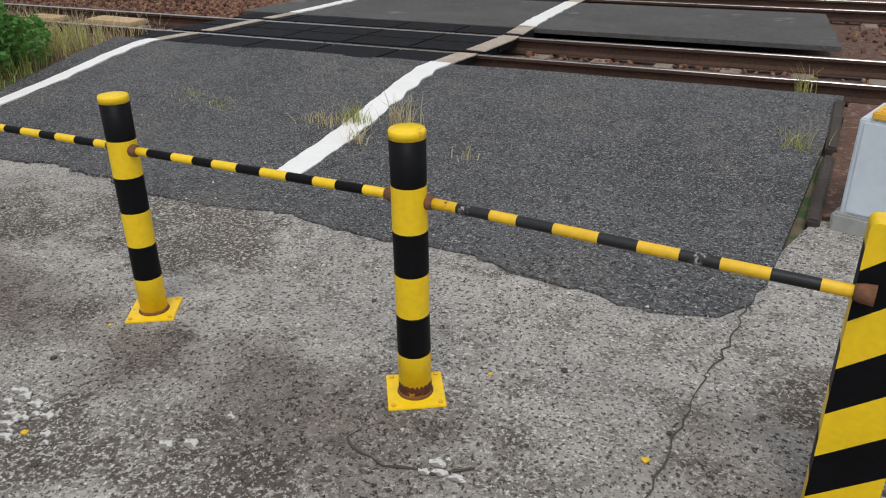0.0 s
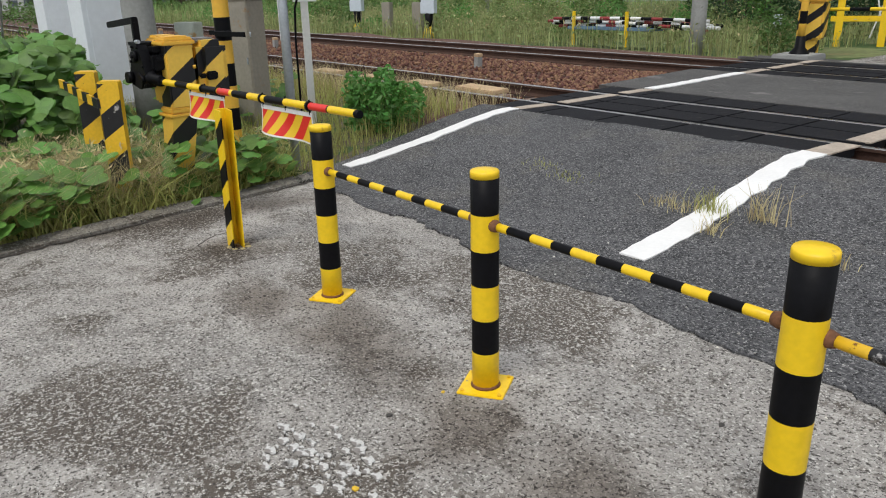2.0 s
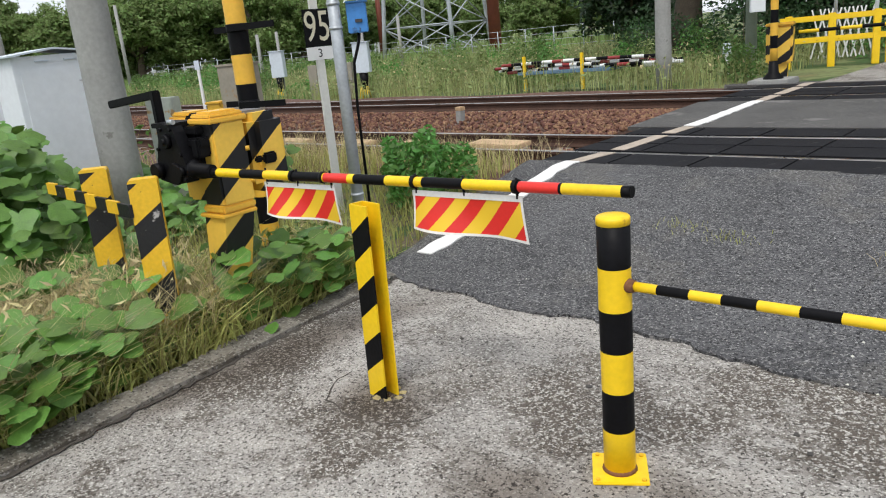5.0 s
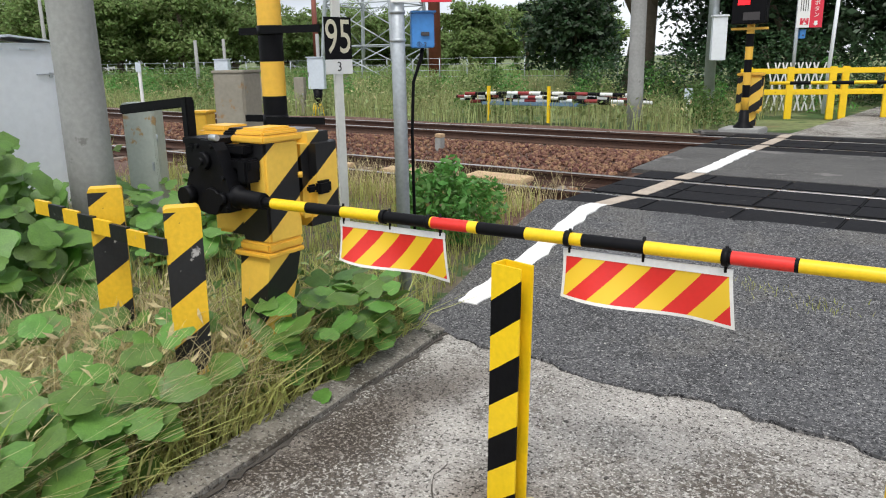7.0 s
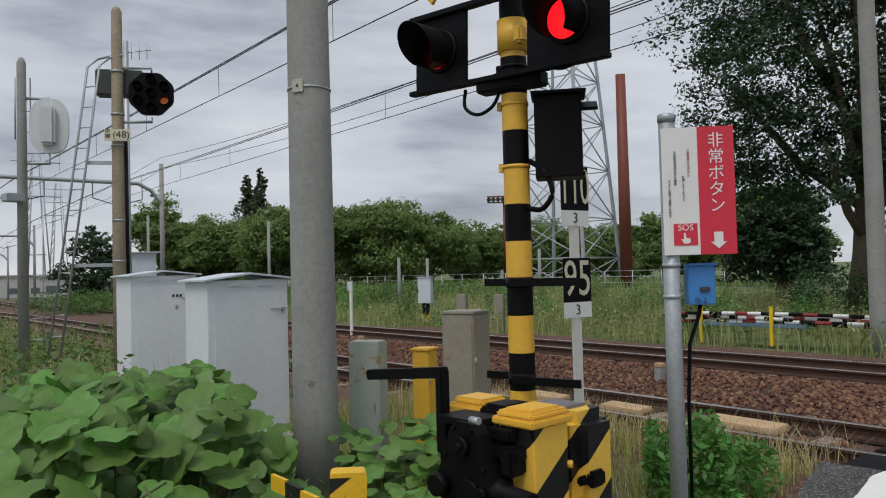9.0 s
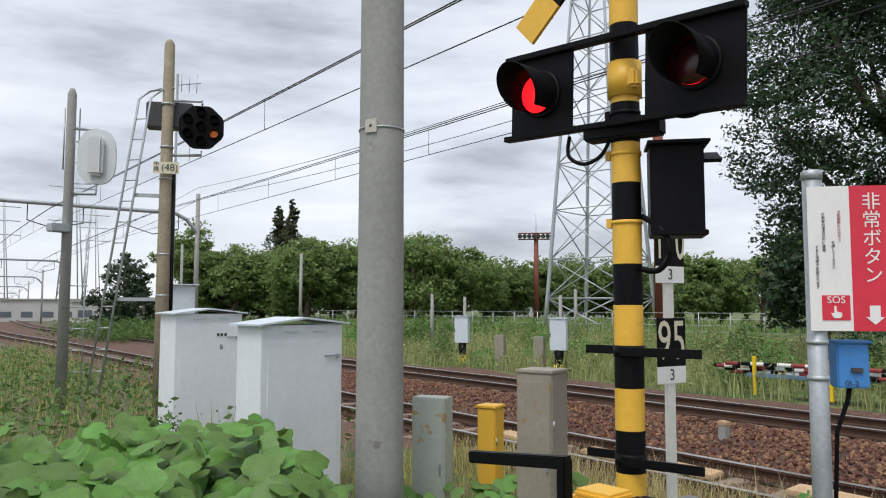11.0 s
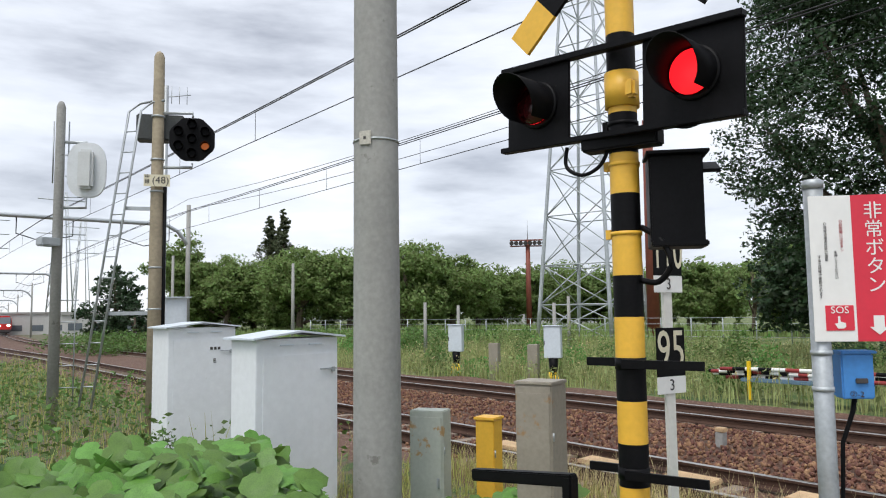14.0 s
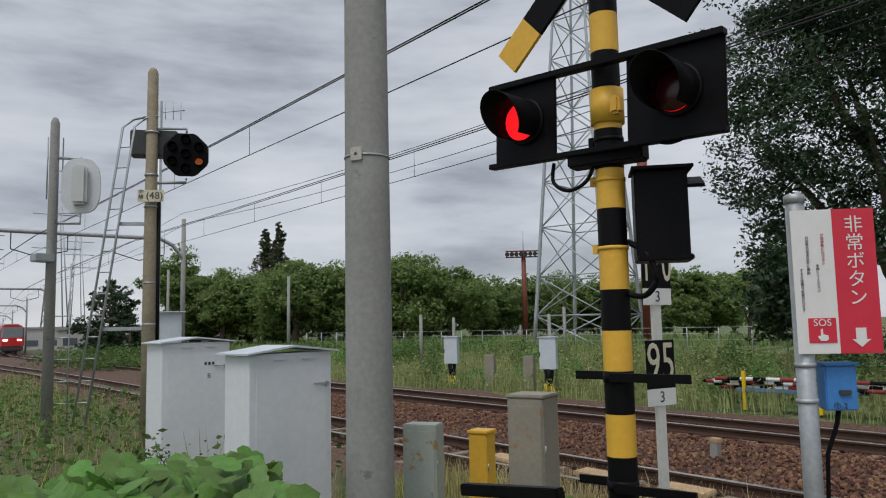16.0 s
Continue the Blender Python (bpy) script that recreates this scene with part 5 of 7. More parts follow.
# ---- signals, gantries and wires along the line ----
def ladder(t, pts, w, side):
    """A ladder of two rails through pts with rungs; each rail and rung is a part."""
    pts = [Vector(p) for p in pts]
    s = Vector(side).normalized() * (w / 2)
    for sg in (-1, 1):
        bm = bmesh.new()
        tube(bm, [(p + sg * s, 0.02) for p in pts], 8)
        part("ladder_rail", bm, [GALV], t)
    a, b = pts[0], pts[1]
    n = int((b - a).length / 0.36)
    for i in range(1, n):
        bm = bmesh.new()
        c = a + (b - a) * (i / n)
        tube(bm, [(c - s, 0.012), (c + s, 0.012)], 6)
        part("rung", bm, [GALV], t)


def signal_mast():
    x, y = -18.45, 1.60
    z0 = 0.25
    g = pose(x, y, z0, 0, 0, 0)
    t = thing("signal_mast", g, "weathered concrete signal mast with ladder and round black signal", "signal mast")
    bm = bmesh.new()
    tube(bm, [((0, 0, -0.6), 0.12), ((0, 0, 3.0), 0.108), ((0, 0, 6.27), 0.088), ((0, 0, 6.34), 0.06), ((0, 0, 6.37), 0.02)], 18)
    part("shaft", bm, [mat("stained_mast_concrete", (0.33, 0.28, 0.2), 0.9, 0, 0.2, 2, 0.3, 40)], t)
    # right of the picture plane is about (0.5, 0.86)
    ux = Vector((0.3, 0.95, 0)).normalized()
    fw = Vector((0.95, -0.3, 0)).normalized()
    head = ux * 0.58 + Vector((0, 0, 4.8)) + fw * 0.15
    r = Matrix((ux, -fw, Vector((0, 0, 1)))).transposed()
    bm = bmesh.new()
    n = 8
    R = 0.4
    pts = [(R * math.cos(math.pi * (i + 0.5) / n * 2), R * math.sin(math.pi * (i + 0.5) / n * 2)) for i in range(n)]
    pts2 = []
    for i in range(n):
        a, b = Vector((*pts[i], 0)), Vector((*pts[(i + 1) % n], 0))
        pts2 += [a.lerp(b, 0.12), a.lerp(b, 0.88)]
    prism(bm, [r @ Vector((p.x, 0, p.y)) + head for p in pts2], fw * 0.0, fw * 0.05)
    hd = part("signal_disc", bm, [BLK], t, "round black disc with seven lamps")
    spots = [(0, 0)] + [(0.25 * math.cos(radians(30 + 60 * i)), 0.25 * math.sin(radians(30 + 60 * i))) for i in range(6)]
    for i, (a, b) in enumerate(spots):
        bm = bmesh.new()
        c = head + ux * a + Vector((0, 0, b)) + fw * 0.05
        m = len(bm.verts)
        tube(bm, [(c, 0.075), (c + fw * 0.12, 0.075)], 14, caps=False)
        h = part("lamp_hood", bm, [BLK], hd)
        bm = bmesh.new()
        tube(bm, [(c + fw * 0.004, 0.068), (c + fw * 0.012, 0.06)], 14)
        part("lamp", bm, [AMBER if i == 6 else BLK], hd, "dim amber lamp" if i == 6 else "")
    for zz in (5.28, 4.33):
        bm = bmesh.new()
        tube(bm, [(Vector((0, 0, zz)), 0.025), (ux * 0.58 + Vector((0, 0, zz)) + fw * 0.1, 0.025), (ux * 0.58 + Vector((0, 0, 4.8 + (0.4 if zz > 5 else -0.4))) + fw * 0.12, 0.02)], 8)
        part("bracket", bm, [GALV], t)
    bm = bmesh.new()
    box(bm, Vector((0, 0, 5.05)) - fw * 0.2 + ux * 0.02, (0.3, 0.78, 0.45), math.degrees(math.atan2(ux.y, ux.x)) - 90, bev=0.02)
    part("relay_case", bm, [mat("dark_grey_case", (0.06, 0.065, 0.065), 0.6, 0, 0.2, 4, 0.1)], t, "dark grey case behind the mast")
    ladder(t, [ux * -1.05 + Vector((0, 0, 0.3)), ux * -0.38 + Vector((0, 0, 5.3)), ux * -0.2 + Vector((0, 0, 5.45)), Vector((0, 0, 5.5))], 0.24, (0.7, 0.7, 0))
    for zz, k in ((1.85, 0.75), (3.62, 0.5)):
        bm = bmesh.new()
        box(bm, ux * (-k / 2) + Vector((0, 0, zz)), (0.05, k, 0.06), math.degrees(math.atan2(ux.y, ux.x)) - 90)
        part("ladder_stay", bm, [GALV], t)
    bm = bmesh.new()
    pc = fw * 0.17 + Vector((0, 0, 4.08)) + ux * 0.02
    pr = r @ Matrix.Identity(3)
    box(bm, pc, (0.42, 0.012, 0.2), pr)
    pl = part("number_plate", bm, [CREAM], t, "cream plate reading (48)")
    me = text_mesh("(48)", 0.17, Matrix.Translation(pc + fw * 0.01) @ r.to_4x4() @ Matrix.Translation((0.06, 0, 0)), INK, 0.001)
    new("figure", me).parent = pl
    me = text_mesh("中\n線", 0.085, Matrix.Translation(pc + fw * 0.01) @ r.to_4x4() @ Matrix.Translation((-0.155, 0, 0.02)), INK, 0.001)
    new("characters", me).parent = pl
    for zz in (3.9, 2.6, 1.9, 5.2, 4.45):
        bm = bmesh.new()
        tube(bm, [((0, 0, zz), 0.115), ((0, 0, zz + 0.03), 0.115)], 18)
        part("band", bm, [GALV], t)
    bm = bmesh.new()
    tube(bm, [(ux * 0.13 + Vector((0, 0, 4.0)), 0.03), (ux * 0.14 + Vector((0, 0, 0.2)), 0.03)], 8)
    part("conduit", bm, [BLK], t, "black cable conduit")
    t2 = thing("radio_pole", pose(-20.2, 2.02, z0), "thin grey radio pole with a small aerial", "radio pole")
    bm = bmesh.new()
    tube(bm, [((0, 0, -0.6), 0.06), ((0, 0, 6.3), 0.05)], 12)
    part("shaft", bm, [GALV], t2)
    for k, (a, b) in enumerate(((-0.1, 0.45), )):
        bm = bmesh.new()
        tube(bm, [(Vector((0, a, 6.05)), 0.01), (Vector((0.1, b, 6.15)), 0.01)], 6)
        for q in range(3):
            tube(bm, [(Vector((0.02 + 0.03 * q, 0.1 + 0.14 * q, 5.95)), 0.007), (Vector((0.02 + 0.03 * q, 0.1 + 0.14 * q, 6.3)), 0.007)], 6)
        part("aerial", bm, [GALV], t2)


def back_mast():
    x, y = -21.43, 0.26
    t = thing("signal_mast", pose(x, y, 0.2, 0, 0, 0), "concrete signal mast seen from behind its pale signal disc", "signal mast")
    bm = bmesh.new()
    tube(bm, [((0, 0, -0.6), 0.11), ((0, 0, 6.0), 0.085), ((0, 0, 6.1), 0.05), ((0, 0, 6.12), 0.02)], 18)
    part("shaft", bm, [POLEC], t)
    ux, fw = Vector((0.3, 0.95, 0)).normalized(), Vector((0.95, -0.3, 0)).normalized()
    r = Matrix((ux, -fw, Vector((0, 0, 1)))).transposed()
    c = ux * 0.5 + Vector((0, 0, 4.75))
    bm = bmesh.new()
    n = 28
    prism(bm, [c + r @ Vector((0.36 * math.copysign(abs(math.cos(a)) ** 0.7, math.cos(a)), 0, 0.55 * math.copysign(abs(math.sin(a)) ** 0.7, math.sin(a)))) for a in (2 * math.pi * i / n for i in range(n))], fw * -0.05, fw * 0.03)
    d = part("disc", bm, [mat("translucent_white_cover", (0.66, 0.69, 0.71), 0.5, 0, 0.05, 3, 0)], t, "pale grey rounded signal back")
    bm = bmesh.new()
    box(bm, c + fw * 0.1, (0.28, 0.18, 0.78), r, bev=0.05)
    part("lamp_case", bm, [mat("pale_case", (0.6, 0.62, 0.62), 0.5, 0, 0.05, 3, 0.02)], d)
    for zz in (5.3, 4.0):
        bm = bmesh.new()
        tube(bm, [(Vector((0, 0, zz)), 0.03), (ux * 0.5 + Vector((0, 0, zz)), 0.03), (ux * 0.5 + Vector((0, 0, 4.75 + (0.5 if zz > 5 else -0.5))), 0.03)], 8)
        part("bracket", bm, [GALV], t)
    bm = bmesh.new()
    box(bm, ux * -0.12 + fw * 0.15 + Vector((0, 0, 3.3)), (0.3, 0.35, 0.16), 20, bev=0.02)
    part("lamp_box", bm, [GALV], t)
    for sg in (-0.16, 0.12):
        bm = bmesh.new()
        tube(bm, [(ux * sg - fw * 0.15 + Vector((0, 0, 4.5)), 0.014), (ux * sg - fw * 0.15 + Vector((0, 0, 5.75)), 0.014)], 6)
        part("cage_rail", bm, [GALV], t)
    for k in range(8):
        bm = bmesh.new()
        zz = 0.5 + k * 0.42 + (1.6 if k > 4 else 0)
        tube(bm, [(ux * 0.1 + Vector((0, 0, zz)), 0.011), (ux * 0.42 + Vector((0, 0, zz)), 0.011)], 6)
        part("rung", bm, [GALV], t)
    bm = bmesh.new()
    tube(bm, [(ux * 0.36 + Vector((0, 0, 0.2)), 0.012), (ux * 0.36 + Vector((0, 0, 3.2)), 0.012)], 6)
    part("ladder_rail", bm, [GALV], t)


def gantry(u, label, h=7.2, va=-3.6, vb=8.2, arms=True):
    """A portal over both tracks: two posts and a tube with bent ends, droppers and arms."""
    xa, ya, dz = track_place(u, va)
    xb, yb, _ = track_place(u, vb)
    t = thing("catenary_gantry", pose(xa, ya, dz - 0.2), label, "gantry", "catenary gantries")
    d = Vector((xb - xa, yb - ya, 0))
    for k in (0, 1):
        bm = bmesh.new()
        tube(bm, [(d * k, 0.15), (d * k + Vector((0, 0, h + 1.2)), 0.12)], 12)
        part("post", bm, [POLEC], t)
    bm = bmesh.new()
    e = d.normalized()
    pts = [Vector((0, 0, h - 1.1)), Vector((0, 0, h - 0.9)) + e * 0.15, Vector((0, 0, h - 0.35)) + e * 0.6, Vector((0, 0, h)) + e * 1.3]
    other = [d - e * (p.dot(e)) + Vector((0, 0, p.z)) for p in pts][::-1]
    tube(bm, [(p, 0.11) for p in pts] + [(d * 0.5 + Vector((0, 0, h)), 0.11)] + [(p, 0.11) for p in other], 12)
    part("beam", bm, [GALV], t)
    if arms:
        for v in (0.566, 5.516):
            s = (v - va) / (vb - va)
            for off in (-1.2, 1.4):
                bm = bmesh.new()
                p = d * s + e * off + Vector((0, 0, h))
                tube(bm, [(p, 0.03), (p + Vector((0, 0, -0.9)), 0.03), (p + Vector((0.4, 0, -1.3)) - e * off, 0.025)], 6)
                part("arm", bm, [WIREM], t)
    return t


def wires():
    # two contact systems, each a messenger, a contact wire and droppers, and feeders
    lines = None

    def run(v, z, us, r, sag=0.0, name="overhead_wire", lb="thin black overhead line wire"):
        bm = bmesh.new()
        pts = []
        for a, b in zip(us, us[1:]):
            for i in range(10):
                f = i / 10
                u = a + (b - a) * f
                x, y, dz = track_place(u, v)
                pts.append(((x, y, z + dz - sag * 4 * f * (1 - f)), r))
        x, y, dz = track_place(us[-1], v)
        pts.append(((x, y, z + dz), r))
        tube(bm, pts, 5)
        return part(name, bm, WIREM, lines) if lines else solid(name, bm, WIREM, lb, "wire", "overhead wires")

    span = [-640, -560, -480, -400, -320, -240, -180, -130, -88, -42, 6, 54, 100]
    for v in (0.566, 5.516):
        lines = thing("overhead_line", pose(0, 0, 0), "overhead contact line with messenger wires and droppers", "overhead line", "overhead lines")
        run(v, 6.25, span, 0.011, 0, "contact_wire")
        run(v, 7.08, span, 0.014, 0.12, "messenger_wire")
        run(v + 0.06, 7.16, span, 0.014, 0.12, "messenger_wire")
        for a, b in zip(span[8:], span[9:]):
            n = 9
            for i in range(1, n):
                f = i / n
                u = a + (b - a) * f
                x, y, dz = track_place(u, v)
                bm = bmesh.new()
                tube(bm, [((x, y, 6.25 + dz), 0.007), ((x, y, 7.08 - 0.12 * 4 * f * (1 - f) + dz), 0.006)], 5)
                part("dropper", bm, WIREM, lines)
    lines = None
    for v, z in ((8.3, 8.9), (8.7, 8.4)):
        run(v, z, span, 0.012, 0.7)


def train():
    """A red express train of two cars, its front toward +x of its own space."""
    t = thing("train", pose(0, 0, 0), "red express train with lit headlights on the far track", "train")
    redm = mat("red_train_paint", (0.55, 0.02, 0.02), 0.35, 0, 0.05, 1, 0.02)
    glass = mat("dark_window_glass", (0.05, 0.06, 0.07), 0.1, 0, 0.1, 2, 0)
    greyr = mat("grey_train_roof", (0.36, 0.37, 0.39), 0.6, 0, 0.1, 1, 0.05)
    prof = [(-1.35, 0.95), (-1.37, 2.2), (-1.3, 3.2), (-1.05, 3.55), (-0.5, 3.68), (0.5, 3.68), (1.05, 3.55), (1.3, 3.2), (1.37, 2.2), (1.35, 0.95)]
    for c in range(3):
        x1 = -c * 19.6
        bm = bmesh.new()
        prism(bm, [(0, a, b) for a, b in prof], (x1 - 19.0, 0, 0), (x1 - (0.5 if c == 0 else 0), 0, 0))
        body = part("car_body", bm, [redm], t)
        bm = bmesh.new()
        box(bm, (x1 - 9.5, 0, 3.7), (15, 1.7, 0.2), bev=0.05)
        part("roof", bm, [greyr], body)
        for sg in (-1, 1):
            for k in range(7):
                bm = bmesh.new()
                box(bm, (x1 - 2.2 - k * 2.4, sg * 1.362, 2.35), (1.9, 0.03, 0.85), bev=0.01)
                part("window", bm, [glass], body)
        bm = bmesh.new()
        box(bm, (x1 - 9.5, 0, 0.6), (17, 2.2, 0.7), bev=0.05)
        part("underframe", bm, [INK], body)
        for bx in (3.2, 15.8):
            for w in (-1, 1):
                for sg in (-1, 1):
                    bm = bmesh.new()
                    tube(bm, [((x1 - bx + w, sg * 0.5, 0.43), 0.43), ((x1 - bx + w, sg * 0.64, 0.43), 0.43)], 16)
                    part("wheel", bm, [RAILS], body)
    bm = bmesh.new()
    prism(bm, [(-0.5, -1.33, 0.95), (-0.5, 1.33, 0.95), (0.1, 1.1, 0.95), (0.15, 0, 0.95), (0.1, -1.1, 0.95)], (0, 0, 0), (0, 0, 1.1))
    nose = part("nose", bm, [redm], t)
    bm = bmesh.new()
    pts = [(-0.5, -1.3, 2.05), (0.08, -1.08, 2.05), (0.08, 1.08, 2.05), (-0.5, 1.3, 2.05)]
    lo = [bm.verts.new(p) for p in pts]
    hi = [bm.verts.new((p[0] - 0.25 if p[0] > 0 else p[0], p[1] * 0.94, 3.35)) for p in pts]
    bm.faces.new(lo[::-1])
    bm.faces.new(hi)
    for i in range(4):
        bm.faces.new((lo[i], lo[(i + 1) % 4], hi[(i + 1) % 4], hi[i]))
    part("windscreen", bm, [mat("windscreen_glass", (0.16, 0.18, 0.2), 0.12, 0, 0.1, 1, 0)], nose, "grey-blue windscreen")
    for sg in (-1, 1):
        for k in (0, 1):
            bm = bmesh.new()
            tube(bm, [((0.09, sg * (0.92 - 0.26 * k), 1.72), 0.12), ((0.17, sg * (0.92 - 0.26 * k), 1.72), 0.11)], 14)
            part("headlight", bm, [HEAD], nose, "bright warm headlight")
    bm = bmesh.new()
    box(bm, (-0.1, 0, 0.65), (0.5, 2.5, 0.5), bev=0.06)
    part("skirt", bm, [INK], nose)
    return t


AMBER = glow("dim_amber_lamp", (1.0, 0.25, 0.05), 0.15)
HEAD = glow("headlight_glow", (1.0, 0.85, 0.6), 14)
signal_mast()
back_mast()
gantry(-41, "grey tubular catenary gantry over both tracks", 7.4, -3.4, 8.0)
gantry(-88, "tubular catenary gantry far down the line", 7.4, -3.4, 8.4)
gantry(-130, "tubular catenary gantry far down the line", 7.4)
gantry(-180, "tubular catenary gantry far down the line", 7.4)
gantry(-240, "distant tubular catenary gantry on the curve", 7.4)
gantry(-320, "distant tubular catenary gantry on the curve", 7.4)
wires()
TRAIN = train()

# ---- beyond the tracks ----
def far_pole():
    concrete_pole(-12.25, 13.95, 0.17, 0.13, 11, "grey concrete utility pole standing in tall grass", -0.1)


def far_crossing_post():
    x, y = -10.15, 14.6
    t = thing("crossing_signal", pose(x, y, 0.0, 0, 0, 190) @ Matrix.Diagonal((0.86, 0.86, 0.94, 1)), "far crossing signal seen from behind with yellow cross and horn", "crossing signal")
    bm = bmesh.new()
    box(bm, (0, 0, 0.05), (0.9, 0.9, 0.16), bev=0.02)
    part("footing", bm, [POLEC], t, "concrete footing")
    bm = bmesh.new()
    tube(bm, [((0, 0, 0.1), 0.24), ((0, 0, 0.16), 0.22), ((0, 0, 0.26), 0.12), ((0, 0, 0.5), 0.1)], 16)
    part("base", bm, [BLK], t)
    bm = bmesh.new()
    tube(bm, [((0, 0, 0.5 + 0.26 * i), 0.085, i % 2) for i in range(15)] + [((0, 0, 4.4), 0.085, 0)], 18)
    part("post", bm, [YELC, BLK], t)
    for s in (-1, 1):
        bm = bmesh.new()
        for i in range(5):
            a = -0.85 + 1.7 * i / 5
            box(bm, (a + 0.17, 0, 0), (0.34, 0.03, 0.22), mi=0)
        part("cross_board", bm, [YELC], t, "yellow back of a crossed board", pose(0, 0.1 + 0.02 * s, 4.35, 0, s * 32, 0))
    bm = bmesh.new()
    box(bm, (-0.62, 0.1, 3.35), (0.5, 0.05, 0.5), bev=0.01)
    box(bm, (0.62, 0.1, 3.35), (0.5, 0.05, 0.5), bev=0.01)
    box(bm, (0, 0.08, 3.61), (1.8, 0.1, 0.05), bev=0.008)
    box(bm, (0, 0.08, 3.09), (1.8, 0.1, 0.05), bev=0.008)
    part("flasher_board", bm, [YELC], t, "yellow back of the flasher board")
    bm = bmesh.new()
    box(bm, (0, 0, 5.2), (0.46, 0.34, 0.62), bev=0.02)
    b = part("bell_box", bm, [YELC], t, "yellow bell box")
    bm = bmesh.new()
    box(bm, (0, 0, 5.53), (0.56, 0.44, 0.05), bev=0.01)
    part("lid", bm, [YELC], b)
    bm = bmesh.new()
    box(bm, (0.03, 0.18, 5.28), (0.2, 0.01, 0.2))
    part("label_plate", bm, [SWHITE], b)
    bm = bmesh.new()
    tube(bm, [(Vector((-0.15, 0.1, 4.62)), 0.05), (Vector((-0.2, 0.35, 4.62)), 0.07), (Vector((-0.24, 0.55, 4.6)), 0.2)], 18)
    part("horn", bm, [GREYP], t, "grey loudspeaker horn")
    bm = bmesh.new()
    box(bm, (0, 0.16, 2.6), (0.75, 0.25, 0.7), bev=0.02)
    c = part("direction_indicator", bm, [BLK], t, "black direction indicator with a red arrow")
    bm = bmesh.new()
    box(bm, (0.12, 0.292, 2.68), (0.26, 0.012, 0.11), bev=0.004)
    part("arrow_lamp", bm, [LIT], c, "lit red arrow")
    bm = bmesh.new()
    box(bm, (-0.06, 0.292, 2.4), (0.36, 0.012, 0.16), bev=0.004)
    part("dark_window", bm, [INK], c)
    bm = bmesh.new()
    box(bm, (0, 0.1, 2.16), (0.8, 0.08, 0.05), bev=0.006)
    part("shelf_bar", bm, [YELC], t)
    # its gate machine
    g = thing("gate_machine", pose(x - 0.15, y + 0.55, 0.0, 0, 0, 20), "far striped gate machine behind the signal post", "gate machine")
    bm = bmesh.new()
    box(bm, (0, 0, 0.75), (0.5, 0.42, 0.75), bev=0.04)
    part("body", bm, [stripe_yb], g)
    bm = bmesh.new()
    box(bm, (0, 0, 0.2), (0.3, 0.26, 0.45), bev=0.02)
    part("pedestal", bm, [stripe_yb], g)
    bm = bmesh.new()
    box(bm, (0, 0, 1.15), (0.54, 0.46, 0.06), bev=0.02)
    part("lid", bm, [YELC], g)
    # far arm, lowered, with white sheets
    a, b = Vector((x + 0.3, y + 0.4, 0.98)), Vector((x + 7.6, y + 1.9, 1.08))
    d = b - a
    bm = bmesh.new()
    tube(bm, [(d * (i / 20), 0.035, i % 2) for i in range(21)], 10)
    arm2 = part("gate_arm", bm, [YEL, BLK], g, "lowered gate arm banded yellow and black", g.matrix_world.inverted() @ Matrix.Translation(a))
    for c0, c1 in ((0.3, 0.42), (0.56, 0.7), (0.84, 0.97)):
        bm = bmesh.new()
        p, q = d * c0, d * c1
        prism(bm, [p + Vector((0, 0, -0.06)), q + Vector((0, 0, -0.06)), q + Vector((0, 0.02, -0.28)), p + Vector((0, 0.02, -0.26))], (0, -0.003, 0), (0, 0.003, 0))
        part("flag", bm, [SWHITE], arm2, "white back of a hanging sheet")
    channel_post("barrier_post", pose(x + 5.4, y + 1.7, 0.0, 0, 0, 20), 1.0, "striped steel post under the far gate arm", False, 0.16, 0.08, -1)


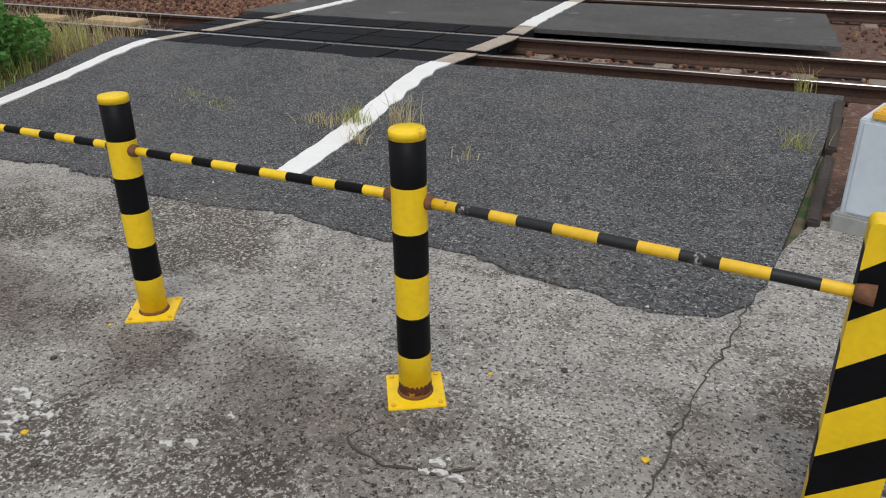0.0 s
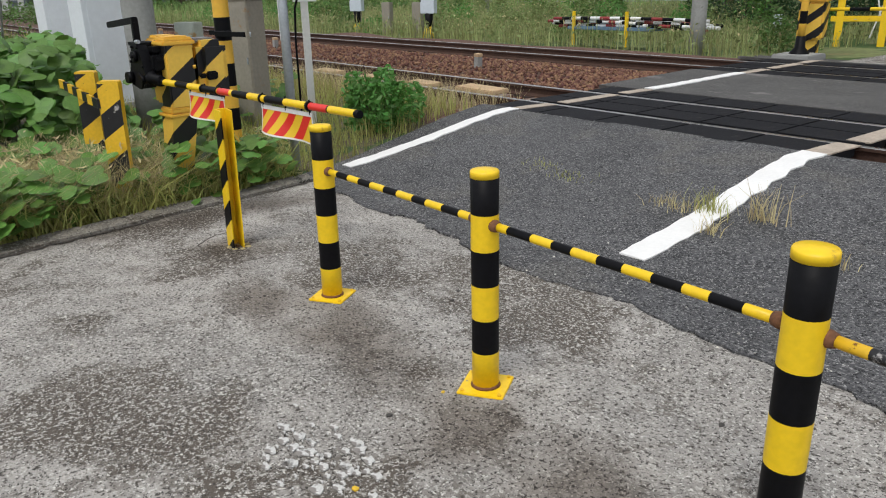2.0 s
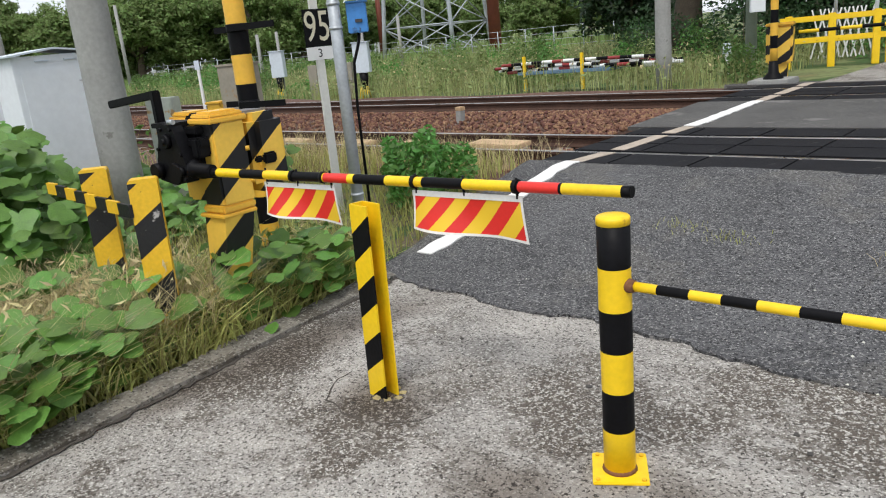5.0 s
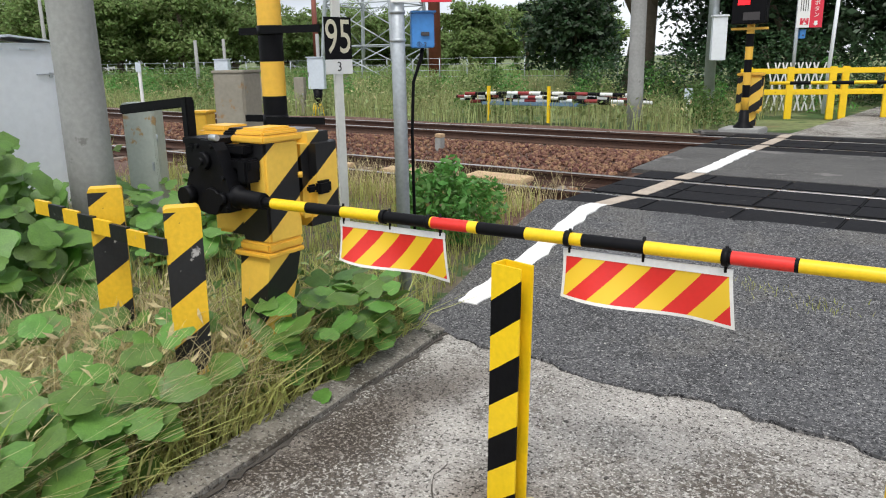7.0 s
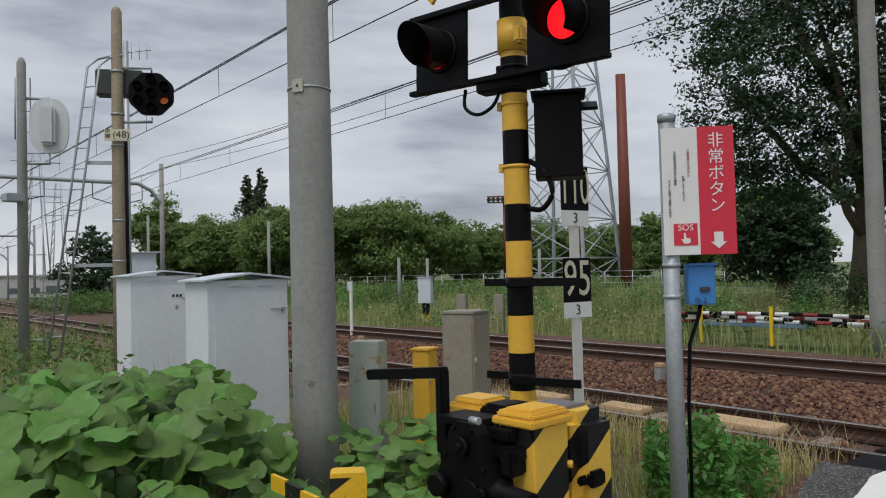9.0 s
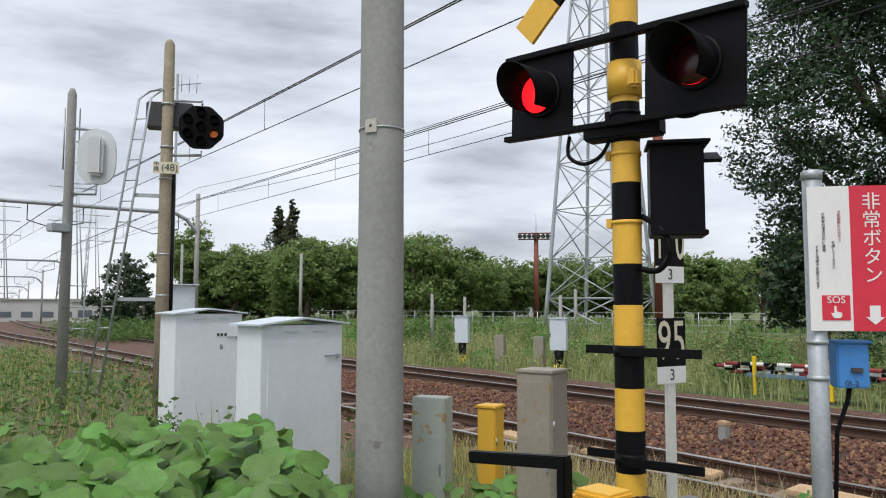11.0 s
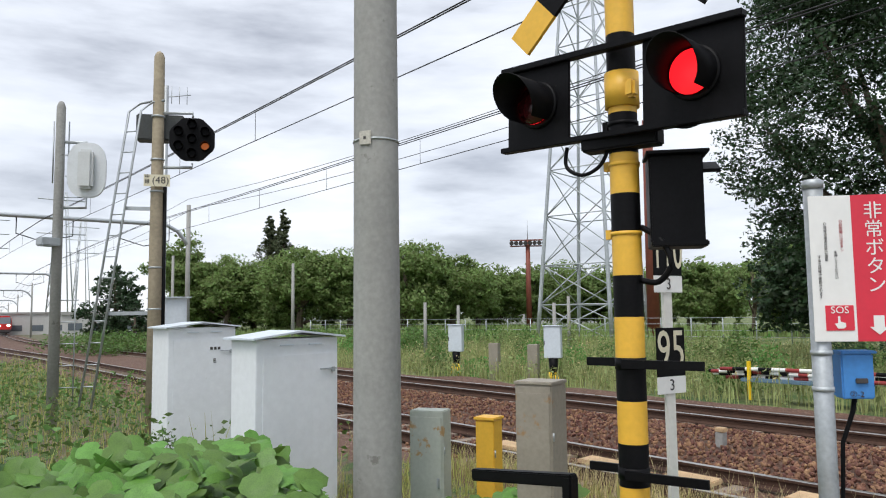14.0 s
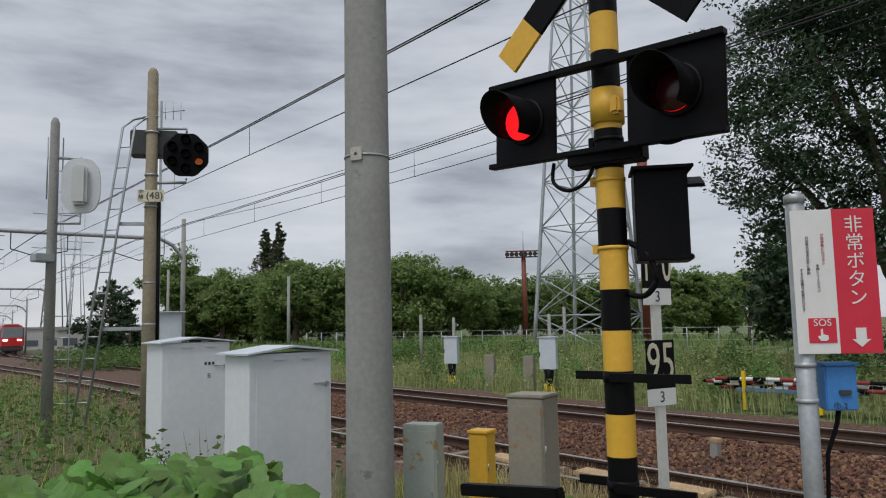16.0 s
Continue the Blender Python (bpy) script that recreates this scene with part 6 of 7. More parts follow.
def far_things():
    # pole with a white box, thin pole behind
    t = thing("steel_pole", pose(-13.2, 19.3, -0.1), "grey steel pole with a white equipment box", "steel pole")
    bm = bmesh.new()
    tube(bm, [((0, 0, 0), 0.15), ((0, 0, 9), 0.1)], 16)
    part("shaft", bm, [GALV], t)
    bm = bmesh.new()
    box(bm, (0.28, -0.22, 2.05), (0.36, 0.3, 1.1), 35, bev=0.015)
    b = part("box", bm, [WHITEC], t, "white equipment box")
    bm = bmesh.new()
    box(bm, (0.28, -0.22, 2.62), (0.42, 0.36, 0.05), 35, bev=0.01)
    part("lid", bm, [WHITEC], b)
    emergency_sign(-11.0, 19.2, 2.15, 3.05, 39, 0.6, (0, 0), "emergency button sign on a pole across the tracks", False, 0.0, 0.25)
    # traffic mirror seen from behind
    t = thing("traffic_mirror", pose(-10.7, 20.7, 0.0, 0, 2, 40), "round traffic mirror seen from behind on a white pole", "traffic mirror")
    bm = bmesh.new()
    tube(bm, [((0, 0, 0), 0.05), ((0, 0, 3.9), 0.045)], 12)
    part("pole", bm, [WHITEC], t)
    bm = bmesh.new()
    tube(bm, [((-0.1, 0.02, 3.5), 0.55), ((-0.1, 0.06, 3.5), 0.56), ((-0.1, 0.1, 3.5), 0.5), ((-0.1, 0.13, 3.5), 0.2)], 32)
    part("mirror_back", bm, [GREYP], t, "pale grey mirror back")
    # yellow guard fences and a white folding fence
    for (x, y, n) in ((-11.7, 18.3, 3), (-9.9, 19.6, 2)):
        t = thing("guard_fence", pose(x, y, -0.02, 0, 0, 32), "yellow painted steel guard fence by the path", "fence", "yellow guard fences")
        for i in range(n):
            bm = bmesh.new()
            box(bm, (i * 0.95, 0, 0.62), (0.16, 0.1, 1.26), bev=0.012)
            part("post", bm, [YEL], t)
        for zz in (1.15, 0.65):
            bm = bmesh.new()
            box(bm, ((n - 1) * 0.475, 0, zz), ((n - 1) * 0.95 + 0.4, 0.08, 0.13), bev=0.01)
            part("rail", bm, [YEL], t)
    t = thing("folding_fence", pose(-12.0, 20.5, 0.0, 0, 0, 30), "white folding lattice fence behind the guard fence", "fence")
    for i in range(7):
        for s in (-1, 1):
            bm = bmesh.new()
            box(bm, (i * 0.19, 0.02 * s, 0.68), (0.04, 0.012, 1.3), Matrix.Rotation(radians(14 * s), 3, "Y"))
            part("slat", bm, [SWHITE], t)
    # stacked black and white gate poles on a rack
    t = thing("pole_rack", pose(-15.3, 14.4, 0.05, 0, 0, 11), "low blue rack with yellow uprights in the grass", "rack")
    bm = bmesh.new()
    box(bm, (0, 0, 0.42), (2.6, 0.7, 0.08), bev=0.01)
    part("shelf", bm, [mat("faded_blue_sheet", (0.12, 0.2, 0.28), 0.7, 0, 0.2, 2, 0.2)], t)
    for a in (-1.1, 0.55):
        bm = bmesh.new()
        box(bm, (a, -0.33, 0.41), (0.07, 0.07, 0.86), bev=0.006)
        part("upright", bm, [YEL], t)
    rnd = random.Random(2)
    redm = mat("dark_red_band", (0.28, 0.03, 0.03), 0.6, 0, 0.2, 5, 0.05)
    for k in range(11):
        L = rnd.uniform(3.0, 4.9)
        bm = bmesh.new()
        n = 15
        tube(bm, [((-L / 2 + L * i / n, 0, -0.03 * abs(2 * i / n - 1) ** 2), 0.042, (i + k) % 2 if (i + k) % 5 else 2) for i in range(n + 1)], 8)
        solid("spare_gate_pole", bm, [SWHITE, BLK, redm], "spare gate pole banded black, white and red", "gate pole", "stacked spare gate poles", m=t.matrix_world @ pose(rnd.uniform(-0.6, 0.7), -0.2 + 0.1 * (k % 5), 0.465 + 0.085 * (k // 5) + 0.035, 0, rnd.uniform(-0.8, 1.8), rnd.uniform(-3, 3)))
    # low marker posts
    for (x, y, h, lb) in ((-24.5, 8.7, 1.62, "thin white marker post with a plate beside the track"), (-12.9, 17.6, 0.75, "short white marker in the grass")):
        t = thing("marker_post", pose(x, y, -0.02, 0, 0, 20), lb, "marker post")
        bm = bmesh.new()
        box(bm, (0, 0, h / 2), (0.09, 0.05, h), bev=0.005)
        part("post", bm, [SWHITE], t)
        bm = bmesh.new()
        box(bm, (0, -0.03, h - 0.12), (0.2, 0.02, 0.26), bev=0.004)
        part("plate", bm, [GREYP], t)


def lattice_tower():
    x, y, H, w0, w1 = -49.6, 38.6, 44.0, 6.2, 1.6
    t = thing("transmission_tower", pose(x, y, 0, 0, 0, 20), "grey steel lattice transmission tower", "transmission tower")
    levels = [0, 2.6, 5.6, 9.4, 13.0, 16.4, 19.6, 22.8, 26, 29, 32, 35, 38, 41, 44]

    def corner(k, z):
        w = w0 + (w1 - w0) * min(1, z / 36)
        sx, sy = ((-1, -1), (1, -1), (1, 1), (-1, 1))[k % 4]
        return Vector((sx * w / 2, sy * w / 2, z))

    for k in range(4):
        bm = bmesh.new()
        tube(bm, [(corner(k, z), 0.17 - 0.0024 * z) for z in levels], 8)
        part("leg", bm, [GALV], t)
    for k in range(4):
        for a, b in zip(levels, levels[1:]):
            for p, q in ((corner(k, a), corner(k + 1, b)), (corner(k + 1, a), corner(k, b)), (corner(k, b), corner(k + 1, b))):
                bm = bmesh.new()
                tube(bm, [(p, 0.05), (q, 0.05)], 5)
                part("brace", bm, [GALV], t)
    for z, L in ((30, 5.5), (35, 5), (40, 4.5)):
        for s in (-1, 1):
            bm = bmesh.new()
            tube(bm, [(Vector((0, 0, z)), 0.09), (Vector((s * L, 0, z + 0.3)), 0.05)], 6)
            tube(bm, [(Vector((0, 0, z + 1.5)), 0.07), (Vector((s * L, 0, z + 0.3)), 0.05)], 6)
            part("cross_arm", bm, [GALV], t)
    for (x, y, h) in ((-230, 12, 38), (-300, -6, 40), (-330, 25, 42)):
        t2 = thing("transmission_tower", pose(x, y, -2, 0, 0, 10), "distant steel lattice transmission tower", "transmission tower")
        for k in range(4):
            bm = bmesh.new()
            sx, sy = ((-1, -1), (1, -1), (1, 1), (-1, 1))[k]
            tube(bm, [((sx * 3, sy * 3, 0), 0.2), ((sx * 0.8, sy * 0.8, h), 0.15)], 5)
            part("leg", bm, [GALV], t2)
        for i in range(12):
            z, z2 = h * i / 12, h * (i + 1) / 12
            w, wn = 3 - 2.2 * i / 12, 3 - 2.2 * (i + 1) / 12
            bm = bmesh.new()
            tube(bm, [((-w, -w, z), 0.1), ((wn, -wn, z2), 0.1)], 4)
            tube(bm, [((w, -w, z), 0.1), ((-wn, -wn, z2), 0.1)], 4)
            part("brace", bm, [GALV], t2)
        for z in (0.7, 0.82, 0.94):
            bm = bmesh.new()
            tube(bm, [((0, -6, h * z), 0.15), ((0, 6, h * z), 0.15)], 5)
            part("cross_arm", bm, [GALV], t2)


def floodlight():
    x, y = -77, 52.8
    t = thing("floodlight_tower", pose(x, y, 0, 0, 0, 55), "dark red floodlight mast with a row of lamps", "floodlight mast")
    bm = bmesh.new()
    tube(bm, [((0, 0, 0), 0.35), ((0, 0, 10.6), 0.25)], 14)
    part("mast", bm, [DARKR], t)
    bm = bmesh.new()
    tube(bm, [((0, 0, 10.5), 0.05), ((0, 0, 13.0), 0.03)], 6)
    part("lightning_rod", bm, [GALV], t)
    for z in (9.9, 10.6):
        bm = bmesh.new()
        box(bm, (0, 0, z), (4.2, 0.5, 0.12))
        part("platform", bm, [DARKR], t)
    for i in range(8):
        bm = bmesh.new()
        tube(bm, [((-1.9 + 0.54 * i, -0.3, 10.25), 0.2), ((-1.9 + 0.54 * i, -0.6, 10.2), 0.27)], 10)
        part("lamp", bm, [INK], t)
    # tall dark red chimney-like pole and thin poles
    for (x, y, r, h, m, lb) in ((-46.8, 42.1, 0.5, 17, DARKR, "thick dark red steel pole in the meadow"), (-52.1, 15.5, 0.12, 5.6, POLEC, "thin concrete pole in the meadow"), (-38, 17.5, 0.1, 2.8, POLEC, "short concrete post in the meadow"), (-33, 22.5, 0.1, 3.0, POLEC, "short concrete post in the meadow"), (-60, 9.5, 0.12, 6.5, POLEC, "thin pole behind the signal mast")):
        t = thing("pole", pose(x, y, -0.2), lb, "pole")
        bm = bmesh.new()
        tube(bm, [((0, 0, 0), r), ((0, 0, h), r * 0.75)], 12)
        part("shaft", bm, [m], t)


def fence_line():
    t = thing("mesh_fence", pose(0, 0, 0), "thin grey wire fence along the meadow", "fence")
    a, b = Vector((-72, 24, 0.0)), Vector((-24, 43, 0.0))
    n = 26
    d = b - a
    for i in range(n + 1):
        bm = bmesh.new()
        p = a + d * (i / n)
        tube(bm, [(p, 0.035), (p + Vector((0, 0, 1.6)), 0.035)], 6)
        part("post", bm, [GALV], t)
    for z in (0.4, 0.8, 1.2, 1.58):
        bm = bmesh.new()
        tube(bm, [(a + Vector((0, 0, z)), 0.015), (b + Vector((0, 0, z)), 0.015)], 5)
        part("wire", bm, [GALV], t)
    # equipment house by the line and far buildings
    t = cabinet("relay_house", pose(-24.75, 2.95, -0.3, 0, 0, 84), (0.8, 0.8, 2.8), GREYP, "pale grey relay house with a flat roof", "equipment hut", True, 1.25)
    bl = mat("far_building_wall", (0.46, 0.46, 0.45), 0.8, 0, 0.08, 0.3, 0)
    win = mat("far_window", (0.10, 0.12, 0.14), 0.2, 0, 0.1, 1, 0)
    for (x, y, z, w, d2, h, lb) in ((-150, 22, -1, 26, 12, 3.6, "distant low grey building behind the tracks"), (-190, 8, -1.5, 30, 12, 4.6, "distant grey industrial building"), (-230, 70, 0, 40, 14, 11, "distant pale apartment building"), (-120, 88, 0, 22, 12, 8.6, "pale building behind the trees"), (-200, -22, -2, 40, 14, 4.8, "distant grey building beside the line")):
        t = thing("building", pose(x, y, z, 0, 0, 75), lb, "building")
        bm = bmesh.new()
        box(bm, (0, 0, h / 2), (w, d2, h))
        part("wall", bm, [bl], t)
        bm = bmesh.new()
        box(bm, (0, 0, h + 0.15), (w + 0.6, d2 + 0.6, 0.35))
        part("roof", bm, [POLEC], t)
        for f in range(int(h // 2.8)):
            for k in range(int(w // 4)):
                bm = bmesh.new()
                box(bm, (-w / 2 + 2 + 4 * k, -d2 / 2 - 0.02, 1.6 + 2.8 * f), (2.2, 0.08, 1.2))
                part("window", bm, [win], t)
                bm = bmesh.new()


far_pole()
far_crossing_post()
far_things()
lattice_tower()
floodlight()
fence_line()

# ---- small marks on the pavement ----
def blotch(x, y, r, m, name, label, n=16, seed=0, lift=0.007, sx=1.0, group=""):
    rnd = random.Random(seed)
    bm = bmesh.new()
    pts = []
    for i in range(n):
        a = 2 * math.pi * i / n
        q = r * rnd.uniform(0.55, 1.15)
        px, py = x + sx * q * math.cos(a), y + q * math.sin(a)
        pts.append((px - x, py - y, gz(px, py) - gz(x, y)))
    prism(bm, pts, (0, 0, -0.006), (0, 0, 0))
    solid(name, bm, m, label, "mark", group, m=pose(x, y, gz(x, y) + lift))


def crack(pts, w, label, seed):
    rnd = random.Random(seed)
    line = []
    for (x0, y0), (x1, y1) in zip(pts, pts[1:]):
        n = max(2, int(math.hypot(x1 - x0, y1 - y0) / 0.05))
        line += [(x0 + (x1 - x0) * i / n + rnd.uniform(-0.012, 0.012), y0 + (y1 - y0) * i / n + rnd.uniform(-0.012, 0.012)) for i in range(n)]
    line.append(pts[-1])
    near = [(x, y) for x, y in line]
    dx, dy = pts[-1][0] - pts[0][0], pts[-1][1] - pts[0][1]
    L = math.hypot(dx, dy)
    far = [(x - dy / L * w * rnd.uniform(0.3, 1.2), y + dx / L * w * rnd.uniform(0.3, 1.2)) for x, y in line]
    slab("pavement_crack", near, far, 0.006, mat("crack_dirt", (0.07, 0.06, 0.05), 0.95, 0, 0.3, 20, 0.5), label, 1, "crack", skirt=0.004)


def details():
    lime = mat("old_white_splash", (0.6, 0.59, 0.56), 0.9, 0, 0.25, 12, 0.3, 60, spots=[((0.24, 0.22, 0.2), 18, 0.5)])
    rnd = random.Random(4)
    for cx, cy, n, r in ((-2.72, 0.9, 42, 0.24), (-2.45, 1.0, 42, 0.22), (-1.75, 1.3, 8, 0.15), (-1.0, 1.55, 6, 0.1)):
        for k in range(n):
            blotch(cx + rnd.gauss(0, r * 0.5), cy + rnd.gauss(0, r * 0.35), 0.004 + 0.022 * rnd.random() ** 2.5, lime, "paint_splash", "old whitish splash mark on the concrete", 12, rnd.random(), sx=1.5, group="splash marks")
    for k in range(26):
        blotch(rnd.uniform(-5.5, -0.4), rnd.uniform(0.2, 2.5), rnd.uniform(0.006, 0.016), mat("yellow_paint_chip", (0.7, 0.45, 0.03), 0.6) if k % 5 == 0 else mat("dark_gum_spot", (0.06, 0.055, 0.05), 0.9, 0, 0.3, 20, 0.3), "ground_spot", "small fallen paint chip or dark spot on the concrete", 9, k, group="ground spots")
    crack([(-0.52, 3.2), (-0.5, 2.75), (-0.5, 2.2), (-0.47, 1.71), (-0.45, 1.0), (-0.4, -1.0)], 0.007, "long crack in the concrete", 1)
    crack([(-1.38, 1.58), (-1.36, 1.5), (-1.2, 1.49), (-1.05, 1.53), (-0.95, 1.62)], 0.01, "crack round a bollard foot", 2)
    a = [(-5.27 + 0.36 * math.cos(0.6 * k + 3.0), 1.46 + 0.26 * math.sin(0.6 * k + 3.0)) for k in range(7)]
    crack(a, 0.012, "round crack about the post foot", 4)
    crack([(-3.0, 5.35), (-2.2, 5.45), (-1.5, 5.62)], 0.022, "dark seam in the asphalt", 5)
    crack([(-2.6, 4.4), (-1.9, 4.35), (-1.2, 4.5), (-0.8, 4.6)], 0.018, "dark seam in the asphalt", 6)
    crack([(-6.7, 4.1), (-5.9, 4.3), (-4.9, 4.2)], 0.02, "seam with moss in the asphalt", 7)
    seam = [(-5.15, -3.3), (-5.86, -0.36), (-6.04, 0.2), (-6.19, 0.73), (-6.41, 1.51), (-6.58, 2.1), (-6.74, 2.6)]
    crack([(x + 0.004, y) for x, y in seam], -0.03, "dark dirt-filled joint beside the kerb strip", 9)
    vs, fs = [], []
    tet = [(1, 0, -0.4), (-0.5, 0.87, -0.4), (-0.5, -0.87, -0.4), (0, 0, 0.8)]
    for k in range(500):
        x = rnd.uniform(-6, 0.5)
        y = rnd.uniform(2.3, 3.1) if k % 2 else rnd.uniform(-0.5, 4.0)
        s = rnd.uniform(0.004, 0.012)
        a = rnd.uniform(0, 6.28)
        o = len(vs)
        for p in tet:
            vs.append((x + s * (p[0] * math.cos(a) - p[1] * math.sin(a)), y + s * (p[0] * math.sin(a) + p[1] * math.cos(a)), gz(x, y) + 0.012 + s * p[2] * 0.7))
        fs += [(o, o + 1, o + 3), (o + 1, o + 2, o + 3), (o + 2, o, o + 3), (o, o + 2, o + 1)]
    tagged(new("grit", mesh_from("grit", vs, fs, mat("pale_grit", (0.42, 0.4, 0.36), 0.9, 0, 0.3, 9, 0.1, island=0.5))), "loose pale grit on the pavement", "grit", kind="stuff")


details()

# ---- plants ----
def leaf_cloud(places, sizes, aspect, rnd, flat=0.35, bend_up=0.0, normals=None):
    """Many small folded leaves as one list of places and faces: two triangles each side of a mid fold."""
    n = len(places)
    P = np.asarray(places, dtype=float)
    S = np.asarray(sizes, dtype=float)[:, None]
    D = rnd.normal(size=(n, 3))
    D[:, 2] *= flat
    D /= np.linalg.norm(D, axis=1)[:, None]
    A = rnd.normal(size=(n, 3))
    if normals is not None:
        A = A * 0.35 + np.asarray(normals)
    W = np.cross(D, A)
    W /= np.linalg.norm(W, axis=1)[:, None] + 1e-9
    U = np.cross(D, W)
    L, Wd = D * S, W * S * aspect * 0.5
    fold = U * S * 0.12
    v = np.stack([P - L * 0.5, P - L * 0.05 + Wd + fold, P + L * 0.5, P - L * 0.05 - Wd + fold], axis=1).reshape(-1, 3)
    f = np.arange(n * 4).reshape(n, 4)
    return v, f


def quads(name, v, f, m, extra=None):
    me = bpy.data.meshes.new(name)
    n, k = len(v), len(f)
    me.vertices.add(n)
    me.vertices.foreach_set("co", v.ravel())
    me.loops.add(k * 4)
    me.loops.foreach_set("vertex_index", f.ravel().astype(np.int32))
    me.polygons.add(k)
    me.polygons.foreach_set("loop_start", (np.arange(k) * 4).astype(np.int32))
    for a in m if isinstance(m, (list, tuple)) else [m]:
        me.materials.append(a)
    me.update(calc_edges=True)
    return me


def blades(places, heights, widths, rnd, lean=0.35):
    """Grass blades: two quads each, bent over."""
    n = len(places)
    P = np.asarray(places, dtype=float)
    H, Wd = np.asarray(heights)[:, None], np.asarray(widths)[:, None]
    ang = rnd.uniform(0, 2 * np.pi, n)
    side = np.stack([np.cos(ang), np.sin(ang), np.zeros(n)], 1)
    la = rnd.uniform(0, 2 * np.pi, n)
    ln = np.stack([np.cos(la), np.sin(la), np.zeros(n)], 1) * (rnd.uniform(0.1, 1, n) * lean)[:, None]
    up1 = np.array([0, 0, 1.0])
    mid = P + H * (0.55 * up1 + 0.3 * ln)
    tip = P + H * (0.95 * up1 + 1.0 * ln)
    a, b = P - side * Wd, P + side * Wd
    c, d = mid - side * Wd * 0.8, mid + side * Wd * 0.8
    e, g = tip - side * Wd * 0.15, tip + side * Wd * 0.15
    v = np.stack([a, b, c, d, e, g], 1).reshape(-1, 3)
    k = np.arange(n)[:, None] * 6
    f = np.concatenate([k + np.array([[0, 1, 3, 2]]), k + np.array([[2, 3, 5, 4]])])
    return v, f


def stuff(name, v, f, m, label, cat="plants"):
    return tagged(new(name, quads(name, v, f, m)), label, cat, kind="stuff")


def scatter(rnd, n, x0, x1, y0, y1, ok):
    out = []
    while len(out) < n:
        x, y = rnd.uniform(x0, x1), rnd.uniform(y0, y1)
        if ok(x, y):
            out.append((x, y))
    return out


KERB_Y = [-3.5, -0.36, 0.2, 0.73, 1.51, 2.1, 2.65, 3.0, 3.95, 5.1, 5.6]
KERB_X = [-5.3, -6.07, -6.25, -6.4, -6.62, -6.79, -6.97, -7.2, -7.55, -7.95, -8.1]


def kerb_x(y):
    return float(np.interp(y, KERB_Y, KERB_X))


def mound(x, y):
    """Height of the vine mound over the ground beside the gate."""
    d = kerb_x(y) - x
    h = 1.24 * smooth01((d - 1.1) / 1.4)
    h *= 1 - 0.88 * smooth01((y - 0.55 - 0.10 * (-x - 6.5)) / 0.8)
    h *= 1 - 0.6 * smooth01((-x - 10.6) / 1.6)
    return h * (1 + 0.2 * noise.noise(Vector((x * 1.1, y * 1.1, 4))))


def kudzu_leaf_mesh(k):
    """A broad leaf with shallow lobes, folded at its midrib, on a short stalk."""
    bm = bmesh.new()
    rn = random.Random(k)
    n = 8
    mid = [bm.verts.new((0, -0.36 + 0.86 * i / n, 0.04 * math.sin(math.pi * i / n) - 0.07 * (i / n) ** 2)) for i in range(n + 1)]
    # half widths from the stalk to the tip: a round base, two side lobes, a short point
    wide = (0.16, 0.43, 0.53, 0.52, 0.45, 0.40, 0.36, 0.23, 0.02)
    back = (-0.12, -0.16, -0.08, 0.0, 0.05, 0.0, 0.02, 0.03, 0.02)
    for s in (-1, 1):
        rim = []
        for i in range(n + 1):
            w = wide[i] * (1 + (0.09 * math.sin(1.7 * i + k + s) if 0 < i < n else 0))
            rim.append(bm.verts.new((s * w, mid[i].co.y + back[i], mid[i].co.z + 0.2 * w - 0.34 * w * w + rn.uniform(-0.025, 0.025))))
        half = [bm.verts.new((s * abs(r.co.x) * 0.5, (r.co.y + m.co.y) / 2, (r.co.z + m.co.z) / 2 + 0.03)) for r, m in zip(rim, mid)]
        for a, b in ((mid, half), (half, rim)):
            for i in range(n):
                f = bm.faces.new((a[i], a[i + 1], b[i + 1], b[i]) if s > 0 else (a[i], b[i], b[i + 1], a[i + 1]))
                f.smooth = True
    me = bpy.data.meshes.new("leaf")
    bm.to_mesh(me)
    bm.free()
    me.materials.append(KUDZU)
    return me


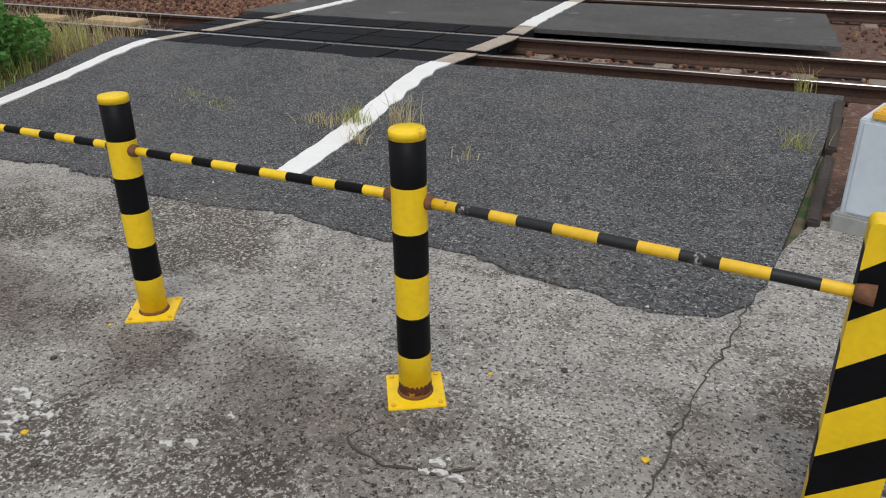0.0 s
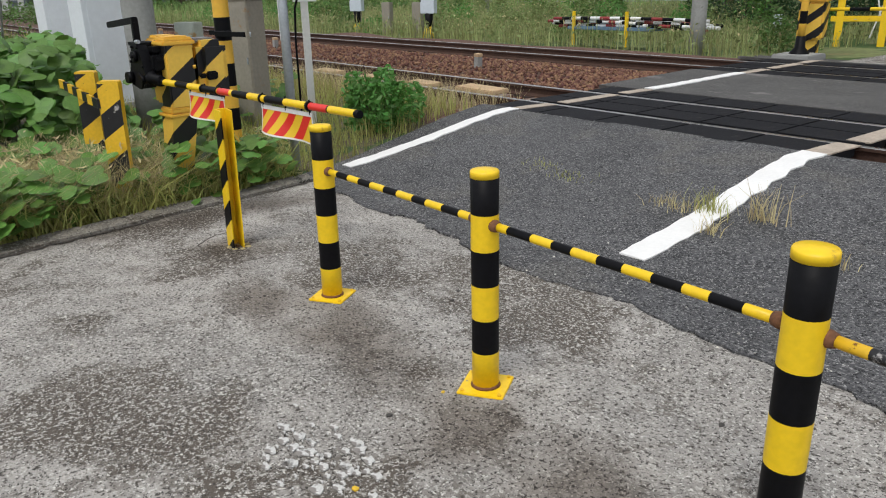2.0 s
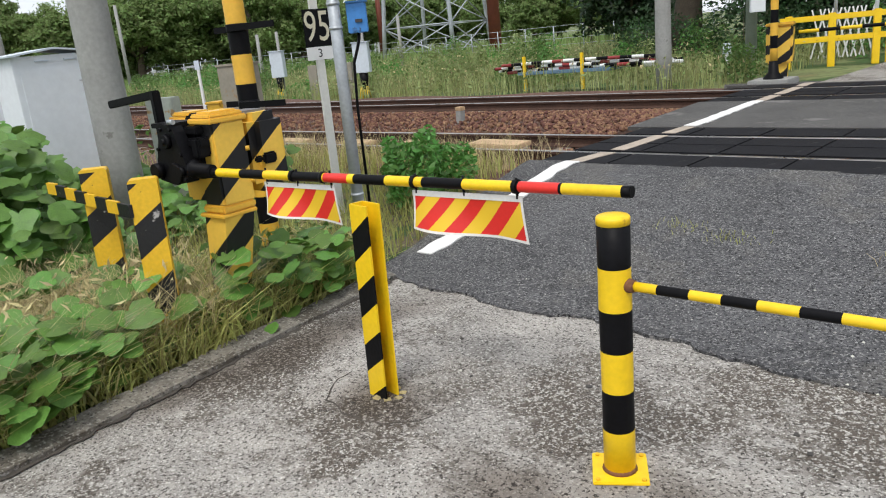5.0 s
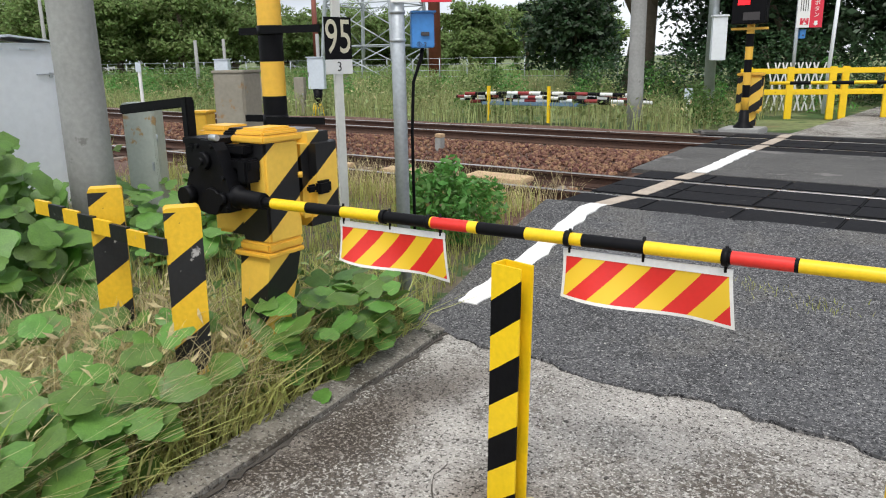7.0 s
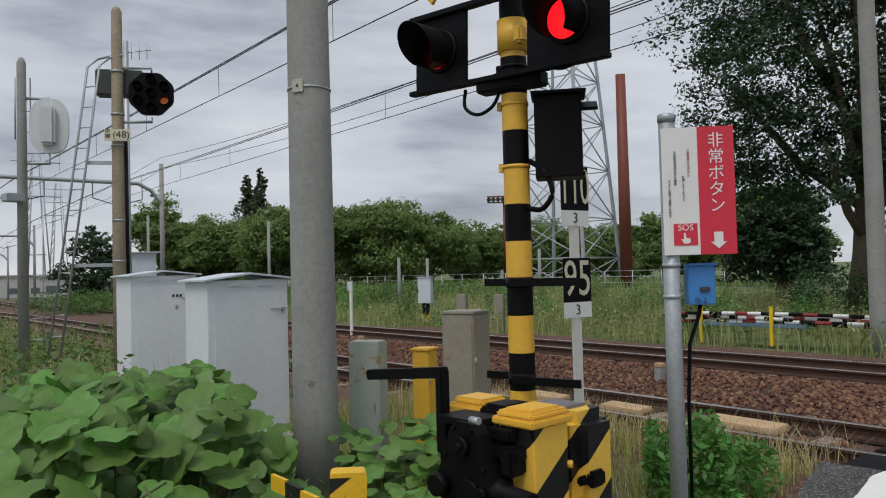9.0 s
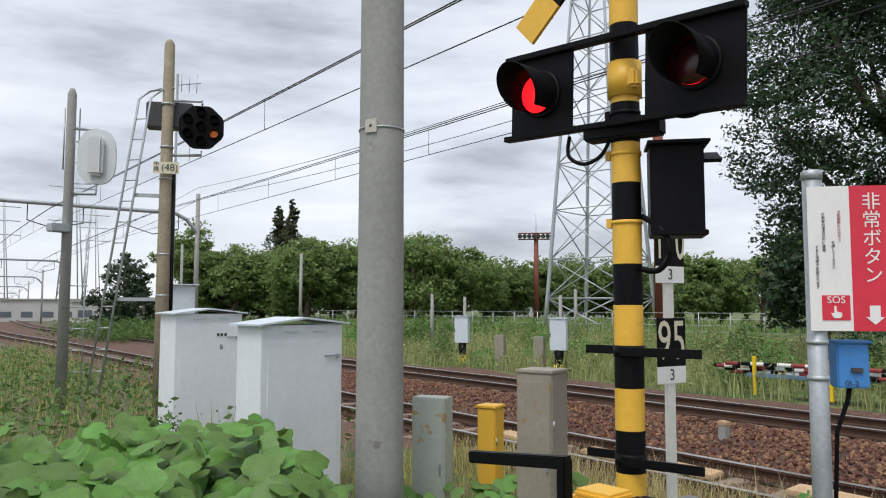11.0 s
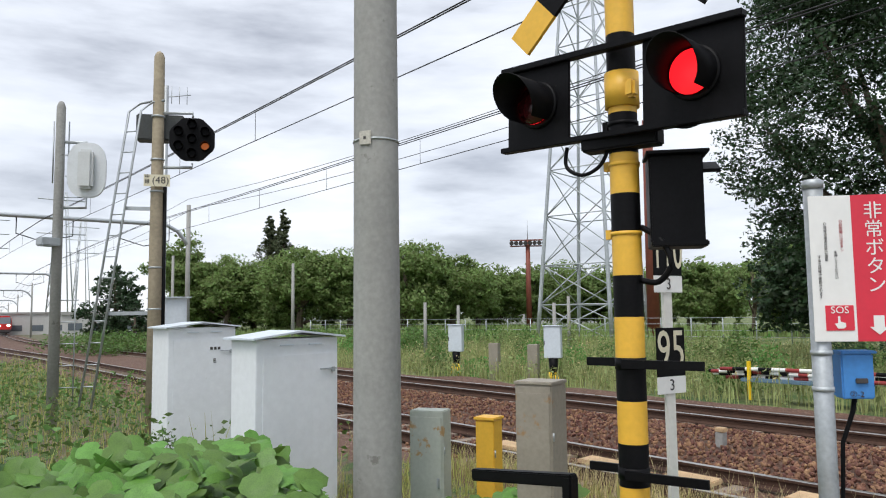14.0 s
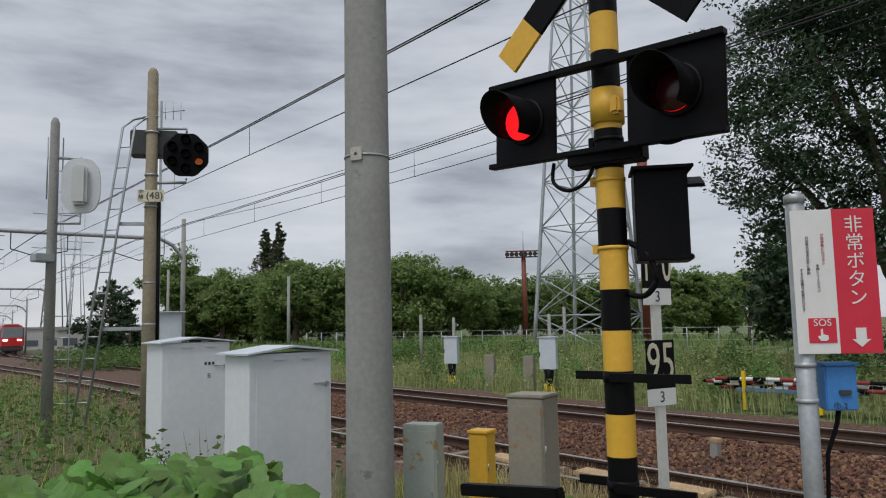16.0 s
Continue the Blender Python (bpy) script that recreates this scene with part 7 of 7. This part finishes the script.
def vines():
    rnd = np.random.default_rng(11)
    meshes = [kudzu_leaf_mesh(k) for k in range(4)]
    t = thing("vine_thicket", pose(-8, 0, 0), "thicket of broad green vine leaves over the verge", "vines")
    near, rest = [], []

    def put(x, y, z, s, tiltmax=42):
        tilt, az, spin = radians(rnd.uniform(4, tiltmax)), rnd.uniform(0, 6.28), rnd.uniform(0, 6.28)
        face = math.atan2(-0.6 - y, -5.0 - x)
        m = Matrix.Translation((x, y, z)) @ Matrix.Rotation(face + rnd.normal() * 0.9, 4, "Z") @ Matrix.Rotation(tilt, 4, "Y") @ Matrix.Rotation(spin, 4, "Z") @ Matrix.Scale(s, 4)
        (near if len(near) < 300 and rnd.random() < 0.3 and -10.5 < x and z > 0.35 else rest).append((m, int(rnd.integers(4))))

    for x, y in scatter(rnd, 4300, -12.6, -6.3, -3.4, 2.2, lambda a, b: mound(a, b) > 0.2 and a < kerb_x(b) - 0.5):
        h = mound(x, y)
        z = tz(x, y) + h * (1 - 0.55 * rnd.random() ** 1.6) + rnd.normal() * 0.06
        if -7.65 < x < -6.85 and 1.0 < y < 1.95:
            continue
        put(x, y, z, 0.11 + 0.15 * rnd.random() ** 1.2, 62)
    # sprawl along the kerb and round the guard posts
    for cx, cy, r, n, hh in ((-6.35, -0.05, 0.45, 100, 0.42), (-6.75, 1.75, 0.42, 90, 0.42), (-6.95, 2.2, 0.35, 50, 0.4), (-7.05, 0.75, 0.55, 64, 0.45), (-6.1, -0.85, 0.4, 45, 0.4), (-6.6, 0.45, 0.35, 60, 0.4), (-9.9, 2.5, 0.6, 90, 0.6), (-9.3, 2.2, 0.5, 60, 0.4), (-10.6, 2.2, 0.5, 70, 0.6), (-10.2, 3.4, 0.35, 30, 0.5), (-10.25, 2.85, 0.3, 46, 0.6), (-13.4, 0.9, 0.4, 20, 0.8)):
        for _ in range(n):
            a, q = rnd.uniform(0, 6.28), r * math.sqrt(rnd.random())
            x, y = cx + q * math.cos(a), cy + q * math.sin(a)
            if x > kerb_x(y) + 0.12:
                continue
            put(x, y, tz(x, y) + 0.06 + rnd.random() * hh, rnd.uniform(0.09, 0.2))
    for m, k in near:
        ob = new("leaf", meshes[k])
        ob.parent = t
        ob.matrix_basis = t.matrix_world.inverted() @ m
    vs, fs = [], []
    inv = t.matrix_world.inverted()
    base = [(np.array([v.co[:] for v in me.vertices]), np.array([p.vertices[:] for p in me.polygons])) for me in meshes]
    off = 0
    for m, k in rest:
        mm = np.array(inv @ m)
        v, f = base[k]
        vs.append(v @ mm[:3, :3].T + mm[:3, 3])
        fs.append(f + off)
        off += len(v)
    me = quads("leaves", np.concatenate(vs), np.concatenate(fs), KUDZU)
    me.polygons.foreach_set("use_smooth", np.ones(len(me.polygons), dtype=bool))
    ob = new("leaves", me)
    ob.parent = t
    ob["kind"] = "stuff"
    # dark stems under the leaves
    for k in range(26):
        bm = bmesh.new()
        x, y = rnd.uniform(-10.5, -6.9), rnd.uniform(-2.5, 0.6)
        p = [Vector((x, y, tz(x, y)))]
        for s in range(5):
            p.append(p[-1] + Vector((rnd.normal() * 0.12, rnd.normal() * 0.12, max(0.05, mound(x, y)) / 5.5)))
        tube(bm, [(q, 0.007) for q in p], 5)
        part("stem", bm, [mat("vine_stem", (0.09, 0.12, 0.04), 0.7, 0, 0.2, 8, 0.1)], t, "", inv.copy())


def grasses():
    rnd = np.random.default_rng(3)

    def verge(x, y):
        v = across(x, y)
        return x < kerb_x(y) + 0.02 and v < -0.5 and not (-7.6 < x < -6.95 and 1.1 < y < 1.8)

    # verge by the kerb: dense green and dry grass
    pts = scatter(rnd, 8500, -7.9, -5.4, -2.6, 2.5, lambda a, b: verge(a, b) and kerb_x(b) - a < 0.25 + 1.5 * rnd.random())
    P = [(x, y, tz(x, y)) for x, y in pts]
    v, f = blades(P, rnd.uniform(0.14, 0.44, len(P)), rnd.uniform(0.003, 0.008, len(P)), rnd, 1.5)
    stuff("verge_grass", v, f, GRASS, "long green grass along the kerb", "grass")
    pts = scatter(rnd, 10500, -7.9, -5.6, -2.4, 1.4, lambda a, b: verge(a, b) and 0.15 < kerb_x(b) - a < 1.55)
    P = [(x, y, tz(x, y)) for x, y in pts]
    hs = rnd.uniform(0.26, 0.6, len(P))
    v, f = blades(P, hs, rnd.uniform(0.0018, 0.004, len(P)), rnd, 1.5)
    stuff("dry_grass", v, f, DRYG, "dry straw-coloured grass by the kerb", "grass")
    sp = np.array(P)[:1100] + np.stack([rnd.normal(size=1100) * 0.08, rnd.normal(size=1100) * 0.08, hs[:1100] * 0.97], 1)
    v, f = leaf_cloud(sp, rnd.uniform(0.05, 0.10, 1100), 0.22, rnd, 0.9)
    stuff("seed_heads", v, f, DRYG, "pale seed heads on the grass", "grass")
    # broad bright blades near the kerb
    pts = scatter(rnd, 160, -6.6, -5.7, -1.1, -0.2, lambda a, b: verge(a, b))
    P = [(x, y, tz(x, y)) for x, y in pts]
    v, f = blades(P, rnd.uniform(0.4, 0.75, len(P)), rnd.uniform(0.008, 0.016, len(P)), rnd, 0.8)
    stuff("broad_grass", v, f, leafy("bright_blade", (0.30, 0.42, 0.08), 0.5, 0.25), "broad bright yellow-green grass blades", "grass")
    # between gate, pole and track
    pts = scatter(rnd, 9000, -13.5, -6.8, 1.2, 6.0, lambda a, b: across(a, b) < -0.75 and a < kerb_x(b) - 0.05)
    P = [(x, y, tz(x, y)) for x, y in pts]
    v, f = blades(P, rnd.uniform(0.08, 0.34, len(P)), rnd.uniform(0.003, 0.006, len(P)), rnd, 0.5)
    stuff("trackside_grass", v, f, GRASS, "grass between the gate and the near track", "grass")
    pts = scatter(rnd, 1800, -13.0, -7.4, 2.4, 6.4, lambda a, b: -1.3 < across(a, b) < 0.1 and a < -8.1)
    P = [(x, y, tz(x, y)) for x, y in pts]
    v, f = blades(P, rnd.uniform(0.15, 0.5, len(P)), rnd.uniform(0.0018, 0.0035, len(P)), rnd, 0.7)
    stuff("dry_grass", v, f, DRYG, "thin dry grass stalks beside the rail", "grass")
    # rank weeds left along the line
    pts = scatter(rnd, 15000, -40, -11.5, -9, 4.0, lambda a, b: across(a, b) < -1.6 and not (b > mound(a, b) * 0 + 1.0 and a > -13.5) and not (-15.1 < a < -12.3 and 0.8 < b < 2.8))
    P = [(x, y, tz(x, y) + rnd.random() ** 0.7 * (0.75 + 0.35 * noise.noise(Vector((x * 0.6, y * 0.6, 1)))) * (1 if x > -24 else 0.6)) for x, y in pts]
    v, f = leaf_cloud(P, rnd.uniform(0.06, 0.17, len(P)), 0.5, rnd, 0.6)
    stuff("weeds", v, f, WEED, "rank green weeds along the line", "weeds")
    v, f = blades([(x, y, tz(x, y)) for x, y in pts[:6000]], rnd.uniform(0.3, 0.95, 6000), rnd.uniform(0.004, 0.008, 6000), rnd, 0.35)
    stuff("weed_stalks", v, f, GRASS, "tall weed stalks along the line", "weeds")
    # tall meadow beyond the far track
    pts = scatter(rnd, 26000, -48, -9.5, 8.5, 36, lambda a, b: across(a, b) > 7.5 and not (a > -10.2 - 0.06 * b and b > 12.5) and not (-16.8 < a < -12.6 and 12.6 < b < 16.2 and rnd.random() < 0.6) and rnd.random() < 1.15 - across(a, b) / 34)
    P = [(x, y, tz(x, y)) for x, y in pts]
    hh = np.array([0.55 + 0.4 * noise.noise(Vector((x * 0.25, y * 0.25, 2))) for x, y in pts]) * rnd.uniform(0.5, 1.35, len(P))
    v, f = blades(P, hh, rnd.uniform(0.006, 0.014, len(P)), rnd, 0.35)
    stuff("meadow_grass", v, f, leafy("meadow_blade", (0.36, 0.38, 0.16), 0.7, 0.4), "tall pale green meadow grass", "grass")
    q = np.array(P)[:14000] + np.stack([np.zeros(14000), np.zeros(14000), hh[:14000] * rnd.uniform(0.2, 0.9, 14000)], 1)
    v, f = leaf_cloud(q, rnd.uniform(0.07, 0.2, 14000), 0.45, rnd, 0.7)
    stuff("meadow_weeds", v, f, PALEW, "leafy weeds in the meadow", "weeds")
    q = q[:2500] + np.array([0, 0, 0.3])
    v, f = leaf_cloud(q, rnd.uniform(0.05, 0.12, 2500), 0.4, rnd, 0.9)
    stuff("meadow_seed_heads", v, f, DRYG, "pale seed heads in the meadow", "grass")
    # leafy clumps of tall weeds that break up the meadow
    clumps = ([], [], [])
    for k in range(80):
        x, y = scatter(rnd, 1, -46, -10.5, 9.5, 24, lambda a, b: across(a, b) > 8.2 and not (-17.2 < a < -12.2 and 12.0 < b < 16.6))[0]
        w, h, n = rnd.uniform(0.3, 1.0), rnd.uniform(0.6, 1.7), 420
        q = rnd.normal(size=(n, 2)) * 0.45 * w
        zz = rnd.random(n) ** 0.8 * h * np.exp(-(q ** 2).sum(1) / (w * w))
        P = np.stack([x + q[:, 0], y + q[:, 1], tz(x, y) + zz + 0.05], 1)
        clumps[k % 3].append(P)
    for P, m, lb in zip(clumps, (WEED, PALEW, BUSHL), ("mid-green leafy weed clumps in the meadow", "pale leafy weed clumps in the meadow", "bright green weed clumps in the meadow")):
        P = np.concatenate(P)
        v, f = leaf_cloud(P, rnd.uniform(0.06, 0.17, len(P)), 0.35, rnd, 0.8)
        stuff("weed_clumps", v, f, m, lb, "weeds")
    # small broad leaves and straw among the verge grass
    for m, n, s0, s1, asp, lb in ((WEED, 3600, 0.04, 0.11, 0.5, "small green weeds among the verge grass"), (DRYG, 2600, 0.06, 0.16, 0.09, "fallen straw and dry stalks on the verge"), (PALEW, 2600, 0.05, 0.13, 0.22, "pale narrow leaves among the verge grass")):
        pts = scatter(rnd, n, -7.9, -5.4, -2.6, 2.6, lambda a, b: verge(a, b) and 0.08 < kerb_x(b) - a < 0.3 + 1.3 * rnd.random())
        P = [(x, y, tz(x, y) + 0.03 + rnd.random() ** 1.3 * 0.36 * min(1, 0.25 + (kerb_x(y) - x) * 1.6)) for x, y in pts]
        v, f = leaf_cloud(P, rnd.uniform(s0, s1, n), asp, rnd, 0.6)
        stuff("verge_weeds", v, f, m, lb, "weeds")
    # far meadow
    pts = scatter(rnd, 12000, -100, -40, 6, 60, lambda a, b: across(a, b) - bend((a + 7.5) / COS)[0] > 7.6)
    P = [(x, y, tz(x, y)) for x, y in pts]
    v, f = blades(P, rnd.uniform(0.5, 1.1, len(P)), rnd.uniform(0.03, 0.07, len(P)), rnd, 0.4)
    stuff("far_meadow_grass", v, f, leafy("far_meadow_blade", (0.24, 0.33, 0.11), 0.7, 0.4), "grass in the distant meadow", "grass")
    # tufts in the road
    for cx, cy, r, n, h, dry in ((-3.7, 4.35, 0.16, 90, 0.17, 0), (-3.95, 4.25, 0.2, 70, 0.12, 1), (-3.35, 4.45, 0.12, 60, 0.24, 1), (-3.45, 4.05, 0.1, 40, 0.16, 1), (-5.5, 4.3, 0.22, 60, 0.05, 0), (-5.1, 4.25, 0.25, 60, 0.05, 0), (-0.95, 6.5, 0.08, 40, 0.2, 0), (-2.55, 4.1, 0.1, 16, 0.12, 1), (-0.72, 5.2, 0.15, 40, 0.15, 0)):
        P = [(cx + rnd.normal() * r * 0.5, cy + rnd.normal() * r * 0.25, 0) for _ in range(n)]
        P = [(x, y, gz(x, y)) for x, y, _ in P]
        v, f = blades(P, rnd.uniform(0.4, 1.2, n) * h, rnd.uniform(0.002, 0.004, n), rnd, 0.8)
        tagged(new("grass_tuft", quads("grass_tuft", v, f, DRYG if dry else GRASS)), "small tuft of grass growing through the asphalt", "grass tuft", "grass tufts in the road", "stuff")


def bush(x, y, r, h, n, label, m=None, leaf=0.07, z=None):
    rnd = np.random.default_rng(int(abs(x * 100 + y * 10)))
    t = thing("bush", pose(x, y, tz(x, y) if z is None else z), label, "bush")
    d = rnd.normal(size=(n, 3))
    d /= np.linalg.norm(d, axis=1)[:, None]
    rad = (0.45 + 0.6 * rnd.random(n) ** 0.5)[:, None] * (1 + 0.22 * np.sin(d[:, :1] * 5 + d[:, 1:2] * 7))
    P = d * rad * np.array([r, r, h * 0.5]) + np.array([0, 0, h * 0.48])
    P = P[P[:, 2] > 0.02]
    v, f = leaf_cloud(P, rnd.uniform(0.6, 1.3, len(P)) * leaf, 0.42, rnd, 0.6)
    part("leaves", quads("leaves", v, f, m or BUSHL), None, t)
    for k in range(6):
        bm = bmesh.new()
        a = 6.28 * k / 6
        tube(bm, [((0, 0, 0), 0.012), ((0.3 * r * math.cos(a), 0.3 * r * math.sin(a), h * 0.4), 0.008), ((0.55 * r * math.cos(a), 0.55 * r * math.sin(a), h * 0.75), 0.004)], 6)
        part("stem", bm, [BARK], t)


def tree(x, y, h, r, n, label, m, leaf, trunk_h=0.25, seed=0, squash=1.0, conic=False, z=None, clumps=11, low=0.0, sub_n=28):
    """A tapered trunk with limbs and a crown of leaf clumps with an uneven outline."""
    rnd = np.random.default_rng(seed + 77)
    t = thing("tree", pose(x, y, tz(x, y) - 0.1 if z is None else z), label, "tree", "trees")
    bm = bmesh.new()
    tr = max(0.1, r * 0.07)
    tube(bm, [((0, 0, 0), tr * 1.4), ((0.03 * r, 0, h * 0.15), tr), ((0.05 * r, 0.04 * r, h * 0.45), tr * 0.7), ((0, 0, h * 0.8), tr * 0.25)], 10)
    part("trunk", bm, [BARK], t)
    cen = []
    z0 = h * trunk_h
    if conic:
        for i in range(clumps):
            f = i / clumps
            rr = r * (1 - f) ** 0.9 + 0.1
            a = rnd.uniform(0, 6.28)
            cen.append((np.array([0.35 * rr * math.cos(a), 0.35 * rr * math.sin(a), z0 + (h - z0) * f]), rr * 0.8, (h - z0) / clumps * 1.3))
    else:
        for i in range(clumps):
            a, f = rnd.uniform(0, 6.28), rnd.random()
            prof = math.sin(math.pi * (0.12 + 0.76 * f)) ** 0.7
            q = r * 0.72 * prof * math.sqrt(rnd.uniform(0.15, 1))
            cr = r * rnd.uniform(0.3, 0.5)
            cen.append((np.array([q * math.cos(a), q * math.sin(a), z0 + cr * 0.5 + (h - z0 - cr * 1.1) * f]), cr, cr * 0.75 * squash))
    for c, _, _ in cen[: (0 if conic else 8)]:
        bm = bmesh.new()
        s = Vector((0.03 * r, 0.02 * r, max(h * 0.12, c[2] * 0.45)))
        e = Vector(c)
        mid = s.lerp(e, 0.5) + Vector((0, 0, -0.04 * h))
        tube(bm, [(s, tr * 0.5), (mid, tr * 0.33), (e, tr * 0.12)], 7)
        part("limb", bm, [BARK], t)
    per = n // len(cen)
    allp, nrm = [], []
    for c, cr, ch in cen:
        ns = max(6, per // sub_n)
        d = rnd.normal(size=(ns, 3))
        d /= np.linalg.norm(d, axis=1)[:, None]
        rad = (rnd.random(ns) ** 0.3)[:, None]
        sub = c + d * rad * np.array([cr, cr, ch]) * (1 + 0.25 * np.sin(d[:, :1] * 6 + c[0]))
        pick = rnd.integers(ns, size=per)
        e = rnd.normal(size=(per, 3))
        e /= np.linalg.norm(e, axis=1)[:, None]
        sr = min(0.34 * cr, (4.0 if sub_n < 40 else 4.8) * leaf) * rnd.uniform(0.6, 1.3, ns)
        allp.append(sub[pick] + e * (rnd.random(per) ** 0.45)[:, None] * sr[pick][:, None] * np.array([1.25, 1.25, 0.7]))
        nrm.append(e * 0.8 + d[pick] * 0.6 + np.array([0, 0, 0.7]))
    P, Nn = np.concatenate(allp), np.concatenate(nrm)
    keep = P[:, 2] > low
    P, Nn = P[keep], Nn[keep]
    v, f = leaf_cloud(P, rnd.uniform(0.6, 1.4, len(P)) * leaf, 0.55, rnd, 0.7, normals=Nn)
    part("crown", quads("crown", v, f, m), None, t)
    return t


def trees():
    rnd = random.Random(9)
    C = Vector((-4.92, -0.57, 0))

    def place(px, d):
        """Where a bearing of the last view, at d metres, lies."""
        a = radians(30.45) + math.atan((px - 784) / 1335)
        return C.x - d * math.cos(a), C.y + d * math.sin(a)

    # the wood behind the meadow
    for px, d, h, r in ((312, 92, 10.2, 4.6), (350, 98, 7.4, 4.5), (392, 90, 8.4, 5.2), (440, 94, 8.2, 5.0), (478, 88, 8.0, 5), (520, 84, 8.6, 5.4), (566, 88, 8.4, 5.2), (610, 84, 8.6, 5), (655, 86, 8.8, 5.4), (705, 82, 9.0, 5.6), (748, 86, 8.0, 5), (790, 84, 7.8, 4.8), (835, 92, 6.4, 4.4), (872, 96, 6.6, 4.5), (925, 100, 7.0, 5), (985, 104, 8.4, 6), (1050, 104, 7.6, 6), (1115, 96, 6.6, 5), (1205, 80, 6.4, 4.0), (1250, 84, 5.6, 4.4), (1375, 70, 7.2, 4.2), (1425, 64, 6.6, 4.0)):
        x, y = place(px, d)
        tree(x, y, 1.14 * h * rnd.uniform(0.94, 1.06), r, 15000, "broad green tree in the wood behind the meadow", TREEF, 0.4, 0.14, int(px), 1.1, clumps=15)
    for px, d, h in ((468, 101, 15.4), (492, 100, 15.9)):
        x, y = place(px, d)
        tree(x, y, h, 3.9, 15000, "slender conical tree above the wood", leafy("conifer_leaf", (0.09, 0.11, 0.055), 0.8, 0.4), 0.28, 0.1, int(px), conic=True, clumps=22)
    x, y = place(192, 62)
    tree(x, y, 6.6, 2.6, 6500, "ivy-covered round tree beside the line", DARKL, 0.26, 0.02, 5, 1.5, clumps=14, z=-0.4)
    x, y = place(228, 66)
    tree(x, y, 4.4, 2.2, 3500, "dark shrub-like tree beside the line", DARKL, 0.26, 0.02, 6, 1.2, clumps=8, z=-0.4)
    x, y = place(1318, 66)
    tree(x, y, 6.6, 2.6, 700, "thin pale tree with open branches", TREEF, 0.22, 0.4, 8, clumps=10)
    for px, d, w in ((160, 48, 3.0), (215, 46, 2.6), (372, 60, 1.6), (660, 40, 2.2), (745, 42, 1.6), (850, 46, 2.4), (560, 52, 2.5)):
        x, y = place(px, d)
        bush(x, y, w, 1.3, 1500, "low leafy bush in the meadow", WEED, 0.2)
    # the dark trees by the far side of the road
    for (x, y, h, r, n, lo, th, lf, lb) in ((-18.0, 23.6, 14.6, 6.2, 64000, 3.7, 0.24, 0.155, "tall dark evergreen tree with a ragged crown"), (-14.2, 28.0, 14, 5.6, 36000, 0.2, 0.02, 0.24, "dark ivy-covered tree by the path"), (-16.6, 30.5, 14, 6.2, 38000, 0.2, 0.06, 0.25, "dark tree behind the meadow"), (-9.2, 30.5, 12, 5.5, 32000, 0.2, 0.02, 0.27, "dark ivy-covered tree by the path"), (-3.5, 33, 12, 6, 12000, 0.2, 0.02, 0.3, "dark tree beside the path"), (-29.5, 36, 6.2, 3.6, 9000, 1.0, 0.1, 0.32, "dark tree behind the meadow"), (3, 30, 12, 6, 9000, 0.2, 0.02, 0.32, "dark tree beside the path")):
        tree(x, y, h, r, n, lb, DARKL, lf, th, int(h * 10 + r), 1.15, clumps=26, low=lo, sub_n=110 if n > 60000 else 34)
    for (x, y, r, h) in ((-15.2, 22.5, 1.5, 2.0), (-12.8, 23.6, 1.6, 2.4), (-10.2, 25.0, 1.6, 2.2), (-17.6, 21.5, 1.6, 1.6), (-7.6, 25.5, 1.6, 2.0)):
        bush(x, y, r, h, 2600, "dense dark hedge bush with a few blue flowers", leafy("hedge_leaf", (0.04, 0.09, 0.03), 0.55, 0.4), 0.13)
    # bushes near the gate
    bush(-8.17, 4.02, 0.44, 0.66, 2600, "bright green bush beside the sign pole", None, 0.085)
    bush(-14.0, 0.9, 0.35, 1.0, 500, "slim weed growing against the relay hut", WEED, 0.09)


vines()
grasses()
trees()


# ---- what moves ----
def motions():
    # the train comes down the far track at about 31 m/s
    rows = []
    for t in (0, 2, 4, 6, 8, 10, 11, 12, 13, 14, 15, 16):
        u = -108 - 31.0 * (16 - t)
        x, y, dz = track_place(u, 5.516)
        x2, y2, _ = track_place(u - 12, 5.516)
        rows.append((t, pose(x, y, RAILZ + dz, 0, 0, math.degrees(math.atan2(y - y2, x - x2)))))
    walk(TRAIN, rows)
    # the two lamps show their lit side in turn, 0.6 s each
    for sx, (lamp, lx) in LAMPS.items():
        def face(lit):
            return 0.0 if lit else 180.0
        rows = []
        t0 = 8.95 - 1.2 * 8
        k = 0
        start = (lambda i: i % 2 == 0) if sx > 0 else (lambda i: i % 2 == 1)
        rows.append((0.0, pose(lx, -0.045, 0, 0, 0, face(start(0)))))
        for k in range(1, 28):
            tc = t0 + 0.6 * k
            if tc <= 0.1 or tc >= 15.95:
                continue
            a = face(start(k - 1))
            b = face(start(k))
            for f in (0, 1, 2, 3):
                rows.append((tc - 0.05 + f / 30, pose(lx, -0.045, 0, 0, 0, a + (b - a) * f / 3)))
        if not any(True for r in rows if r[0] < 0):
            rows[0] = (0.0, pose(lx, -0.045, 0, 0, 0, [math.degrees(rows[1][1].to_euler().z)][0]))
        rows.append((16.0, rows[-1][1]))
        walk(lamp, rows)


motions()
